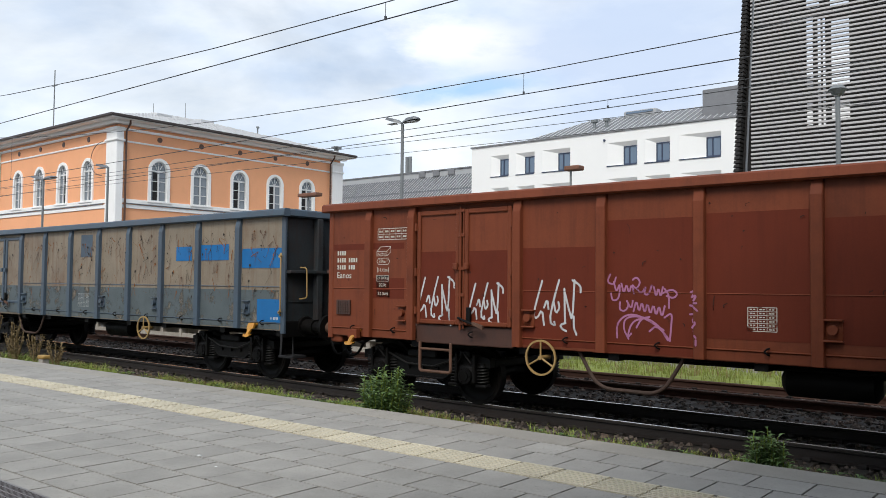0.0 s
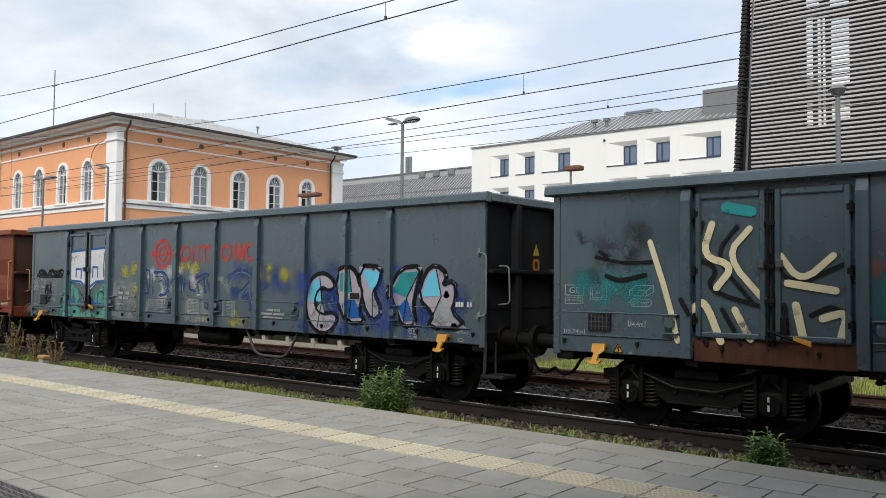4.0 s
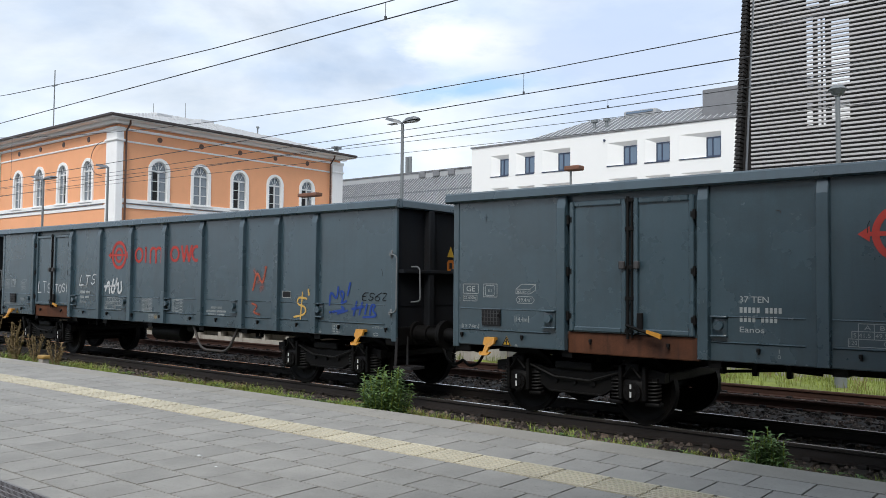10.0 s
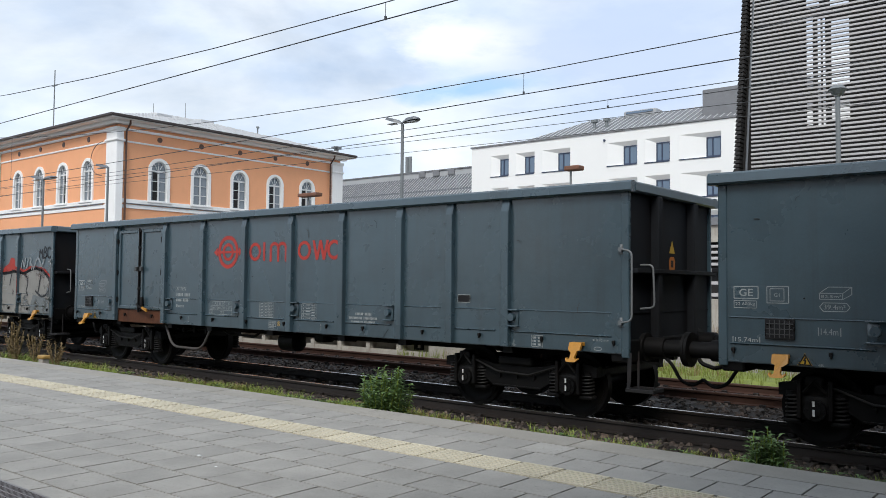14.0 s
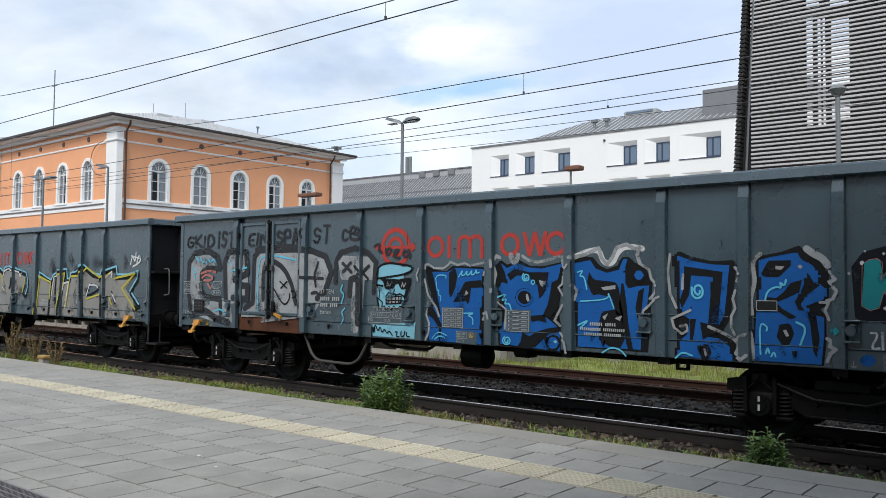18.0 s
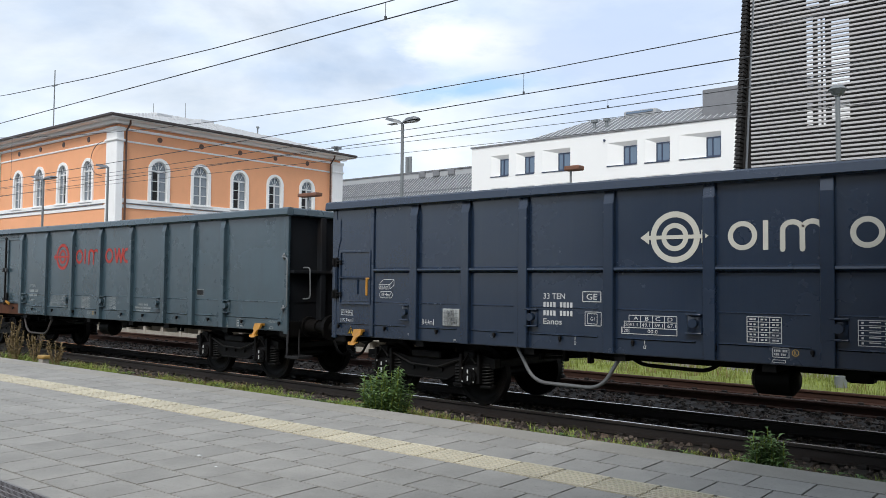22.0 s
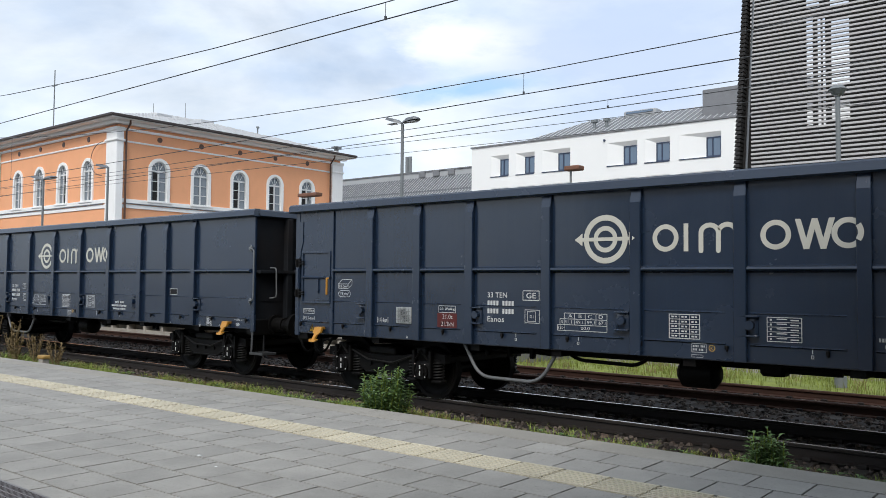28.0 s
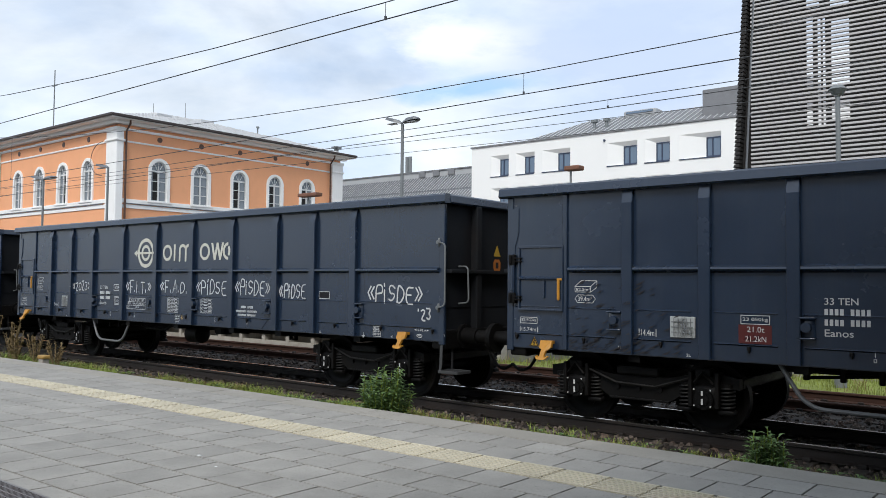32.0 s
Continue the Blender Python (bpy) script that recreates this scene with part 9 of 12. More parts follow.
    coat(w, P, G_BLACK, 5, [(-1.12, 1.94), (-0.90, 1.96), (-0.90, 1.83), (-1.08, 1.80)])
    coat(w, P, G_BLACK, 5, [(-1.43, 1.65), (-1.08, 1.67), (-1.08, 1.54), (-1.43, 1.52)])
    coat(w, P, G_CHALK, 6, [(-1.41, 1.63), (-1.10, 1.65), (-1.10, 1.61), (-1.40, 1.59)])
    coat(w, P, G_CHALK, 6, [(-1.40, 1.57), (-1.10, 1.59), (-1.12, 1.56), (-1.39, 1.54)])
    coat(w, P, G_BLACK, 1, [(-0.60, 2.13), (-0.52, 2.13), (-0.38, 2.08), (-0.18, 2.06), (-0.06, 2.14), (0.55, 2.12), (0.53, 1.71), (0.57, 1.64), (0.52, 1.40), (0.55, 0.96), (-0.55, 0.96), (-0.50, 1.17), (-0.55, 1.46), (-0.46, 1.58), (-0.51, 1.83)], "black graffiti ground")
    coat(w, P, G_BLUE, 3, [(-0.47, 2.05), (-0.14, 2.05), (-0.00, 2.11), (0.52, 2.09), (0.50, 1.84), (0.53, 1.77), (0.48, 1.50), (0.50, 0.98), (-0.50, 0.99), (-0.54, 1.17), (-0.52, 1.47), (-0.42, 1.53), (-0.49, 1.83)], "royal blue graffiti letter")
    coat(w, P, G_BLACK, 4, [(-0.12, 2.03), (-0.00, 2.12), (0.04, 1.98), (0.02, 1.84), (-0.08, 1.64), (-0.12, 1.73)], "")
    coat(w, P, G_BLACK, 4, [(-0.04, 1.59), (0.10, 1.77), (0.19, 1.90), (0.51, 1.93), (0.52, 1.82), (0.30, 1.81), (0.29, 1.63), (0.25, 1.56), (0.21, 1.61)], "")
    coat(w, P, G_BLACK, 4, [(-0.52, 1.50), (-0.46, 1.55), (-0.34, 1.37), (-0.25, 1.24), (-0.26, 0.99), (-0.32, 0.99), (-0.31, 1.20), (-0.42, 1.32), (-0.52, 1.38)], "")
    coat(w, P, G_BLACK, 4, [(-0.60, 2.14), (-0.47, 2.11), (-0.36, 1.75), (-0.27, 1.39), (-0.32, 1.37), (-0.45, 1.67), (-0.54, 1.87)], "")
    coat(w, P, G_BLACK, 4, [(0.47, 1.48), (0.53, 1.57), (0.55, 1.21), (0.46, 1.19)], "")
    stroke(w, P, G_CHALK, 0.034, 5, [[(-0.59, 2.10), (-0.59, 2.16), (-0.51, 2.17), (-0.42, 2.11), (-0.23, 2.10), (-0.14, 2.15), (-0.09, 2.20), (0.05, 2.15), (0.19, 2.18), (0.28, 2.14), (0.54, 2.18)], [(-0.68, 1.91), (-0.71, 2.00), (-0.66, 2.10)], [(-0.60, 1.93), (-0.53, 1.69), (-0.43, 1.58), (-0.36, 1.50), (-0.30, 1.37)], [(-0.45, 1.61), (-0.54, 1.57), (-0.56, 1.38), (-0.50, 1.26), (-0.51, 1.11), (-0.57, 1.00)], [(0.54, 2.05), (0.60, 2.04), (0.55, 1.88), (0.58, 1.81), (0.57, 1.58)], [(0.53, 1.35), (0.58, 1.43), (0.64, 1.46), (0.67, 1.37)]], "white graffiti outline", False)
    coat(w, P, G_CHALK, 6, [(0.18, 1.70), (0.22, 1.77), (0.26, 1.73), (0.24, 1.67), (0.21, 1.71)], "")
    stroke(w, P, G_CYAN, 0.018, 6, [[(-0.36, 1.86), (-0.38, 2.00), (-0.17, 2.00), (-0.17, 1.95)], [(-0.36, 1.86), (-0.34, 1.75), (-0.31, 1.78), (-0.31, 1.68), (-0.27, 1.69), (-0.27, 1.60)], [(0.07, 1.97), (0.12, 2.04), (0.15, 2.07), (0.12, 2.00), (0.18, 1.99), (0.24, 2.07), (0.22, 2.00), (0.27, 2.00), (0.33, 2.08), (0.31, 2.00), (0.37, 2.01), (0.41, 2.09), (0.40, 2.02), (0.46, 2.04)], [(0.18, 1.43), (0.39, 1.44), (0.24, 1.40), (0.35, 1.37), (0.35, 1.27)], [(-0.43, 1.03), (-0.36, 1.11), (-0.28, 1.13), (-0.14, 1.08)], [(-0.38, 1.02), (-0.28, 1.08), (-0.18, 1.04)]], "pale blue doodles")
    coat(w, P, M_GREY, 5, [(0.04, 1.17), (0.42, 1.16), (0.42, 0.97), (0.04, 0.98)], "bare patch round the stencils")
    coat(w, P, M_GREY, 5, [(-0.23, 1.51), (0.18, 1.50), (0.16, 1.21), (-0.23, 1.22)], "bare patch round the stencils")
    coat(w, P, G_BLACK, 1, [(0.71, 2.12), (0.84, 2.22), (0.95, 2.15), (1.15, 2.22), (1.34, 2.13), (1.59, 2.13), (1.90, 2.19), (1.88, 1.98), (1.84, 1.73), (1.80, 1.54), (1.85, 1.29), (1.84, 0.94), (0.78, 0.99), (0.77, 1.51), (0.82, 1.64), (0.74, 1.85)], "black graffiti ground")
    coat(w, P, G_BLUE, 3, [(0.84, 2.17), (0.95, 2.10), (1.13, 2.17), (1.31, 2.11), (1.53, 2.09), (1.86, 2.16), (1.81, 1.98), (1.71, 1.78), (1.65, 1.60), (1.58, 1.44), (1.84, 1.26), (1.84, 0.96), (0.84, 1.01), (0.82, 1.21), (0.94, 1.39), (0.90, 1.65), (0.81, 1.80), (0.85, 1.90), (0.97, 1.87), (0.91, 2.04)], "royal blue graffiti letter")
    coat(w, P, G_BLACK, 4, [(0.95, 2.01), (1.08, 2.09), (1.34, 2.04), (1.65, 2.04), (1.64, 1.89), (1.57, 1.73), (1.47, 1.65), (1.49, 1.84), (1.31, 1.98), (1.12, 2.00), (1.01, 1.92)], "")
    coat(w, P, G_BLACK, 4, [(1.40, 1.69), (1.38, 1.62), (1.32, 1.57), (1.25, 1.55), (1.17, 1.57), (1.11, 1.62), (1.09, 1.68), (1.11, 1.75), (1.17, 1.80), (1.25, 1.82), (1.33, 1.80), (1.38, 1.75)], "")
    coat(w, P, G_BLACK, 4, [(1.70, 1.90), (1.85, 1.96), (1.84, 1.73), (1.81, 1.54), (1.66, 1.40), (1.55, 1.43), (1.65, 1.62)], "")
    coat(w, P, G_BLACK, 4, [(1.21, 1.20), (1.33, 1.14), (1.46, 1.21), (1.62, 1.26), (1.85, 1.30), (1.84, 1.23), (1.66, 1.19), (1.56, 1.11), (1.44, 1.00), (1.27, 0.96), (1.13, 0.98), (1.21, 1.09)], "")
    coat(w, P, G_BLACK, 4, [(1.35, 1.43), (1.60, 1.45), (1.62, 1.34), (1.48, 1.37), (1.37, 1.34)], "")
    coat(w, P, G_BLACK, 4, [(1.85, 1.08), (1.83, 1.02), (1.79, 0.97), (1.73, 0.95), (1.66, 0.96), (1.61, 1.00), (1.60, 1.06), (1.62, 1.12), (1.66, 1.16), (1.73, 1.18), (1.79, 1.17), (1.84, 1.13)], "")
    stroke(w, P, G_BLUE, 0.03, 5, [[(1.38, 1.69), (1.37, 1.63), (1.32, 1.59), (1.25, 1.57), (1.19, 1.59), (1.14, 1.63), (1.12, 1.68), (1.14, 1.74), (1.19, 1.78), (1.25, 1.80), (1.32, 1.78), (1.37, 1.75), (1.38, 1.69)]], "royal blue ring")
    coat(w, P, G_BLUE, 5, [(1.82, 1.07), (1.80, 1.02), (1.75, 0.99), (1.70, 0.99), (1.65, 1.01), (1.64, 1.06), (1.65, 1.11), (1.70, 1.15), (1.75, 1.15), (1.80, 1.12)], "royal blue disc")
    coat(w, P, G_CHALK, 5, [(1.28, 1.73), (1.31, 1.74), (1.34, 1.64), (1.32, 1.61), (1.28, 1.67)], "")
    coat(w, P, G_CHALK, 5, [(1.49, 1.93), (1.61, 1.91), (1.56, 1.83), (1.51, 1.87)], "")
    stroke(w, P, G_CHALK, 0.05, 2, [[(0.71, 1.76), (0.72, 1.91), (0.75, 2.02), (0.71, 2.12), (0.70, 2.21), (0.76, 2.28), (0.82, 2.25)], [(1.21, 2.27), (1.31, 2.21), (1.46, 2.18), (1.59, 2.20), (1.75, 2.24), (1.86, 2.26), (1.87, 2.12)]], "white graffiti outline", False)
    stroke(w, P, G_CHALK, 0.034, 5, [[(1.89, 2.03), (1.98, 2.14)], [(1.88, 1.98), (1.87, 1.88), (1.81, 1.83), (1.88, 1.72)], [(1.87, 1.59), (1.75, 1.38), (1.84, 1.31)], [(1.84, 1.21), (1.94, 1.09), (1.97, 0.95)], [(0.79, 1.61), (0.94, 1.51), (0.92, 1.23)]], "white graffiti outline", False)
    stroke(w, P, G_CHALK, 0.09, 2, [[(1.02, 2.28), (1.04, 2.19), (1.11, 2.20), (1.13, 2.28)]], "white sprayed flare")
    stroke(w, P, G_CYAN, 0.02, 6, [[(1.30, 1.97), (1.30, 1.96), (1.29, 1.95), (1.27, 1.94), (1.25, 1.95), (1.25, 1.97), (1.25, 2.00), (1.28, 2.01), (1.30, 2.01), (1.33, 1.99), (1.33, 1.96), (1.32, 1.93), (1.28, 1.92), (1.25, 1.92), (1.22, 1.95), (1.22, 1.99), (1.24, 2.02)], [(1.43, 1.90), (1.42, 1.88), (1.40, 1.87), (1.38, 1.88), (1.37, 1.90), (1.38, 1.92), (1.40, 1.93), (1.42, 1.92), (1.43, 1.90)], [(0.79, 1.68), (0.96, 1.74), (0.85, 1.62), (0.96, 1.67), (0.91, 1.58), (1.00, 1.60), (1.03, 1.51)], [(0.98, 1.07), (0.98, 1.05), (0.97, 1.04), (0.95, 1.03), (0.93, 1.04), (0.92, 1.07), (0.93, 1.09), (0.95, 1.11), (0.98, 1.11), (1.01, 1.09), (1.02, 1.06), (1.00, 1.02), (0.96, 1.01), (0.92, 1.01), (0.89, 1.04), (0.89, 1.08), (0.92, 1.12)]], "pale blue doodles")
    coat(w, P, G_SKY, 6, [(1.80, 1.09), (1.79, 1.07), (1.76, 1.06), (1.74, 1.07), (1.73, 1.09), (1.74, 1.10), (1.76, 1.11), (1.79, 1.11)], "pale blue spot")
    coat(w, P, M_GREY, 5, [(0.96, 1.51), (1.37, 1.51), (1.36, 1.19), (0.96, 1.21)], "bare patch round the stencils")
    stroke(w, P, G_SOFTBLACK, 0.045, 4, [[(-1.69, 2.47), (-1.62, 2.51), (-1.57, 2.49), (-1.61, 2.40), (-1.53, 2.37)], [(-1.44, 2.37), (-1.39, 2.43), (-1.32, 2.43), (-1.36, 2.33), (-1.44, 2.33), (-1.44, 2.43)], [(-1.27, 2.30), (-1.21, 2.35), (-1.16, 2.39), (-1.21, 2.41), (-1.27, 2.36), (-1.25, 2.29), (-1.16, 2.27)], [(-0.95, 2.36), (-1.04, 2.39), (-1.07, 2.33), (-1.02, 2.28), (-0.95, 2.31), (-0.95, 2.43), (-0.92, 2.27)]], "black scrawled tag")
    coat(w, P, G_NIGHT, 2, [(5.50, 1.57), (5.49, 2.09), (5.60, 2.25), (5.82, 2.31), (6.14, 2.34), (6.23, 2.40), (6.71, 2.36), (6.89, 2.26), (7.20, 2.21), (7.18, 1.20), (7.00, 1.24), (6.85, 1.21), (6.71, 1.17), (6.56, 1.12), (6.47, 1.20), (6.41, 1.38), (6.34, 1.52), (6.22, 1.53), (6.02, 1.44), (5.90, 1.45), (5.74, 1.51), (5.58, 1.49)], "dark ground with white dots")
    coat(w, P, G_TEAL, 4, [(5.60, 2.12), (5.67, 2.17), (5.75, 2.18), (5.80, 2.13), (5.78, 1.95), (5.85, 2.07), (5.91, 2.16), (6.09, 2.19), (6.06, 2.08), (5.95, 1.91), (6.02, 1.73), (6.11, 1.60), (6.00, 1.61), (5.90, 1.65), (5.81, 1.83), (5.76, 1.65), (5.67, 1.62), (5.59, 1.67)], "teal graffiti letter")
    stroke(w, P, G_ROSE, 0.006, 5, [[(5.60, 2.12), (5.67, 2.17), (5.75, 2.18), (5.80, 2.13), (5.78, 1.95), (5.85, 2.07), (5.91, 2.16), (6.09, 2.19), (6.06, 2.08), (5.95, 1.91), (6.02, 1.73), (6.11, 1.60), (6.00, 1.61), (5.90, 1.65), (5.81, 1.83), (5.76, 1.65), (5.67, 1.62), (5.59, 1.67), (5.60, 2.12)]], "thin pale outline", False)
    coat(w, P, G_TEAL, 4, [(6.21, 2.28), (6.25, 2.32), (6.31, 2.33), (6.47, 2.29), (6.60, 2.20), (6.67, 2.07), (6.63, 1.88), (6.50, 1.77), (6.34, 1.72), (6.21, 1.74), (6.16, 1.78), (6.21, 2.02)], "teal graffiti letter")
    stroke(w, P, G_ROSE, 0.006, 5, [[(6.21, 2.28), (6.25, 2.32), (6.31, 2.33), (6.47, 2.29), (6.60, 2.20), (6.67, 2.07), (6.63, 1.88), (6.50, 1.77), (6.34, 1.72), (6.21, 1.74), (6.16, 1.78), (6.21, 2.02), (6.21, 2.28)]], "thin pale outline", False)
    coat(w, P, G_TEAL, 4.5, [(6.69, 1.86), (6.73, 1.95), (6.79, 2.00), (6.94, 2.00), (7.15, 1.96), (7.20, 1.89), (7.15, 1.74), (7.05, 1.64), (6.93, 1.57), (6.83, 1.49), (7.00, 1.45), (7.14, 1.41), (7.12, 1.29), (6.89, 1.32), (6.64, 1.29), (6.55, 1.32), (6.54, 1.40), (6.59, 1.52), (6.72, 1.61), (6.86, 1.74), (6.83, 1.82), (6.70, 1.83)], "teal graffiti letter")
    stroke(w, P, G_ROSE, 0.006, 5, [[(6.69, 1.86), (6.73, 1.95), (6.79, 2.00), (6.94, 2.00), (7.15, 1.96), (7.20, 1.89), (7.15, 1.74), (7.05, 1.64), (6.93, 1.57), (6.83, 1.49), (7.00, 1.45), (7.14, 1.41), (7.12, 1.29), (6.89, 1.32), (6.64, 1.29), (6.55, 1.32), (6.54, 1.40), (6.59, 1.52), (6.72, 1.61), (6.86, 1.74), (6.83, 1.82), (6.70, 1.83), (6.69, 1.86)]], "thin pale outline", False)
    coat(w, P, G_NIGHT, 5, [(6.40, 2.22), (6.45, 2.14), (6.49, 2.00), (6.46, 1.89), (6.34, 1.82), (6.30, 1.84), (6.34, 1.98), (6.37, 2.14)], "")
    p = Paint(P, 6)
    for i, (x, z) in enumerate(((5.63, 2.26), (5.81, 2.23), (5.60, 2.14), (5.89, 2.14), (6.13, 2.28), (6.25, 2.28), (6.59, 2.31), (6.76, 2.24), (6.79, 2.18), (6.74, 2.15), (7.00, 2.17), (6.87, 2.06), (6.06, 1.99), (6.09, 1.87), (6.41, 2.10), (6.39, 1.96), (6.63, 1.74), (5.82, 1.65), (6.22, 1.66), (6.42, 1.65), (5.90, 1.51), (7.03, 1.58), (7.19, 1.57), (6.46, 1.46), (6.62, 1.23), (7.12, 1.22), (7.18, 1.70), (7.21, 2.06), (5.47, 2.02))):
        p.blob(x, z, 0.014 + 0.004 * (i % 3), 0.014 + 0.004 * (i % 3), i, 0.1)
    for x, z, q in ((5.60, 2.13, 0.02), (6.25, 2.28, 0.024), (6.76, 1.97, 0.028), (5.89, 2.14, 0.018)):
        p.blob(x, z, q, q * 1.2, 3, 0.15)
    p.done("sprayed_dot", G_WHITE, w, "white dots")
    hand(w, P, "ZIED", 5.67, 6.05, 1.21, 1.40, G_WHITE, 0.024, 5, "thin white writing", 0.0, 44)
    coat(w, P, G_BLUE, 2, [(5.72, 1.09), (5.71, 1.05), (5.66, 1.02), (5.60, 1.03), (5.56, 1.06), (5.56, 1.10), (5.60, 1.14), (5.66, 1.15), (5.71, 1.13)], "royal blue spot", True)
    coat(w, P, G_BLACK, 5.5, [(-1.58, 1.95), (-0.88, 1.92), (-0.89, 1.88), (-0.93, 1.78), (-1.10, 1.77), (-1.15, 1.86), (-1.21, 1.86), (-1.26, 1.77), (-1.44, 1.78), (-1.49, 1.89)], "black glasses")
    stroke(w, P, G_CHALK, 0.02, 6.5, [[(-1.40, 1.81), (-1.38, 1.89), (-1.35, 1.81), (-1.30, 1.88)], [(-1.08, 1.81), (-1.06, 1.88), (-1.03, 1.81), (-0.99, 1.87)]], "white glints", False)
    stroke(w, P, G_BLACK, 0.022, 5.5, [[(-1.60, 2.07), (-1.63, 1.84), (-1.56, 1.74), (-1.58, 1.61), (-1.50, 1.56), (-1.51, 1.48), (-1.44, 1.49), (-1.41, 1.44), (-1.35, 1.49), (-1.30, 1.44), (-1.24, 1.50), (-1.18, 1.45), (-1.12, 1.50), (-1.05, 1.48), (-1.02, 1.57), (-0.96, 1.61), (-0.98, 1.71), (-0.92, 1.78)], [(-1.23, 1.77), (-1.27, 1.71), (-1.20, 1.69)], [(-1.42, 1.66), (-1.36, 1.72), (-1.27, 1.69), (-1.20, 1.68), (-1.11, 1.70), (-1.03, 1.66)], [(-1.42, 1.60), (-1.05, 1.59)], [(-1.36, 1.67), (-1.36, 1.55)], [(-1.29, 1.67), (-1.29, 1.55)], [(-1.21, 1.66), (-1.21, 1.54)], [(-1.14, 1.66), (-1.14, 1.55)]], "black lines", False)
    stroke(w, P, G_BLACK, 0.020, 5.5, [[(-1.70, 1.07), (-1.65, 1.21), (-1.59, 1.07), (-1.54, 1.18), (-1.50, 1.05), (-1.44, 1.14), (-1.39, 1.05), (-1.34, 1.11), (-1.27, 1.03)], [(-1.21, 1.09), (-1.15, 1.10), (-1.20, 1.02), (-1.12, 1.02)], [(-1.08, 1.10), (-1.09, 1.02), (-1.02, 1.03), (-1.00, 1.11)], [(-0.96, 1.09), (-0.97, 1.03), (-0.90, 1.03)]], "black scrawl")
    coat(w, P, G_BLACK, 1, [(2.02, 2.19), (2.16, 2.25), (2.33, 2.24), (2.43, 2.13), (2.54, 2.08), (2.70, 2.13), (2.74, 2.23), (2.85, 2.24), (2.94, 2.16), (3.06, 2.12), (3.15, 1.98), (3.18, 1.90), (3.15, 1.48), (3.13, 1.02), (2.08, 1.03), (2.06, 1.45), (2.04, 1.90)], "black graffiti ground")
    coat(w, P, G_BLUE, 3, [(2.05, 2.16), (2.30, 2.20), (2.37, 2.09), (2.54, 2.03), (2.72, 2.07), (2.77, 2.21), (2.84, 2.21), (2.79, 2.05), (2.81, 1.87), (2.86, 1.83), (2.97, 1.86), (3.14, 1.87), (3.11, 1.62), (3.04, 1.48), (3.03, 1.05), (2.10, 1.04), (2.12, 1.45), (2.08, 1.75)], "royal blue graffiti letter")
    coat(w, P, G_BLACK, 4, [(2.27, 2.06), (2.35, 1.94), (2.66, 1.91), (2.71, 1.87), (2.75, 1.61), (2.78, 1.47), (2.67, 1.49), (2.62, 1.71), (2.42, 1.75), (2.33, 1.73), (2.25, 1.90)], "")
    coat(w, P, G_BLACK, 4, [(2.47, 1.52), (2.66, 1.55), (2.77, 1.47), (2.80, 1.18), (2.74, 1.06), (2.58, 1.07), (2.43, 1.15), (2.43, 1.38)], "")
    coat(w, P, G_BLACK, 4, [(2.74, 1.91), (2.81, 1.87), (2.83, 1.47), (2.92, 1.03), (2.84, 1.03), (2.78, 1.32), (2.72, 1.61)], "")
    coat(w, P, G_BLACK, 4, [(2.98, 1.79), (3.07, 1.84), (3.04, 1.55), (2.97, 1.36), (2.95, 1.58)], "")
    coat(w, P, G_BLACK, 4, [(3.11, 2.00), (3.08, 1.94), (3.03, 1.90), (2.96, 1.90), (2.91, 1.94), (2.89, 2.00), (2.91, 2.06), (2.96, 2.09), (3.03, 2.09), (3.08, 2.06)], "")
    coat(w, P, G_BLUE, 5, [(3.07, 2.00), (3.05, 1.96), (3.02, 1.94), (2.98, 1.94), (2.94, 1.96), (2.93, 2.00), (2.94, 2.04), (2.98, 2.06), (3.02, 2.06), (3.05, 2.04)], "royal blue disc")
    coat(w, P, G_CHALK, 5.5, [(2.46, 1.84), (2.67, 1.87), (2.67, 1.82), (2.50, 1.80)], "")
    coat(w, P, G_CHALK, 5.5, [(2.48, 1.45), (2.56, 1.50), (2.52, 1.41)], "")
    coat(w, P, G_CHALK, 5.5, [(2.66, 1.44), (2.77, 1.48), (2.73, 1.40)], "")
    stroke(w, P, G_CHALK, 0.05, 2, [[(2.00, 2.24), (2.20, 2.27), (2.42, 2.36), (2.46, 2.23), (2.54, 2.14), (2.62, 2.23), (2.68, 2.36), (2.82, 2.40), (2.94, 2.34), (3.01, 2.36), (2.97, 2.26), (3.01, 2.15)]], "white sprayed flare", False)
    stroke(w, P, G_CHALK, 0.036, 5, [[(3.01, 2.15), (3.14, 2.07), (3.17, 1.95), (3.25, 1.87), (3.21, 1.77), (3.15, 1.70)], [(3.04, 1.48), (3.06, 1.55), (3.14, 1.62), (3.21, 1.69), (3.30, 1.73)], [(2.04, 1.86), (2.10, 1.79), (2.06, 1.67)]], "white graffiti outline", False)
    stroke(w, P, G_CYAN, 0.02, 6, [[(2.11, 2.04), (2.20, 2.07), (2.13, 1.98), (2.21, 1.99), (2.25, 1.81)], [(2.15, 1.65), (2.58, 1.68), (2.56, 1.79), (2.65, 1.57)], [(2.12, 1.33), (2.29, 1.41), (2.16, 1.30)], [(2.48, 0.98), (2.60, 1.06), (2.74, 1.04), (2.82, 0.96)]], "pale blue doodles")
    coat(w, P, G_BLACK, 1, [(3.44, 2.23), (3.53, 2.30), (3.69, 2.23), (3.94, 2.17), (4.20, 2.18), (4.25, 2.12), (4.21, 1.92), (4.18, 1.51), (4.07, 1.32), (4.21, 1.25), (4.29, 0.99), (3.47, 0.99), (3.50, 1.21), (3.47, 1.42), (3.51, 1.60), (3.48, 1.91)], "black graffiti ground")
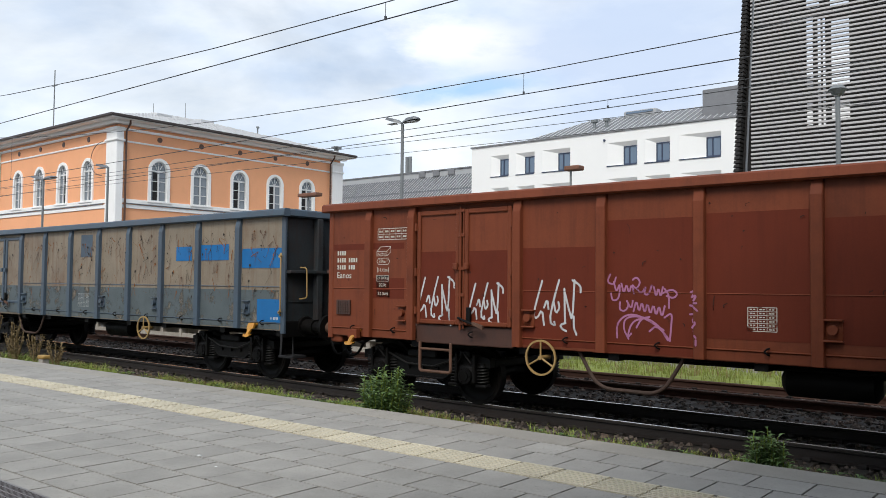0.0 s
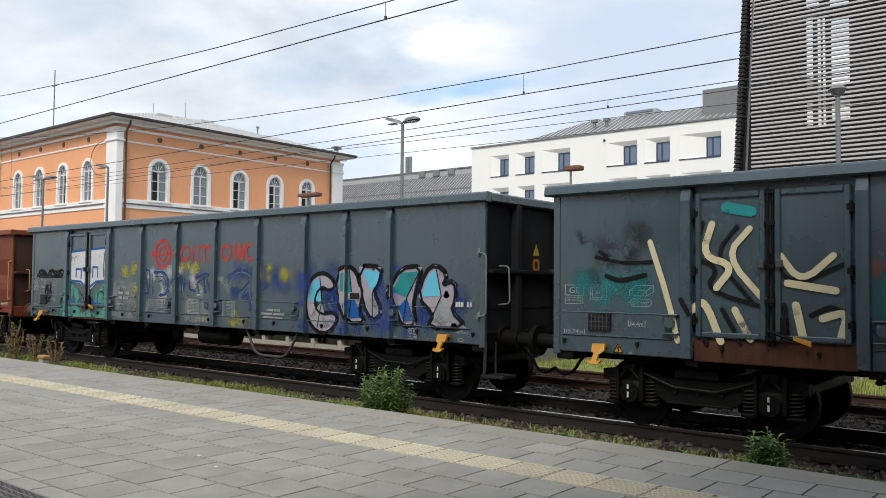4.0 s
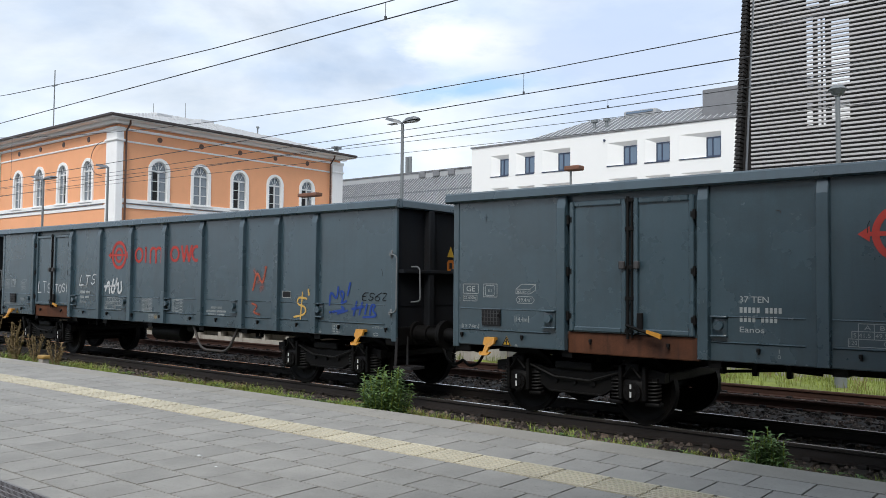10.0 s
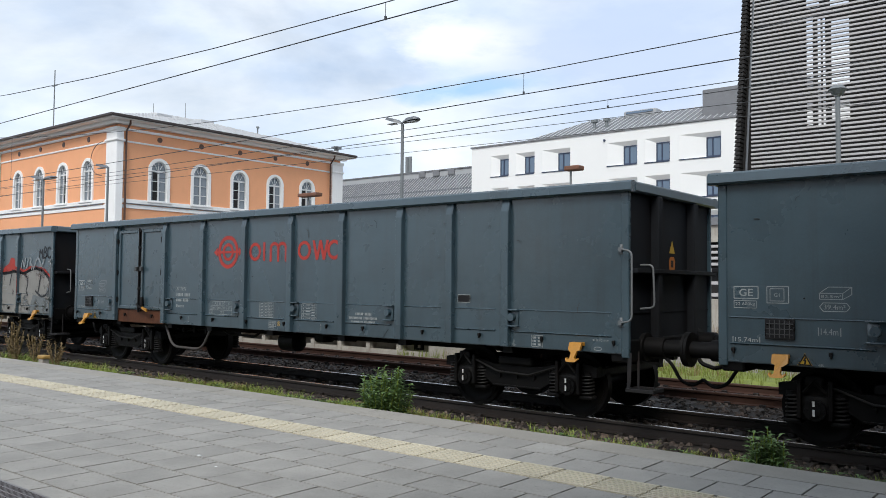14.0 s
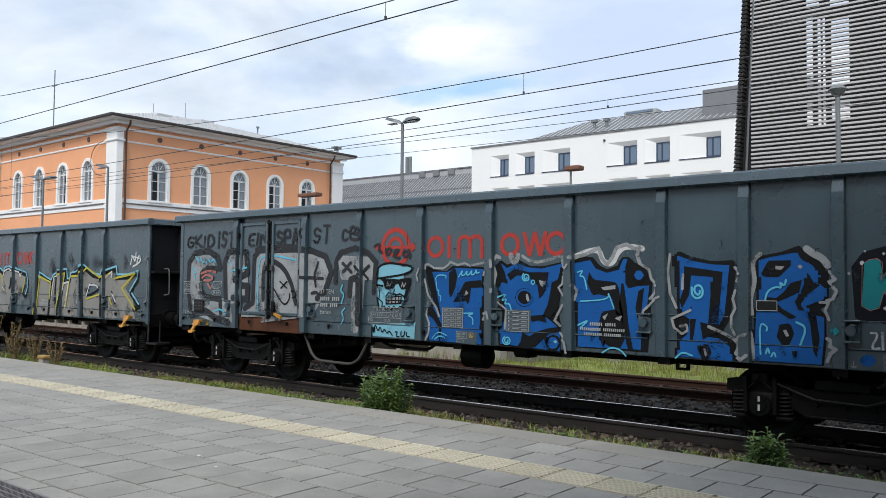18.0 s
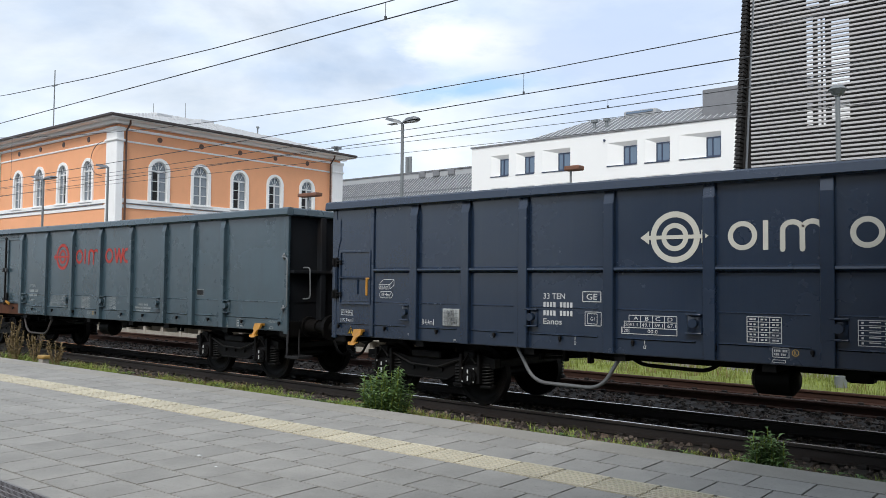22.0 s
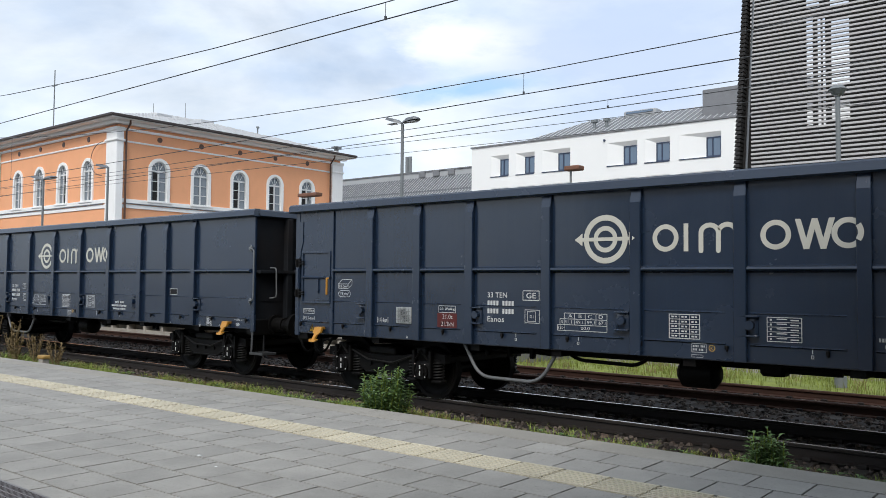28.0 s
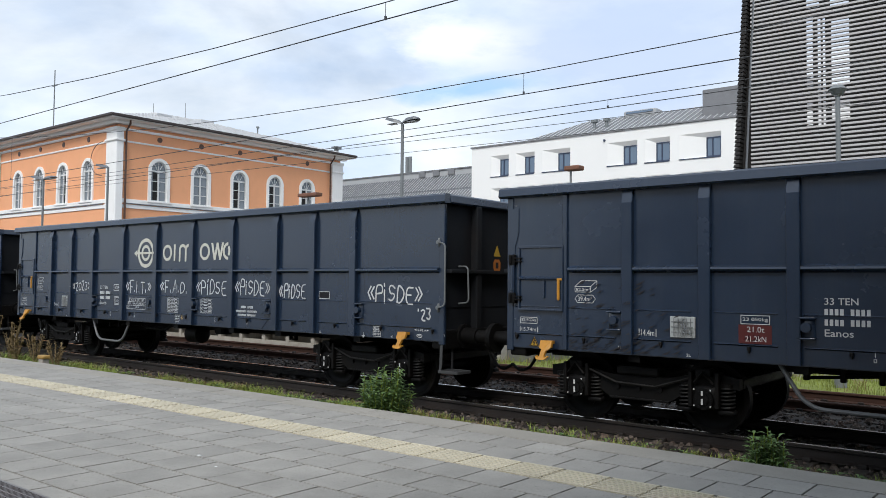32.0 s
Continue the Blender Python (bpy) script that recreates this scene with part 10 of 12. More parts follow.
    coat(w, P, G_BLUE, 3, [(3.52, 2.24), (3.73, 2.17), (3.95, 2.13), (4.16, 2.12), (4.14, 1.92), (4.10, 1.54), (4.04, 1.41), (3.90, 1.42), (3.80, 1.36), (3.87, 1.26), (4.04, 1.24), (4.16, 1.15), (4.19, 0.98), (3.51, 1.00), (3.55, 1.20), (3.65, 1.29), (3.67, 1.46), (3.60, 1.50), (3.53, 1.63), (3.55, 1.91)], "royal blue graffiti letter")
    coat(w, P, G_BLACK, 4, [(3.60, 2.11), (4.08, 2.04), (4.02, 1.43), (3.90, 1.42), (3.95, 1.98), (3.69, 2.00), (3.67, 1.77), (3.57, 1.59), (3.54, 1.69), (3.60, 1.84)], "")
    coat(w, P, G_BLACK, 4, [(3.67, 1.46), (3.75, 1.47), (3.73, 1.22), (3.67, 1.18)], "")
    coat(w, P, G_BLACK, 4, [(3.80, 1.43), (4.04, 1.39), (4.12, 1.30), (3.95, 1.29), (3.83, 1.22)], "")
    coat(w, P, G_BLACK, 4, [(3.94, 1.07), (3.93, 1.01), (3.89, 0.97), (3.84, 0.96), (3.80, 1.00), (3.79, 1.06), (3.80, 1.13), (3.84, 1.17), (3.89, 1.17), (3.93, 1.14)], "")
    coat(w, P, G_CHALK, 5, [(3.84, 1.11), (3.87, 1.12), (3.89, 1.04), (3.86, 1.01)], "")
    stroke(w, P, G_CHALK, 0.036, 5, [[(3.42, 2.26), (3.39, 2.05), (3.42, 1.77), (3.50, 1.60)], [(3.68, 1.57), (3.55, 1.51), (3.44, 1.46), (3.47, 1.35), (3.57, 1.28), (3.64, 1.32), (3.63, 1.39), (3.55, 1.37)], [(3.91, 1.38), (4.11, 1.30), (4.24, 1.23), (4.28, 1.28), (4.37, 1.31)], [(4.23, 2.09), (4.29, 2.02), (4.25, 1.93)], [(4.23, 1.82), (4.20, 1.72), (4.23, 1.61), (4.18, 1.51), (4.18, 1.38), (4.22, 1.30)], [(4.22, 1.24), (4.28, 1.17), (4.23, 1.08), (4.31, 1.01), (4.38, 1.07)], [(4.41, 1.33), (4.43, 1.23), (4.44, 1.02)], [(3.59, 2.01), (3.58, 1.91), (3.58, 1.83)]], "white graffiti outline", False)
    stroke(w, P, G_CYAN, 0.026, 6, [[(3.80, 1.81), (3.80, 1.78), (3.78, 1.76), (3.76, 1.77), (3.74, 1.79), (3.73, 1.83), (3.75, 1.87), (3.79, 1.88), (3.82, 1.86), (3.84, 1.81), (3.83, 1.75), (3.79, 1.72), (3.74, 1.72), (3.70, 1.77), (3.70, 1.85)], [(3.49, 0.98), (3.58, 1.06), (3.70, 1.02)]], "pale blue doodles")
    coat(w, P, G_BLACK, 1, [(4.46, 2.17), (4.54, 2.23), (4.76, 2.27), (4.95, 2.34), (5.01, 2.27), (5.10, 2.21), (5.23, 2.11), (5.26, 1.99), (5.25, 1.67), (5.16, 1.62), (5.24, 1.55), (5.22, 1.00), (4.41, 0.99), (4.42, 1.32), (4.44, 1.52), (4.47, 1.72), (4.44, 1.92)], "black graffiti ground")
    coat(w, P, G_BLUE, 3, [(4.49, 2.17), (4.64, 2.21), (4.93, 2.26), (4.97, 2.18), (5.10, 2.11), (5.17, 1.99), (5.13, 1.92), (5.24, 1.85), (5.22, 1.74), (5.03, 1.66), (5.06, 1.57), (5.22, 1.53), (5.19, 1.01), (4.44, 1.01), (4.46, 1.36), (4.46, 1.56), (4.54, 1.62), (4.49, 1.72), (4.53, 1.89)], "royal blue graffiti letter")
    coat(w, P, G_BLACK, 4, [(4.61, 2.17), (4.86, 2.17), (4.86, 2.11), (4.73, 1.98), (4.57, 1.98), (4.53, 2.02)], "")
    coat(w, P, G_BLACK, 4, [(4.85, 1.91), (4.98, 1.95), (4.97, 1.82), (4.83, 1.75), (4.70, 1.69), (4.76, 1.62), (4.92, 1.53), (4.85, 1.50), (4.70, 1.60), (4.60, 1.65), (4.55, 1.75), (4.70, 1.74), (4.79, 1.82)], "")
    coat(w, P, G_BLACK, 4, [(5.04, 2.05), (5.10, 1.92), (5.17, 1.89), (5.04, 1.79), (4.96, 1.67), (5.01, 1.60), (4.94, 1.61), (4.90, 1.70), (4.99, 1.86)], "")
    coat(w, P, G_BLACK, 4, [(4.71, 1.43), (4.85, 1.46), (4.89, 1.34), (4.84, 1.21), (4.76, 1.19), (4.70, 1.30)], "")
    coat(w, P, G_BLACK, 4, [(5.03, 1.60), (5.07, 1.42), (5.09, 1.17), (5.12, 1.04), (5.16, 1.29), (5.14, 1.54)], "")
    coat(w, P, G_CHALK, 5, [(4.69, 2.11), (4.79, 2.10), (4.78, 2.06), (4.69, 2.07)], "")
    coat(w, P, G_CHALK, 5, [(4.99, 2.10), (4.98, 2.08), (4.96, 2.07), (4.94, 2.09), (4.94, 2.11), (4.96, 2.12), (4.98, 2.12)], "")
    coat(w, P, G_CHALK, 5, [(4.77, 1.37), (4.82, 1.39), (4.84, 1.31), (4.79, 1.30)], "")
    stroke(w, P, G_CHALK, 0.05, 2, [[(4.52, 2.25), (4.43, 2.17), (4.44, 2.05), (4.46, 1.92), (4.40, 1.72), (4.42, 1.55)]], "white sprayed edge")
    stroke(w, P, G_CHALK, 0.08, 2, [[(5.03, 2.30), (5.10, 2.24), (5.20, 2.19), (5.25, 2.11)]], "white sprayed flare")
    stroke(w, P, G_CHALK, 0.036, 5, [[(5.27, 2.04), (5.35, 1.95), (5.27, 1.92), (5.36, 1.83), (5.32, 1.74), (5.24, 1.72)], [(5.17, 1.70), (5.26, 1.70), (5.22, 1.61), (5.26, 1.51)], [(5.24, 1.30), (5.29, 1.27), (5.27, 1.23), (5.35, 1.19), (5.27, 1.13), (5.24, 1.05)]], "white graffiti outline", False)
    stroke(w, P, G_CYAN, 0.022, 6, [[(4.57, 1.69), (4.60, 1.82), (4.70, 1.87), (4.76, 1.85), (4.74, 1.93), (4.79, 1.87), (4.81, 1.95)], [(4.52, 1.09), (4.51, 1.46), (4.60, 1.41), (4.59, 1.36)], [(4.92, 1.47), (5.03, 1.42), (4.96, 1.22)], [(4.58, 1.10), (4.60, 1.17), (4.62, 1.11)], [(4.64, 1.07), (4.67, 1.13), (4.69, 1.07)]], "pale blue doodles")
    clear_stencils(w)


def tag_new():
    P = POSTS_B
    w = WAGONS[20]
    hand(w, P, "«PIDSE»", -0.60, 0.50, 1.57, 1.87, G_WHITE, 0.026, 1, "white sprayed writing", 0.02, 30)
    hand(w, P, "F.A.D.", 5.90, 6.63, 1.55, 1.79, G_WHITE, 0.030, 1, "white sprayed writing", 0.05, 31)
    Paint(()).line([(6.18, 1.50), (6.47, 1.49)], 0.02).line([(6.25, 1.43), (6.40, 1.43)], 0.018).done("underline", G_WHITE, w)
    relabel(20, "slate-blue open wagon with two white scrawled words")
    w = WAGONS[21]
    relabel(21, "slate-blue open wagon with a row of white scrawled words")
    for s, x0, x1, z0, z1, q in (("«2023»", -4.32, -3.47, 1.62, 1.87, 32), ("«F.I.T.»", -1.88, -0.87, 1.60, 1.88, 33), ("«F.A.D.", -0.51, 0.45, 1.62, 1.89, 34), ("«PiDSE", 0.80, 1.80, 1.60, 1.91, 35),
                                 ("«PiSDE»", 2.09, 3.13, 1.61, 1.92, 36), ("«PiDSE", 3.40, 4.11, 1.58, 1.85, 37), ("«PiSDE»", 5.66, 6.84, 1.54, 1.86, 38), ("'23", 6.76, 7.02, 1.29, 1.48, 39)):
        hand(w, P, s, x0, x1, z0, z1, G_WHITE, 0.028 if x0 > 5 else 0.024, 1, "white sprayed writing", 0.02, q)
    w = WAGONS[22]
    relabel(22, "slate-blue open wagon splashed with dark mud")
    rng = random.Random(12)
    p = Paint(POSTS_B)
    for i in range(130):
        t = rng.random()
        x, z = -6.3 + 1.6 * rng.random(), 1.0 + 0.9 * rng.random() ** 2.2
        if x < -5.3 or rng.random() < 0.3:
            a = 0.04 + 0.05 * rng.random()
            p.fill([(x, z), (x + a, z + 0.012), (x + a * 1.7, z + a * 0.8), (x + a * 0.5, z + 0.02)], 0.02)
    p.done("mud_splash", M_MUD, w, "splashes of dark mud")
    for k in (19, 22):
        load_plate(WAGONS[k], M_WHITEPAINT)
    for k in (17, 19):
        hand_wheel(WAGONS[k], 2.62, G_ORANGE, "red hand brake wheel")
        Paint(()).border(3.34, 3.70, 1.0, 1.15, 0.008).line([(3.5, 1.02), (3.66, 1.12)], 0.04).done("brake_sign", M_WHITEPAINT, WAGONS[k])
        relabel(k, "slate-blue open wagon with a red hand wheel")


tag_old()
tag_brown()
tag_two()
tag_three()
tag_four()
tag_five()
tag_six()
tag_seven()
tag_eight()
tag_ten()
tag_eleven()
tag_twelve()
tag_new()
for k in range(2, 15):
    scuffs(WAGONS[k], POSTS_A, G_CHIP, 3, 40 + k, 0.011)


# ---- buildings, lamps, wires ----
def wall_with_holes(s, u0, u1, v0, v1, holes, put):
    """Fills a wall rectangle but for the holes (u0, u1, v0, v1); put(u, v) gives the place of a point."""
    us = sorted({u0, u1, *[h[0] for h in holes], *[h[1] for h in holes]})
    vs = sorted({v0, v1, *[h[2] for h in holes], *[h[3] for h in holes]})
    for a, b in zip(us, us[1:]):
        for c, d in zip(vs, vs[1:]):
            mu, mv = (a + b) / 2, (c + d) / 2
            if not any(h[0] < mu < h[1] and h[2] < mv < h[3] for h in holes):
                s.add([put(a, c), put(b, c), put(b, d), put(a, d)], [(0, 1, 2, 3)])
    return s


def arch(w, h, n=14):
    """Outline of a round-headed opening, w wide and h high, from its foot."""
    r = w / 2
    return [(-r, 0), (r, 0)] + [(r * math.cos(math.pi * i / n), h - r + r * math.sin(math.pi * i / n)) for i in range(n + 1)]


def band(s, outer, inner, y0, y1):
    """A frame between two outlines with the same number of points, from depth y0 (front) to y1."""
    n = len(outer)
    v = [(a, y0, b) for a, b in outer] + [(a, y0, b) for a, b in inner] + [(a, y1, b) for a, b in outer] + [(a, y1, b) for a, b in inner]
    f = []
    for i in range(n):
        j = (i + 1) % n
        f += [(i, j, n + j, n + i), (i, 2 * n + i, 2 * n + j, j), (n + i, n + j, 3 * n + j, 3 * n + i)]
    return s.add(v, f)


def arched_window(parent, m, open_leaf=0):
    """Window space: x along the wall, -y outwards, origin at the middle of the sill."""
    w = part("window", band(Shape(), arch(1.46, 2.62), [(a * 0.74, b * 0.925 + 0.02) for a, b in arch(1.46, 2.62)], -0.07, 0.10), M_STUCCO, parent, "round-headed white stucco surround", at=m)
    part("window_sill", Shape().box(-0.80, 0.80, -0.16, 0.0, -0.10, 0.0, 0.015), M_STUCCO, w)
    part("pane", Shape().prism([(a, b) for a, b in arch(1.10, 2.46)], "y", 0.11, 0.12), M_PANE, w)
    f = band(Shape(), arch(1.10, 2.44), [(a * 0.88, b * 0.95 + 0.06) for a, b in arch(1.10, 2.44)], 0.04, 0.10)
    f.box(-0.53, 0.53, 0.035, 0.09, 1.78, 1.88)
    f.box(-0.045, 0.045, 0.03, 0.09, 0.05, 1.80)
    for sx in (-1, 1):
        for z in (0.62, 1.22):
            f.box(*sorted((sx * 0.045, sx * 0.50)), 0.05, 0.09, z - 0.02, z + 0.02)
        f.cyl((sx * 0.05, 0.07, 1.86), (sx * 0.30, 0.07, 2.30), 0.02, 6)
    f.cyl((0, 0.07, 1.86), (0, 0.07, 2.40), 0.02, 6)
    part("window_frame", f, M_FRAME, w)
    # a near-black panel before the pane paints the shade of an open leaf
    if open_leaf:
        part("open_gap", Shape().box(*sorted((open_leaf * 0.05, open_leaf * 0.34)), 0.092, 0.105, 0.1, 1.76), M_NEARBLACK, w, "near-black panel for the shade behind an open leaf")
    return w


def build_station():
    X0, X1, Y0, Y1, ZE = -60.6, -44.42, 24.5, 42.2, 11.1
    t = thing("station_building", "apricot station building with white pilasters and arched windows", "building")
    b = Shape()
    rx = [-57.2, -54.08, -50.93, -47.78]
    ry = [27.2, 30.13, 33.1, 36.05, 38.95]
    zs = 6.66
    hole = lambda c: [(c - 0.55, c + 0.55, zs + 0.02, zs + 1.90)] + [(c - 0.57 * math.cos(q * 0.2), c + 0.57 * math.cos(q * 0.2), zs + 1.90 + 0.57 * math.sin(q * 0.2 - 0.2), zs + 1.90 + 0.57 * math.sin(q * 0.2)) for q in range(1, 7)]
    wall_with_holes(b, X0, X1, -0.2, ZE, [h for c in rx for h in hole(c)], lambda u, v: (u, Y0, v))
    wall_with_holes(b, Y0, Y1, -0.2, ZE, [h for c in ry for h in hole(c)], lambda u, v: (X1, u, v))
    b.add([(X0, Y1, -0.2), (X1, Y1, -0.2), (X1, Y1, ZE), (X0, Y1, ZE)], [(0, 1, 2, 3)])
    b.add([(X0, Y0, -0.2), (X0, Y1, -0.2), (X0, Y1, ZE), (X0, Y0, ZE)], [(0, 1, 2, 3)])
    part("wall", b, M_ORANGE, t, "apricot rendered wall")
    # solid near-black box: the rooms' shade is put into its colour
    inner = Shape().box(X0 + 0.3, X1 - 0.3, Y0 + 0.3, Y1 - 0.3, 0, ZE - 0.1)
    part("interior", inner, M_NEARBLACK, t, "near-black box for the shade of the rooms")
    # pilasters at the corners
    for x0, x1, y0, y1 in ((-45.44, -44.26, 24.34, 24.80), (-44.9, -44.26, 41.25, 42.34), (-60.7, -60.05, 24.44, 25.0)):
        p_ = part("pilaster", Shape().box(x0, x1, y0, y1, -0.2, 10.8, 0.03), M_STUCCO, t, "white stucco pilaster")
        part("capital", Shape().box(x0 - 0.08, x1 + 0.08, y0 - 0.08, y1 + 0.08, 10.0, 10.12, 0.03).box(x0 - 0.06, x1 + 0.06, y0 - 0.06, y1 + 0.06, 10.6, 10.8, 0.03), M_STUCCO, p_)
    # string courses round both faces: sill course, thin band, cornice
    for z0, z1, d, nm in ((6.42, 6.66, 0.10, "sill_course"), (6.12, 6.34, 0.06, "string_course"), (9.98, 10.08, 0.05, "string_course"), (10.66, 10.80, 0.10, "cornice_moulding"), (10.98, 11.18, 0.34, "cornice")):
        s = Shape().box(X0, X1 + d, Y0 - d, Y0 + 0.02, z0, z1, 0.02)
        s.box(X1 - 0.02, X1 + d, Y0 + 0.021, Y1 + d, z0, z1, 0.02)
        part(nm, s, M_STUCCO, t)
    part("string_line", Shape().box(X0, -45.8, Y0 - 0.115, Y0 - 0.09, 6.36, 6.41).box(X1 + 0.09, X1 + 0.115, 25.05, 41.2, 6.36, 6.41), M_LAMPGREY, t, "grey lead flashing strip")
    # eaves, gutter and roof
    o = 0.85
    s = Shape().box(X0 - 0.3, X1 + o, Y0 - o, Y1 + o, 11.18, 11.27)
    part("soffit", s, M_STUCCO, t)
    s = Shape()
    s.box(X0 - 0.3, X1 + o + 0.12, Y0 - o - 0.12, Y0 - o, 11.24, 11.40, 0.03).box(X1 + o, X1 + o + 0.12, Y0 - o, Y1 + o, 11.24, 11.40, 0.03)
    part("gutter", s, M_GUTTER, t, "dark metal gutter")
    r = Shape()
    a, bb, c, d = (X0 - 0.3, Y0 - o, 11.36), (X1 + o, Y0 - o, 11.36), (X1 + o, Y1 + o, 11.36), (X0 - 0.3, Y1 + o, 11.36)
    e, g = (-52.3, 32.2, 13.85), (-52.3, 35.6, 13.85)
    r.add([a, bb, c, d, e, g], [(0, 1, 4), (1, 2, 5, 4), (2, 3, 5), (3, 0, 4, 5), (0, 3, 2, 1)])
    rf = part("roof", r, M_TINROOF, t, "pale standing-seam zinc roof")
    for i in range(1, 34):
        y = Y0 - o + (Y1 - Y0 + 2 * o) * i / 34
        top = min(1.0, (y - (Y0 - o)) / (32.2 - (Y0 - o)), ((Y1 + o) - y) / ((Y1 + o) - 35.6))
        xb, xt = X1 + o, X1 + o + (-52.3 - (X1 + o)) * top
        p0, p1 = Vector((xb, y, 11.36)), Vector((xt, y, 11.36 + 2.49 * top))
        part("roof_seam", Shape().cyl(p0 + Vector((0, 0, 0.02)), p1 + Vector((0, 0, 0.02)), 0.022, 4), M_TINROOF, rf)
    for x, y, z in ((-49.4, 30.3, 13.0), (-51.9, 35.4, 13.7)):
        part("roof_hatch", Shape().box(-0.4, 0.4, -0.6, 0.6, -0.3, 0.16, 0.04), M_TINROOF, t, at=pose(x, y, z, 0, 8, 0))
    part("chimney_pipe", Shape().cyl((-45.3, 42.6, 11.3), (-45.3, 42.6, 12.1), 0.17, 10).box(-45.58, -45.02, 42.32, 42.88, 12.05, 12.2), M_MAST, t)
    for x, y, h in ((-49.85, 30.0, 13.9), (-51.3, 33.4, 14.7)):
        part("lightning_rod", Shape().cyl((x, y, 12.0), (x, y, h), 0.018, 5), M_MAST, t)
    part("vent_pipe", Shape().cyl((-49.7, 38.6, 12.3), (-49.7, 38.6, 13.55), 0.055, 8).cyl((-49.7, 38.6, 13.5), (-49.7, 38.6, 13.62), 0.13, 8), M_MAST, t, "thin roof vent pipe")
    # downpipes
    for x, y in ((-44.28, 24.96), (-44.24, 41.05), (-60.0, 24.3)):
        s = Shape().tube([(x + 0.5 if x > -50 else x, y - 0.05, 11.25), (x + 0.4 if x > -50 else x, y, 11.0), (x, y + 0.0, 10.6), (x, y, 0.2)], 0.058, 8)
        part("downpipe", s, M_COPPER, t, "brown downpipe")
    for i, c in enumerate(rx):
        arched_window(t, pose(c, Y0, zs), 1 if i == 2 else 0)
    for i, c in enumerate(ry):
        arched_window(t, pose(X1, c, zs, 0, 0, 90), -1 if i in (0, 2, 3, 4) else 0)
    # round vents under the cornice
    for c in rx:
        part("round_vent", Shape().cyl((c, Y0 + 0.02, 10.40), (c, Y0 - 0.03, 10.40), 0.165, 16), M_COPPER, t, "dark round vent")
    for c in ry:
        part("round_vent", Shape().cyl((X1 - 0.02, c, 10.40), (X1 + 0.03, c, 10.40), 0.165, 16), M_COPPER, t, "dark round vent")
    # loose cable at the corner
    part("cable", Shape().tube([(-45.75 - 1.35 * math.sin(radians(a)), 24.3, 9.05 + 1.0 * math.cos(radians(a))) for a in range(0, 181, 12)], 0.02, 5), M_WIRE, t)


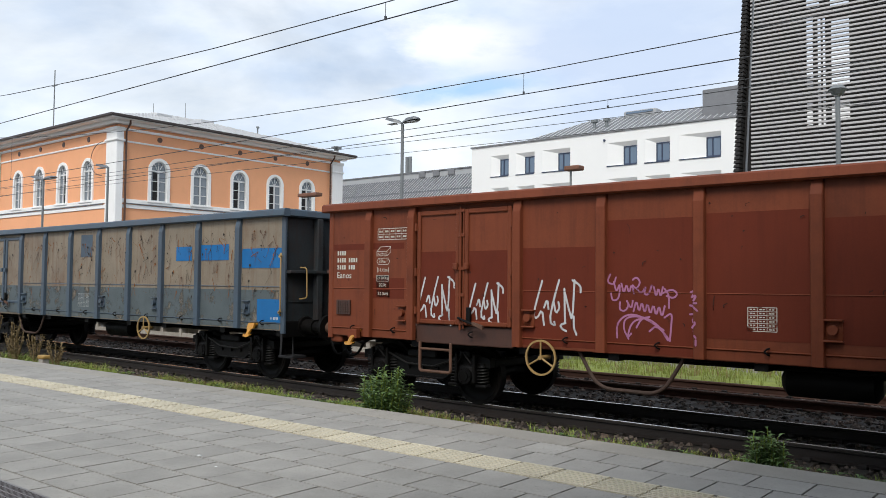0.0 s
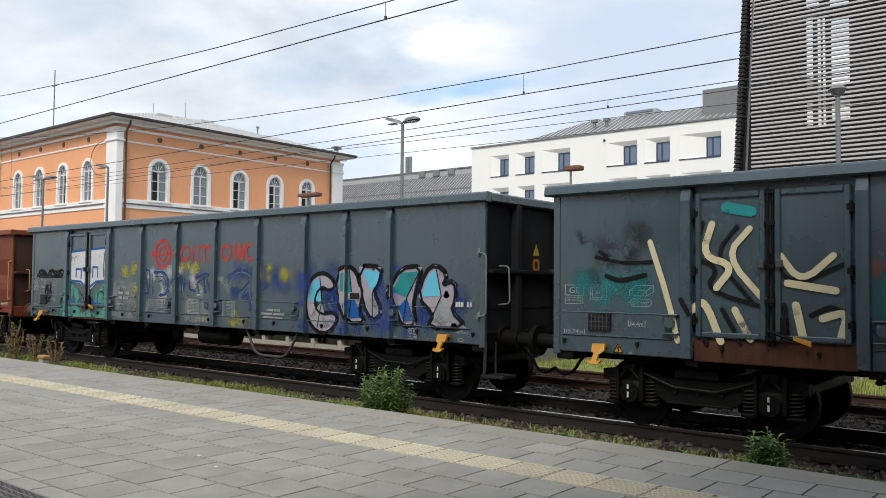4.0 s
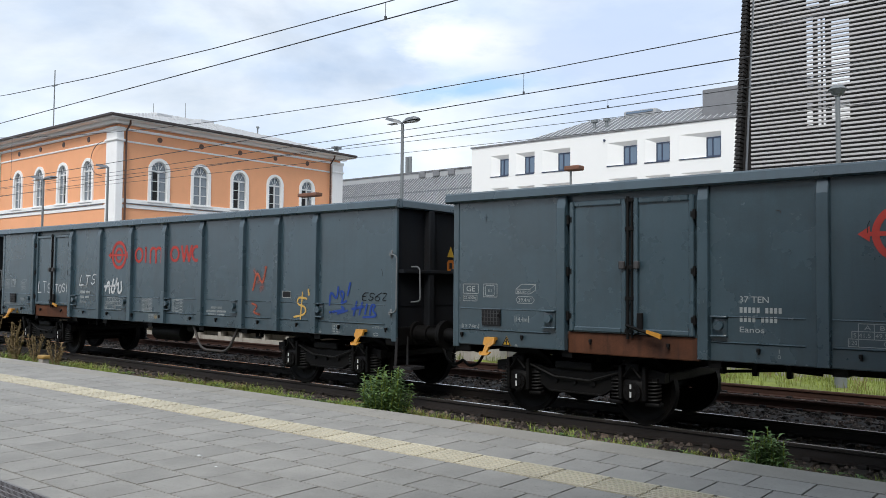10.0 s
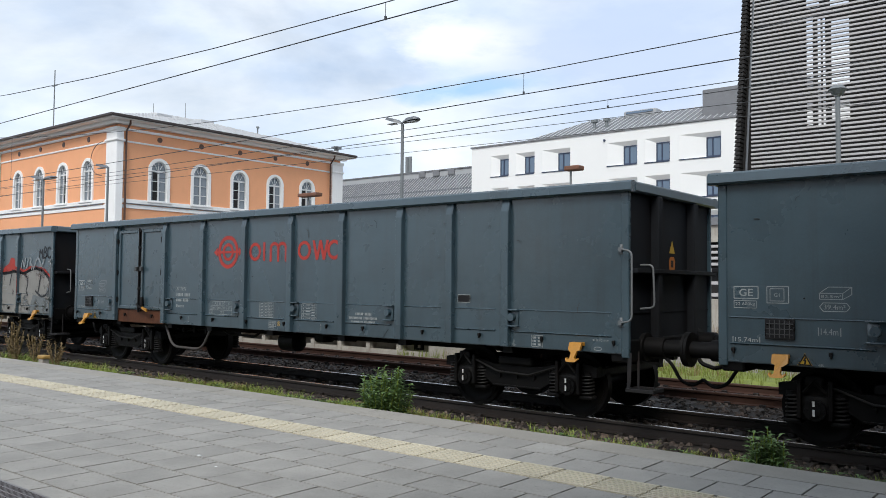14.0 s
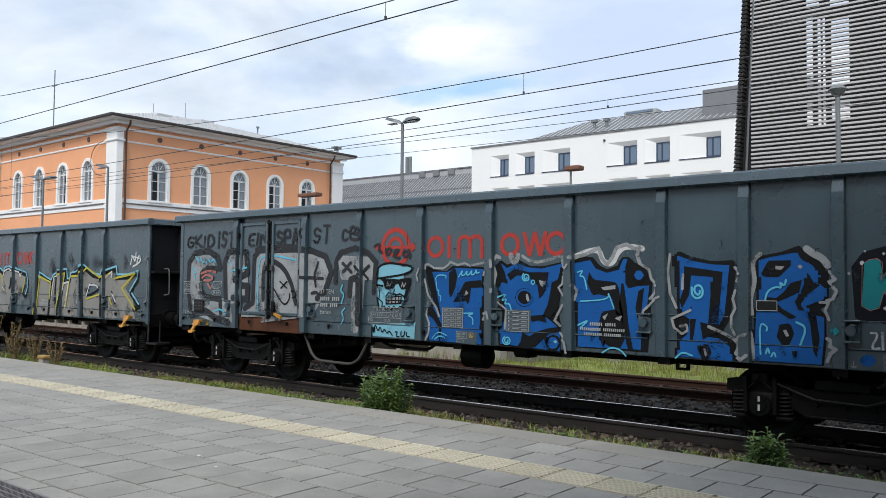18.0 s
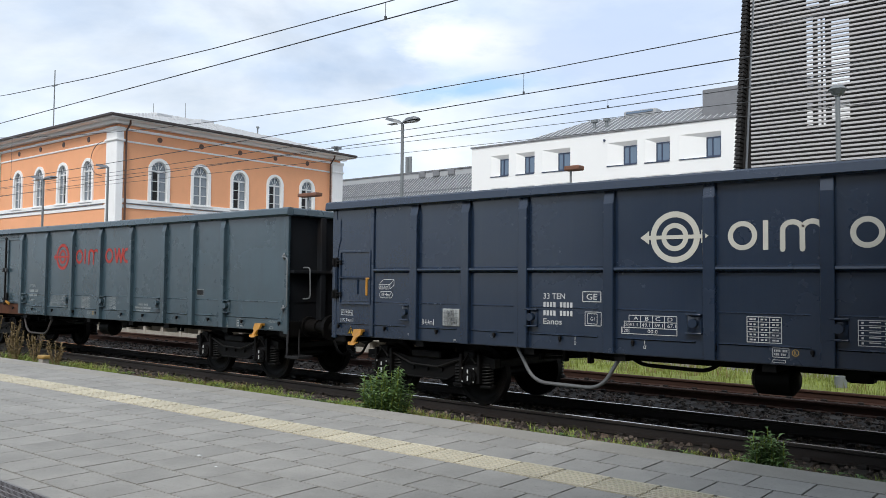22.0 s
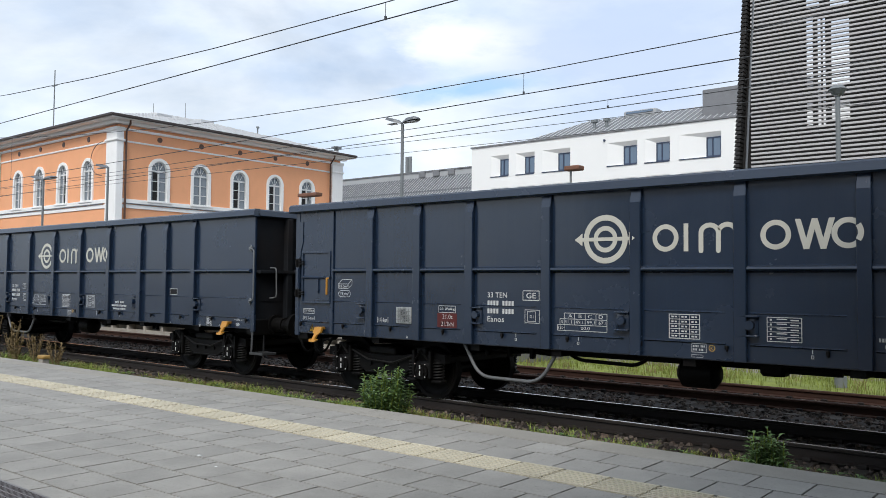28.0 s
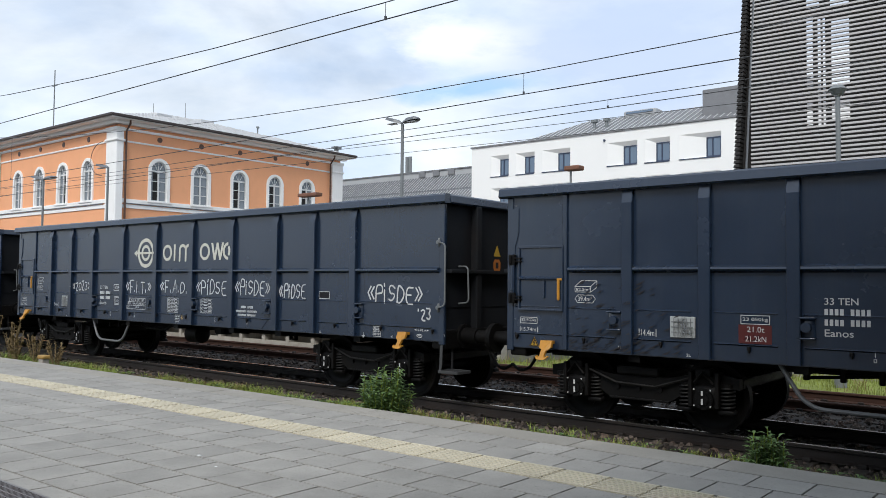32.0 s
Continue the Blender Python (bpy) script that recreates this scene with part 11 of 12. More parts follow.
def build_white_building():
    t = thing("office_building", "smooth white office building with splayed window niches", "building", at=pose(-0.17, 0, 0))
    Y, Z1 = 71.0, 16.70
    wins = [(-51.2, -50.1, -48.92), (-47.95, -46.94, -45.68), (-44.7, -42.92, -41.47), (-37.3, -35.67, -34.21), (-33.4, -32.34, -30.96), (-30.0, -27.56, -26.2)]
    holes, s = [], Shape()
    rows = [0.0, -3.5, -7.0, -10.5]
    for dz in rows:
        for l_, a, b in wins:
            holes.append((l_, b + 0.04, 13.42 + dz, 15.66 + dz))
    wall_with_holes(s, -53.8, -8.0, -0.2, Z1, holes, lambda u, v: (u, Y, v))
    D = 0.30
    for (l_, a, b), dz in ((w, dz) for dz in rows for w in wins):
        z0, z1, zt = 13.46 + dz, 15.22 + dz, 15.66 + dz
        zb = 13.42 + dz
        s.add([(l_, Y, zb), (l_, Y, zt), (a, Y + D, z1), (a, Y + D, z0)], [(0, 1, 2, 3)])
        s.add([(l_, Y, zt), (b + 0.04, Y, zt), (b, Y + D, z1), (a, Y + D, z1)], [(0, 1, 2, 3)])
        s.add([(b + 0.04, Y, zt), (b + 0.04, Y, zb), (b, Y + D, z0), (b, Y + D, z1)], [(0, 1, 2, 3)])
        s.add([(l_, Y, zb), (a, Y + D, z0), (b, Y + D, z0), (b + 0.04, Y, zb)], [(0, 1, 2, 3)])
    s.add([(-53.8, Y, -0.2), (-53.8, Y + 16, -0.2), (-53.8, Y + 16, Z1), (-53.8, Y, Z1)], [(0, 1, 2, 3)])
    s.add([(-53.8, Y, Z1), (-8, Y, Z1), (-8, Y + 16, Z1), (-53.8, Y + 16, Z1)], [(0, 1, 2, 3)])
    s.add([(-8, Y, -0.2), (-8, Y + 16, -0.2), (-8, Y + 16, Z1), (-8, Y, Z1)], [(0, 1, 2, 3)])
    s.add([(-53.8, Y + 16, -0.2), (-8, Y + 16, -0.2), (-8, Y + 16, Z1), (-53.8, Y + 16, Z1)], [(0, 1, 2, 3)])
    part("wall", s, M_WHITEWALL, t)
    part("parapet_cap", Shape().box(-53.9, -8, Y - 0.12, Y + 0.3, Z1 + 0.0, Z1 + 0.16), M_DARKROOF, t, "grey metal parapet cap")
    for (l_, a, b), dz in ((w, dz) for dz in rows for w in wins):
        z0, z1 = 13.46 + dz, 15.22 + dz
        fr = Shape()
        y = Y + D - 0.03
        for q in ((a, b, z0, z0 + 0.10), (a, b, z1 - 0.10, z1), (a, a + 0.09, z0 + 0.10, z1 - 0.10), (b - 0.09, b, z0 + 0.10, z1 - 0.10), ((a + b) / 2 - 0.18, (a + b) / 2 - 0.06, z0 + 0.1, z1 - 0.1)):
            fr.box(q[0], q[1], y - 0.08, y, q[2], q[3])
        w = part("window", fr, M_BLUEFRAME, t, "dark blue framed window")
        part("pane", Shape().box(a + 0.05, b - 0.05, y - 0.02, y, z0 + 0.05, z1 - 0.05), M_PANEBLUE, w)
        part("window_sill", Shape().box(l_ - 0.05, b, Y - 0.07, Y + 0.0, z0 - 0.12, z0 - 0.035), M_BLUEFRAME, w)
    r = Shape()
    r.add([(-50.1, 72.6, 16.86), (-8, 72.6, 16.86), (-8, 79, 19.85), (-43.9, 79, 19.85), (-50.1, 85.4, 16.86), (-8, 85.4, 16.86)], [(0, 1, 2, 3), (0, 3, 4), (3, 2, 5, 4), (0, 4, 5, 1), (1, 5, 2)])
    rf = part("roof", r, M_DARKROOF, t, "grey standing-seam hipped roof")
    for i in range(1, 42):
        x = -50 + i * 0.63
        top = min(1.0, (x + 50.1) / 6.2)
        part("roof_seam", Shape().cyl((x, 72.6, 16.90), (x, 72.6 + 6.4 * top, 16.90 + 2.98 * top), 0.045, 4), M_TINROOF, rf)
    part("roof_box", Shape().box(-29.42, -20, 75.0, 83, 16.9, 20.5, 0.05), M_DARKROOF, t, "grey metal-clad plant room")
    part("skylight", Shape().box(-39.2, -35.6, 78.2, 80.0, 19.5, 20.2, 0.1), M_SLATGREY, t)
    part("skylight_glass", Shape().box(-38.9, -35.9, 78.12, 78.2, 19.88, 20.1), M_PANEBLUE, t)
    for x in (-41.2, -39.8):
        part("vent_pipe", Shape().cyl((x, 75.6, 18.0), (x, 75.6, 18.95), 0.17, 8).box(x - 0.3, x + 0.3, 75.3, 75.9, 18.85, 19.15, 0.05), M_MAST, t)
    for x, z in ((-37.6, 15.95),):
        part("wall_lamp", Shape().cyl((x, Y, z), (x, Y - 0.15, z), 0.12, 8), M_BLUEFRAME, t)
    # long hall with a sheet roof
    h = thing("hall_building", "low hall with a corrugated grey metal roof", "building")
    s = Shape().box(-120, -56, 77, 91, -0.2, 10.0)
    part("wall", s, M_WHITEWALL, h)
    r = Shape().add([(-120, 76.0, 9.9), (-56, 76.0, 9.9), (-56, 84, 16.22), (-120, 84, 16.22), (-120, 92, 9.9), (-56, 92, 9.9)], [(0, 1, 2, 3), (3, 2, 5, 4), (1, 5, 2)])
    rf = part("roof", r, M_TINROOF, h, "grey corrugated metal roof")
    for i in range(64):
        x = -90 + i * 0.49
        part("roof_rib", Shape().box(-0.11, 0.11, 0, 10.2, 0, 0.09), M_DARKROOF, rf, "", at=pose(x, 76.0, 9.93, 38.3, 0, 0))
    part("roof_gutter", Shape().box(-120, -56, 81.0, 81.12, 13.85, 14.06), M_LAMPGREY, rf)
    part("clerestory", Shape().box(-120, -56, 83.9, 86, 16.1, 17.02), M_SLATGREY, h, "grey flat-topped clerestory")
    part("clerestory_cap", Shape().box(-120, -55.9, 83.75, 86.1, 17.02, 17.16), M_DARKROOF, h)
    for x in (-72.2, -69.7, -67.1):
        part("roof_hatch", Shape().box(x - 0.55, x + 0.55, 83.7, 84.4, 16.3, 17.06, 0.05), M_DARKROOF, h)
    for x in (-77.25, -76.65):
        part("flue", Shape().cyl((x, 86.4, 16.5), (x, 86.4, 19.9), 0.25, 12), M_MAST, h, "steel flue pipe")


def build_tower():
    t = thing("louvre_tower", "tall tower clad in horizontal silver louvre slats", "building")
    X0, X1, Y = -11.33, 9.0, 34.0
    pitch = 0.1725
    me = Shape()
    prof = [(0.0, 0.0), (-0.08, 0.015), (-0.08, 0.090), (-0.06, 0.096), (0.0, 0.04)]
    me.loft([[(x, Y + a, b) for a, b in prof] for x in (X0, X1)])
    data = me.mesh("slat", M_SLAT)
    z = 4.86
    while z < 17.8:
        part("slat", None, None, t, "", data=data, at=pose(0, 0, z))
        z += pitch
    s = Shape()
    holes = [(-9.36, -8.97, 8.3, 9.25), (-9.34, -8.95, 9.85, 12.75), (-9.38, -8.70, 13.0, 17.0), (-8.77, -8.66, 8.2, 12.6), (-8.58, -8.49, 8.2, 12.6),
             (-8.27, -7.62, 8.45, 9.15), (-8.27, -7.62, 9.75, 12.35), (-8.3, -7.62, 12.85, 17.0)]
    wall_with_holes(s, X0 - 0.05, X1, 4.8, 17.9, holes, lambda u, v: (u, Y + 0.12, v))
    wall_with_holes(s, X0 - 0.05, X1, 4.8, 17.9, [(-10.5, -5.0, 5.6, 17.0)], lambda u, v: (u, Y + 5, v))
    s.add([(X0 - 0.05, Y + 0.12, 4.8), (X0 - 0.05, Y + 5, 4.8), (X0 - 0.05, Y + 5, 17.9), (X0 - 0.05, Y + 0.12, 17.9)], [(0, 1, 2, 3)])
    s.add([(X1, Y + 0.12, 4.8), (X1, Y + 5, 4.8), (X1, Y + 5, 17.9), (X1, Y + 0.12, 17.9)], [(0, 1, 2, 3)])
    s.add([(X0, Y, 17.92), (X1, Y, 17.92), (X1, Y + 5, 17.92), (X0, Y + 5, 17.92)], [(0, 1, 2, 3)])
    # its colour gives the dark between the slats
    part("backing_wall", s, M_NEARBLACK, t, "near-black wall with openings, for the shade behind the slats")
    # leaning side screen, seen on its edge
    lean = lambda z: -12.42 + 0.0563 * z
    s = Shape()
    z = 4.4
    while z < 17.8:
        x = lean(z)
        s.loft([[(x, yy, z), (x + 0.24, yy, z + 0.014), (x + 0.24, yy, z + 0.14), (x + 0.05, yy, z + 0.12)] for yy in (Y - 0.2, Y + 5)])
        z += pitch
    part("side_screen", s, M_NEARBLACK, t, "dark louvres of the leaning side screen")
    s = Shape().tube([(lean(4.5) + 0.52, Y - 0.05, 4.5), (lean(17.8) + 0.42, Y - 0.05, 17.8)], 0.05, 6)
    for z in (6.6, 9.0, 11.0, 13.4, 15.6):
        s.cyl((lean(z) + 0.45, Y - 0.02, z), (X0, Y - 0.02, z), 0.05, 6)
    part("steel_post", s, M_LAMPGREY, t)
    # near-black sheet as the shade between screen and slats
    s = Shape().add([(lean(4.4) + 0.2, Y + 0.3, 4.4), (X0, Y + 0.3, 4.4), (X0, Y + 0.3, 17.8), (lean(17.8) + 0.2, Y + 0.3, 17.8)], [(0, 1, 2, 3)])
    part("recess", s, M_NEARBLACK, t)
    # lower part: beam, wide slats, solid near-black box as the shade of the hollow, concrete wall
    part("beam", Shape().box(-14, X1, Y - 0.15, Y + 0.5, 4.45, 4.78, 0.02), M_DARKROOF, t, "dark grey steel beam")
    part("fascia", Shape().box(-14, X1, Y - 0.05, Y + 0.5, 3.75, 4.45), M_CONC, t, "pale fascia panel")
    for i in range(5):
        part("slat", Shape().box(-14, X1, Y - 0.12, Y + 0.05, 2.5 + i * 0.25, 2.62 + i * 0.25, 0.02), M_SLAT, t)
    part("bench_rail", Shape().box(-14, X1, Y - 0.5, Y - 0.4, 1.95, 2.08).box(-14, X1, Y - 0.5, Y - 0.4, 1.45, 1.60), M_SLAT, t)
    part("void", Shape().box(-14, X1, Y + 0.3, Y + 4.9, 0, 4.4), M_NEARBLACK, t)
    part("base_wall", Shape().box(-18, X1 + 6, Y - 0.6, Y - 0.3, -0.3, 1.35, 0.02), M_CONC, t, "grey concrete base wall")


def lamp_heads(parent, heads):
    for x0, z0, x1, z1 in heads:
        d = 1 if x1 > x0 else -1
        s = Shape()
        ring = lambda x, z, h, w: [(x, -w, z), (x, w, z), (x, w * 0.7, z + h), (x, -w * 0.7, z + h)]
        s.loft([ring(x0, z0, 0.05, 0.06), ring(x0 + (x1 - x0) * 0.35, z0 + (z1 - z0) * 0.35, 0.10, 0.16), ring(x0 + (x1 - x0) * 0.85, z0 + (z1 - z0) * 0.85, 0.09, 0.16), ring(x1, z1, 0.03, 0.09)])
        h = part("lamp_head", s, M_LAMPGREY, parent)
        part("diffuser", Shape().box(*sorted((x0 + (x1 - x0) * 0.4, x0 + (x1 - x0) * 0.85)), -0.10, 0.10, min(z0, z1) + abs(z1 - z0) * 0.3 - 0.02, min(z0, z1) + abs(z1 - z0) * 0.3 + 0.005), M_FRAME, h)


def build_lamps():
    for x, y, h, heads in ((-15.93, 17.6, 6.52, ((-0.03, 0.0, -0.62, 0.20), (0.03, 0.02, 0.62, 0.08))), (-38.25, 17.5, 6.50, ((0, 0, -1.15, 0.22), (0, 0, 1.15, 0.05))),
                           (-32.45, 17.5, 6.58, ((0, 0, -0.9, 0.18),)), (-4.18, 17.7, 5.85, ())):
        t = thing("platform_lamp", "grey steel platform lamp with flat lamp heads", "lamp", "platform lamps", at=pose(x, y, -0.15))
        h += 0.15
        m = part("mast", Shape().cyl((0, 0, 0), (0, 0, h), 0.062, 12, 0.046).cyl((0, 0, 0), (0, 0, 0.25), 0.12, 12), M_MAST, t, "", True)
        lamp_heads(t, [(a, h + b, c, h + d) for a, b, c, d in heads])
        if not heads:
            # seen end on: one bowl-shaped head
            hd = part("lamp_head", Shape().cyl((0, 0, h - 0.10), (0, 0, h + 0.02), 0.09, 12, 0.18).cyl((0, 0, h + 0.02), (0, 0, h + 0.10), 0.18, 12, 0.10), M_MAST, t, "dark bowl-shaped lamp head", True)
            part("diffuser", Shape().cyl((0, 0, h - 0.115), (0, 0, h - 0.10), 0.075, 12), M_FRAME, hd)
    for x, y, z, w in ((-11.23, 19.2, 5.0, 0.33), (-21.8, 19.2, 4.93, 0.56)):
        t = thing("rusty_box_lamp", "flat rusty box lamp on a thin mast", "lamp", "box lamps", at=pose(x, y, -0.2))
        part("mast", Shape().cyl((0, 0, 0), (0, 0, z + 0.15), 0.03, 8), M_MAST, t)
        part("housing", Shape().box(-w * 0.4 if w < 0.5 else -w * 0.75, w, -0.16, 0.16, z + 0.155, z + 0.275, 0.025), M_LAMPRUST, t)
    t = thing("radio_mast", "slender steel radio mast", "mast", at=pose(-70.6, 33, -0.2))
    part("mast", Shape().cyl((0, 0, 0), (0, 0, 20.3), 0.07, 6, 0.05), M_MAST, t)
    part("aerial", Shape().cyl((-0.5, 0, 18.9), (0.5, 0, 18.9), 0.03, 5), M_MAST, t)


def build_wires():
    def pair(y, zc, zm, sag, x_low, drops, label, k=0.0):
        t = thing("overhead_line", label, "overhead line")
        xs = [-140 + i * 5 for i in range(49)]
        part("contact_wire", Shape().tube([(x, y + k * (x + 10), zc) for x in xs], 0.011, 6), M_WIRE, t)
        mz = lambda x: zm + sag * (x - x_low) ** 2 if -50 < x < 30 else zm + sag * (min(abs(x - x_low), 45)) ** 2
        part("messenger_wire", Shape().tube([(x, y, mz(x)) for x in xs], 0.010, 6), M_WIRE, t)
        for x in drops:
            part("dropper", Shape().cyl((x, y, zc), (x, y, mz(x)), 0.006, 5).box(x - 0.02, x + 0.02, y - 0.015, y + 0.015, zc - 0.01, zc + 0.06), M_WIRE, t)

    pair(10.4, 6.54, 6.84, 0.0017, -8.0, (-9.85, 1.0, -30.0), "contact and messenger wire over the train's track")
    pair(15.1, 6.11, 6.58, 0.0018, -9.0, (-10.04, -36, 12), "contact and messenger wire over the second track")
    pair(19.2, 6.53, 6.74, 0.0001, -8.0, (-10.12,), "pair of overhead wires beyond the second track", -0.012)
    for y, z, r, k in ((24.0, 6.89, 0.009, 0.0724), (22.0, 6.87, 0.009, 0.071)):
        t = thing("feeder_wire", "dark overhead feeder wire", "wire", "feeder wires")
        part("wire", Shape().tube([(-140 + i * 10, y + k * (-130 + i * 10), z) for i in range(25)], r, 6), M_WIRE, t)


build_station()
build_white_building()
build_tower()
build_lamps()
build_wires()


# ---- plants and small things ----
def leaf(s, base, d, up, ln, w):
    """A folded lance-shaped leaf."""
    d, up = d.normalized(), up.normalized()
    side = d.cross(up).normalized() * w
    mid, tip = base + d * ln * 0.45 + up * ln * 0.10, base + d * ln - up * ln * 0.12
    s.add([base, mid + side + up * 0.004, tip, mid - side + up * 0.004, mid - up * 0.006], [(0, 4, 1), (1, 4, 2), (2, 4, 3), (3, 4, 0)])


def bush(x, y, z, r, h, seed, label, n=20):
    rng = random.Random(seed)
    t = thing("nettle_bush", label, "bush", "weeds at the platform edge", at=pose(x, y, z))
    stems, leaves = Shape(), Shape()
    for i in range(n):
        a = rng.random() * 6.283
        q = r * math.sqrt(rng.random())
        top = Vector((math.cos(a) * q, math.sin(a) * q * 0.7, h * (1.05 - 0.35 * (q / r) ** 2) * rng.uniform(0.75, 1.08)))
        foot = Vector((math.cos(a) * q * 0.35, math.sin(a) * q * 0.3, 0))
        mid = (foot + top) / 2 + Vector((math.cos(a), math.sin(a), 0)) * 0.05
        stems.tube([foot, mid, top], 0.006, 5)
        m = int(h / 0.026)
        for k in range(m):
            f = 0.22 + 0.8 * k / m
            p = foot * (1 - f) ** 2 + mid * 2 * f * (1 - f) + top * f * f
            b = a + k * 2.4 + rng.uniform(-0.4, 0.4)
            d = Vector((math.cos(b), math.sin(b), rng.uniform(-0.1, 0.55)))
            leaf(leaves, p, d, Vector((0, 0, 1)), rng.uniform(0.10, 0.19) * (1.1 - 0.45 * f), rng.uniform(0.016, 0.026))
    part("stem", stems, M_GRASS, t)
    part("foliage", leaves, M_LEAF, t, "dense pointed green leaves")


def blades(s, x, y, z, n, h, spread, rng, lean=0.35):
    for i in range(n):
        a, b = rng.random() * 6.283, rng.random() * 6.283
        q = spread * math.sqrt(rng.random())
        p = Vector((x + math.cos(a) * q, y + math.sin(a) * q, z))
        k = h * rng.uniform(0.45, 1.1)
        d = Vector((math.cos(b), math.sin(b), 0))
        w = d.cross((0, 0, 1)) * rng.uniform(0.0035, 0.008)
        m, t = p + d * k * lean * 0.35 + Vector((0, 0, k * 0.6)), p + d * k * lean + Vector((0, 0, k))
        s.add([p - w, p + w, m + w * 0.7, m - w * 0.7, t], [(0, 1, 2, 3), (3, 2, 4)])


def build_plants():
    bush(-8.08, 8.62, -0.2, 0.46, 0.84, 1, "leafy green nettle bush at the platform edge", 48)
    bush(-2.74, 8.62, -0.2, 0.24, 0.58, 2, "small leafy green bush at the platform edge", 24)
    rng = random.Random(5)
    g, d = Shape(), Shape()
    for i in range(3600):
        x = -26 + 27 * rng.random()
        y = rng.uniform(8.35, 9.75)
        thick = 0.5 + noise.noise(Vector((x * 0.55, y * 0.9, 2)))
        if x > -7.0 and rng.random() < 0.72:
            continue
        if thick > 0.12:
            blades(g if rng.random() < 0.72 else d, x, y, -0.2, rng.randint(12, 24), rng.uniform(0.05, 0.15) * (0.6 + thick * 0.7), 0.12, rng, rng.uniform(0.5, 1.3))
    for x, y, n, h in ((-16.6, 8.9, 90, 0.42), (-15.9, 8.8, 60, 0.38), (-11.2, 8.9, 150, 0.36), (-10.6, 9.0, 90, 0.32), (-12.6, 8.9, 70, 0.30), (-4.55, 9.15, 90, 0.24), (-5.6, 9.1, 60, 0.20), (-3.7, 9.1, 60, 0.2), (-9.2, 8.9, 90, 0.32), (-6.7, 9.2, 50, 0.2), (-18.2, 8.7, 80, 0.35), (-19.3, 8.8, 80, 0.4), (-20.4, 8.8, 90, 0.5)):
        blades(g, x, y, -0.2, int(n * 1.4), h * 0.8, 0.36, rng, 0.8)
    tagged(part("grass", g, M_GRASS), "green grass tufts between platform and rail", "grass", "", "stuff")
    tagged(part("dry_grass", d, M_DRY), "dry straw-coloured grass between platform and rail", "grass", "", "stuff")
    # low creeping weeds with small leaves
    s = Shape()
    for i in range(1700):
        x, y = -24 + 24 * rng.random(), rng.uniform(8.5, 9.6)
        if noise.noise(Vector((x * 0.7, y, 9))) < -0.05:
            continue
        p = Vector((x, y, -0.18 + 0.08 * rng.random()))
        for k in range(4):
            b = rng.random() * 6.283
            leaf(s, p, Vector((math.cos(b), math.sin(b), 0.3)), Vector((0, 0, 1)), rng.uniform(0.05, 0.10), 0.014)
    tagged(part("creeping_weed", s, M_LEAF), "low creeping weeds in the cinders", "weeds", "", "stuff")
    # tall dry stalks at the far end
    for i, (x, y, h) in enumerate(((-21.6, 8.7, 1.25), (-20.9, 8.9, 1.05), (-22.3, 8.8, 1.45), (-18.4, 8.8, 0.7), (-20.2, 8.7, 0.85), (-21.2, 8.6, 1.2), (-22.9, 8.9, 1.5), (-19.4, 8.8, 0.8))):
        t = thing("dry_weed", "tall dry brown weed stalks", "weed", "weeds at the platform edge", at=pose(x, y, -0.2))
        st, tw = Shape(), Shape()
        for k in range(13):
            a = rng.random() * 6.283
            top = Vector((math.cos(a) * 0.34, math.sin(a) * 0.15, h * rng.uniform(0.7, 1.05)))
            st.tube([(0, 0, 0), top * 0.5 + Vector((0.02, 0, 0)), top], 0.006, 5)
            for j in range(16):
                f = 0.4 + 0.6 * j / 16
                p = top * f
                b = rng.random() * 6.283
                leaf(tw, p, Vector((math.cos(b), math.sin(b), 0.6)), Vector((0, 0, 1)), rng.uniform(0.05, 0.11), 0.016)
        part("stalk", st, M_DRY, t)["kind"] = "stuff"
        part("seed_head", tw, M_DRY, t)["kind"] = "stuff"
    # verge
    v, vd = Shape(), Shape()
    for i in range(1500):
        x, y = -15.5 + 24 * rng.random(), rng.uniform(16.95, 20.0)
        blades(v if rng.random() < 0.8 else vd, x, y, -0.15, 9, rng.uniform(0.12, 0.34), 0.16, rng)
    tagged(part("verge_grass", v, M_MEADOW), "yellow-green grass on the verge", "grass", "", "stuff")
    tagged(part("verge_straw", vd, M_DRY), "dry grass on the verge", "grass", "", "stuff")
    for x, y, h in ((-7.6, 24.5, 1.5), (-9.0, 25.0, 1.2), (-6.4, 24.8, 1.3)):
        t = thing("dry_shrub", "tall straw-coloured shrub before the concrete wall", "shrub", "shrubs at the wall", at=pose(x, y, -0.24))
        st = Shape()
        blades(st, 0, 0, 0, 260, h, 0.6, rng, 0.3)
        part("stalk", st, M_DRY, t)
    t = thing("cable_marker", "small yellow plastic cable marker at the platform edge", "marker", at=pose(-16.15, 7.5, 0.0))
    part("cap", Shape().box(-0.12, 0.12, -0.08, 0.08, 0.33, 0.40, 0.02), M_OCHRE, t)
    part("post", Shape().box(-0.09, 0.09, -0.06, 0.06, -0.24, 0.33), M_CONC, t)
    for i, (x, y, r) in enumerate(((-6.05, 4.15, 0.014), (-5.6, 4.0, 0.007), (-9.3, 6.0, 0.008))):
        s = Shape().box(-r * 1.4, r * 1.4, -r, r, 0, r * 0.7, r * 0.3)
        tagged(part("litter", s, M_FRAME, None, at=pose(x, y, PLAT_Z, 0, 0, 40 * i)), "small pale scrap of paper on the slabs", "litter", "scraps on the platform")


build_plants()


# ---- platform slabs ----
SHADE_ROOF_X = -1.4          # the end of the unseen roof added for shade


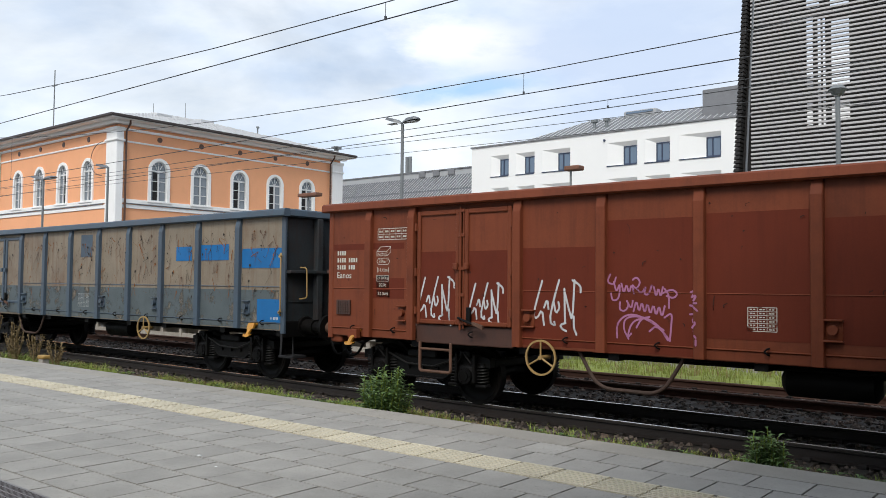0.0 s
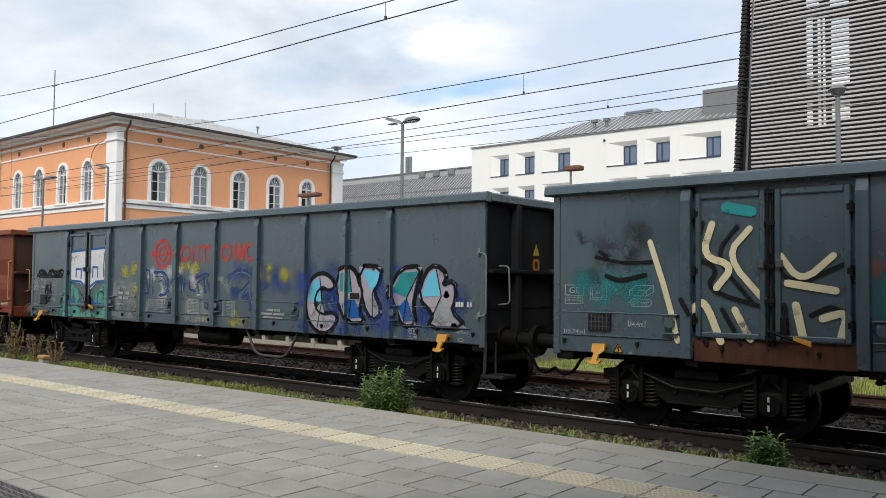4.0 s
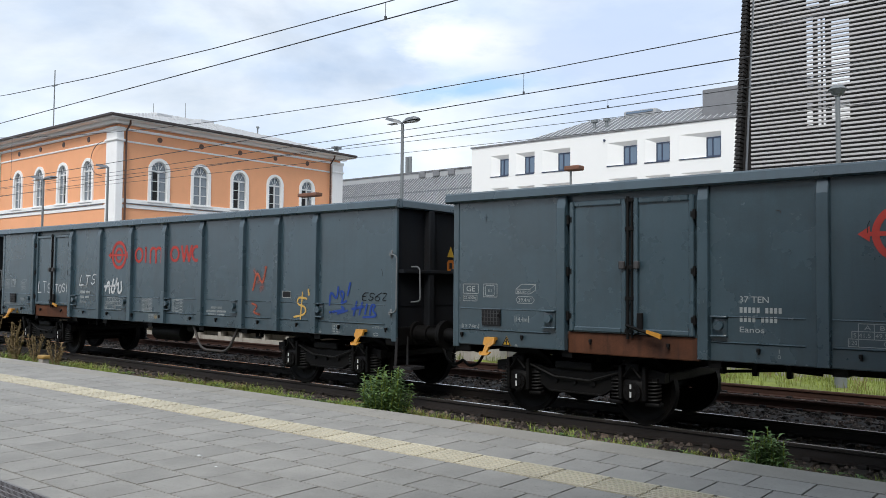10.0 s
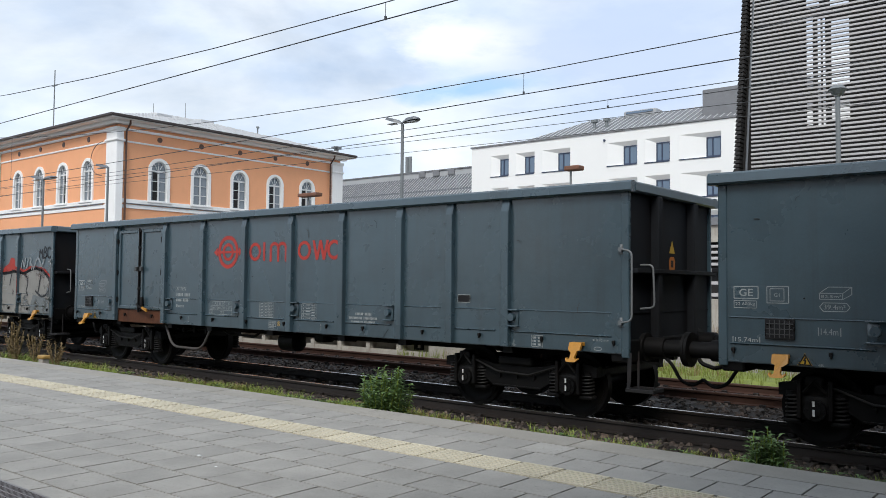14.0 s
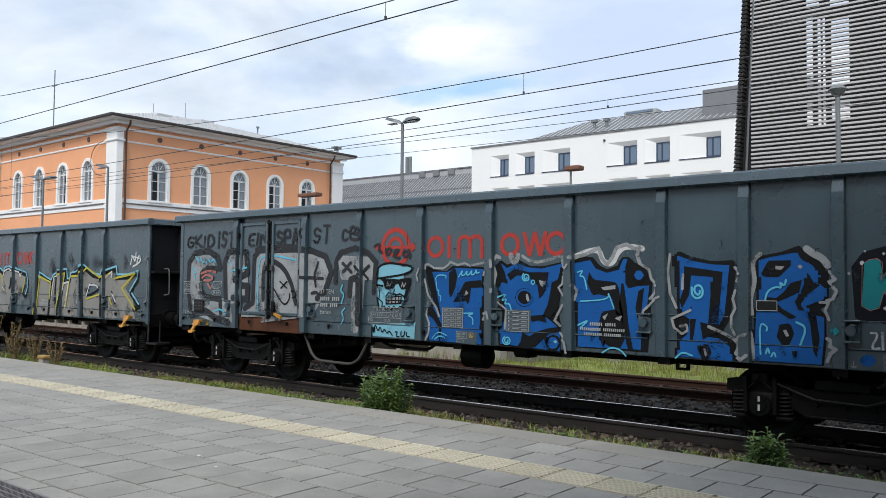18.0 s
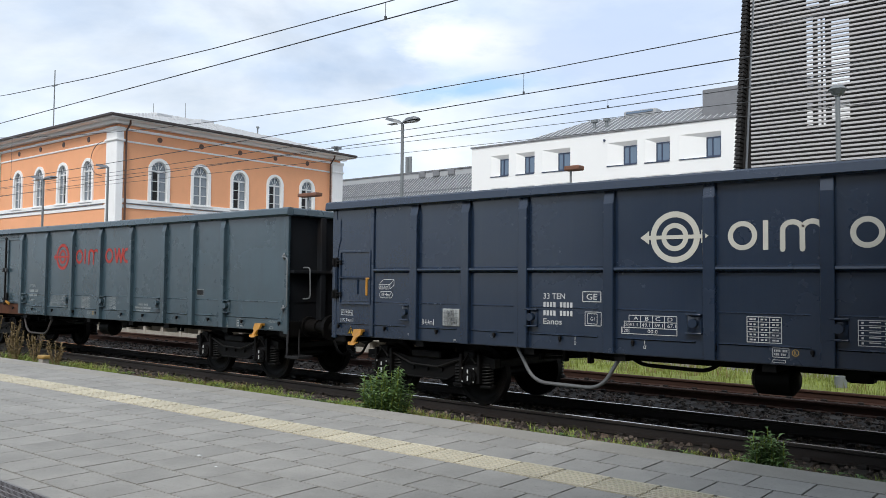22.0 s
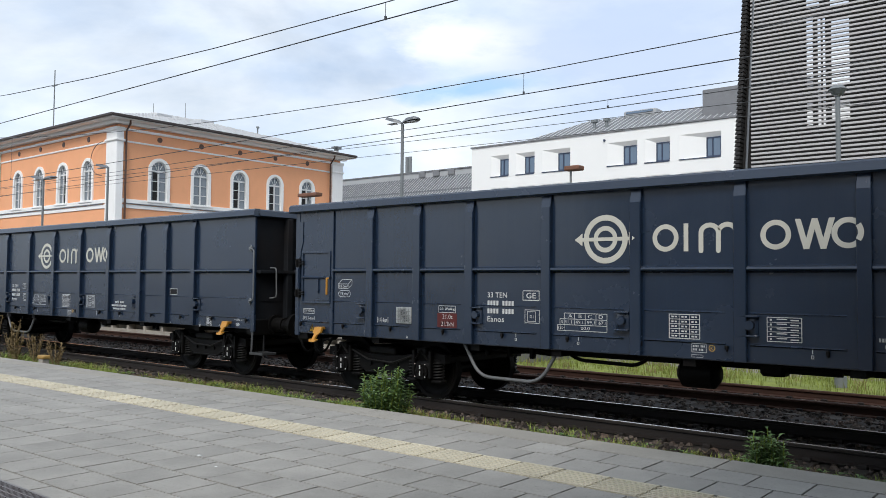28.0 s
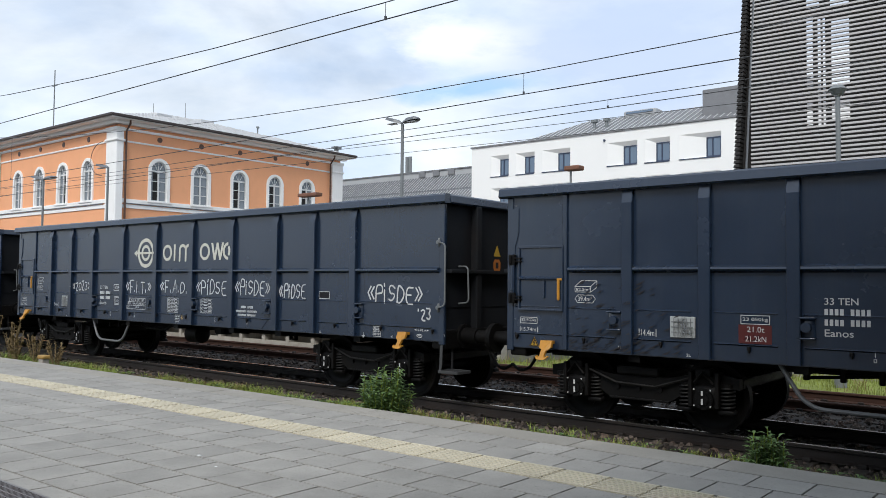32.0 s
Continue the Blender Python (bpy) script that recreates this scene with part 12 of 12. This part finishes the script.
def build_shade_canopy():
    # unseen roof behind the eye, added to close the place and shade its right side
    t = thing("platform_canopy", "unseen grey canopy on steel posts, added to shade the right side", "canopy", "", "structure")
    part("canopy_roof", Shape().box(SHADE_ROOF_X, 70, -6.0, 6.9, 5.2, 5.45, 0.03), M_DARKROOF, t)
    for i in range(7):
        part("canopy_post", Shape().box(6 + 9 * i, 6.3 + 9 * i, 4.4, 4.7, PLAT_Z, 5.2, 0.02), M_MAST, t)
    # unseen walls: tall one darkens the wagons' reflections, low one leaves sky in them
    part("back_wall", Shape().box(-14, 90, -6.4, -6.1, -0.3, 6.5), M_CONC, t, "unseen wall added to darken reflections in the wagons")
    part("low_wall", Shape().box(-120, -14, -6.4, -6.1, -0.3, 1.5), M_CONC, t, "unseen low wall, kept low so the wagons reflect sky")


def bend(x):
    """How far the platform swings away from the track, and its turn there."""
    a = max(-24.0, min(x, -2.5)) + 2.5
    return -0.0011 * a * a - (0.0473 * (-24.0 - x) if x < -24 else 0.0), math.degrees(math.atan(-0.0022 * a))


def build_platform():
    t = thing("platform", "grey slab platform with a cream tactile strip", "platform", "", "structure")
    xs = (-120, -60, *range(-40, -1, 2), 60)
    s = Shape()
    s.loft([[(x, -6, -0.3), (x, EDGE_Y - 0.03 + bend(x)[0], -0.3), (x, EDGE_Y - 0.03 + bend(x)[0], PLAT_Z - 0.035), (x, -6, PLAT_Z - 0.035)] for x in xs])
    part("platform_bed", s, M_JOINT, t)
    top, rng = PLAT_Z, random.Random(8)
    SL = 0.4115
    rows = [(6.66, 7.08, 1.38, M_COPING, "coping_slab"), (6.24, 6.66, SL, M_TILE, "slab"), (5.82, 6.24, SL, M_TILE, "slab"), (5.40, 5.82, SL, M_TACTILE, "tactile_slab")]
    y = 5.40
    while y > 3.0:
        rows.append((y - 0.42, y, SL, M_TILE, "slab"))
        y -= 0.42
    rows.append((y - 0.18, y, SL, M_TILE, "slab"))
    y -= 0.18
    drain_top = y
    y -= 0.27
    while y > -6:
        rows.append((y - 0.42, y, SL, M_TILE, "slab"))
        y -= 0.42
    gap = 0.015
    cache, rest, count = {}, {}, 0
    for i, (y0, y1, ln, mat, nm) in enumerate(rows):
        # running bond: where one joint of the row lies
        joint = (-3.92, -3.38, -3.575, -3.43)[i] if i < 4 else -3.49 + (SL / 2 + 0.02 * (i % 3)) * (i % 2)
        x = joint - math.ceil((60 + joint) / ln) * ln
        while x < 20:
            dz = rng.uniform(-0.0015, 0.0015)
            near = -13.5 < x < -0.8 and y1 > 2.9 and (y0 > 5.3 or (-9.5 < x < -2.0))
            lim = {"coping_slab": 40, "slab": 400, "tactile_slab": 40}
            if nm == "tactile_slab":
                s = Shape().box(0, ln - 0.010, 0, y1 - y0 - gap, -0.05, -0.007, 0.001)
                n = 8
                w = (y1 - y0) / n
                for k in range(n):
                    s.box(0.010, ln - 0.020, k * w + w * 0.20, k * w + w * 0.78, -0.0075, 0.004, 0.002)
            else:
                s = Shape().box(0, ln - gap, 0, y1 - y0 - gap, -0.05, 0.0, 0.0025)
            if near:
                key = (nm, ln, round(y1 - y0, 2))
                if key not in cache:
                    cache[key] = s.mesh(nm, mat)
                part(nm, None, None, t, "", data=cache[key], at=pose(x, y0 + bend(x)[0], top + dz, 0, 0, bend(x)[1]))
                count += 1
            else:
                r = rest.setdefault(nm, (Shape(), mat))[0]
                r.add([(a + x, b + y0 + bend(a + x)[0], c + top + dz) for a, b, c in s.v], s.f)
            x += ln
    for nm, (s, mat) in rest.items():
        o = part("outlying_" + nm, s, mat, t)
        o["kind"] = "stuff"
    # slotted drain
    g = thing("drain_channel", "galvanised slotted drain channel let into the platform", "drain")
    part("channel", Shape().box(-60, 20, drain_top - 0.265, drain_top - 0.245, 0.1, PLAT_Z).box(-60, 20, drain_top - 0.025, drain_top - 0.005, 0.1, PLAT_Z), M_GRATE, g)
    s = Shape()
    x = -12.0
    while x < 5:
        s.box(x, x + 0.012, drain_top - 0.245, drain_top - 0.025, PLAT_Z - 0.03, PLAT_Z - 0.002)
        x += 0.03
    for k in (0.25, 0.5, 0.75):
        yy = drain_top - 0.245 + 0.22 * k
        s.box(-12, 5, yy - 0.006, yy + 0.006, PLAT_Z - 0.03, PLAT_Z - 0.001)
    part("grating", s, M_GRATE, g)
    s = Shape()
    s.loft([[(x, EDGE_Y - 0.03 + bend(x)[0], -0.3), (x, EDGE_Y + bend(x)[0], -0.3), (x, EDGE_Y + bend(x)[0], PLAT_Z - 0.06), (x, EDGE_Y - 0.03 + bend(x)[0], PLAT_Z - 0.06)] for x in xs])
    part("front_wall", s, M_CONC, t, "stained concrete platform face")


stones()
build_platform()
build_shade_canopy()


# ---- movement ----
# middle of wagon 0 at the start, and the way the train has gone
START_X = -3.16
WAY = ((0, 0.00), (1, 10.66), (2, 21.35), (3, 32.01), (6, 64.22), (7, 75.01), (8, 85.83), (9, 96.59), (10, 107.43), (11, 118.26), (12, 128.98), (13, 139.79), (14, 150.59), (17, 182.71), (18.5, 198.71), (20, 214.68), (21, 225.35), (22, 236.01), (23, 246.69), (24, 257.37), (25, 268.01), (28, 299.93), (29.5, 315.93), (31, 331.88), (31.5, 337.21), (32, 342.54))


def gone(t):
    for (t0, a), (t1, b) in zip(WAY, WAY[1:]):
        if t <= t1:
            return a + (b - a) * (t - t0) / (t1 - t0)
    return WAY[-1][1]


def motions():
    for k, w in WAGONS.items():
        x0 = START_X + WAGON * k
        walk(w, [(t, pose(x0 - d, TRACK_Y, 0)) for t, d in WAY])
        sets = [o for o in w.children_recursive if o.name.split(".")[0] == "wheelset"]
        # the wheels roll while the wagon is near; before and after they keep the turn they have
        times, step = [], 1.0 / 30
        t = 0.0
        while t <= 32:
            if -34 < x0 - gone(t) < 14:
                times.append(t)
            t += step
        if not times:
            continue
        times = sorted({0.0, 32.0, *times})
        base = gone(times[1])
        for o in sets:
            px = o.location.copy()
            rows = []
            for t in times:
                d = max(0.0, min(gone(t), gone(times[-2])) - base)
                rows.append((t, Matrix.Translation(px) @ Matrix.Rotation(-d / 0.46, 4, "Y")))
            walk(o, rows)


motions()
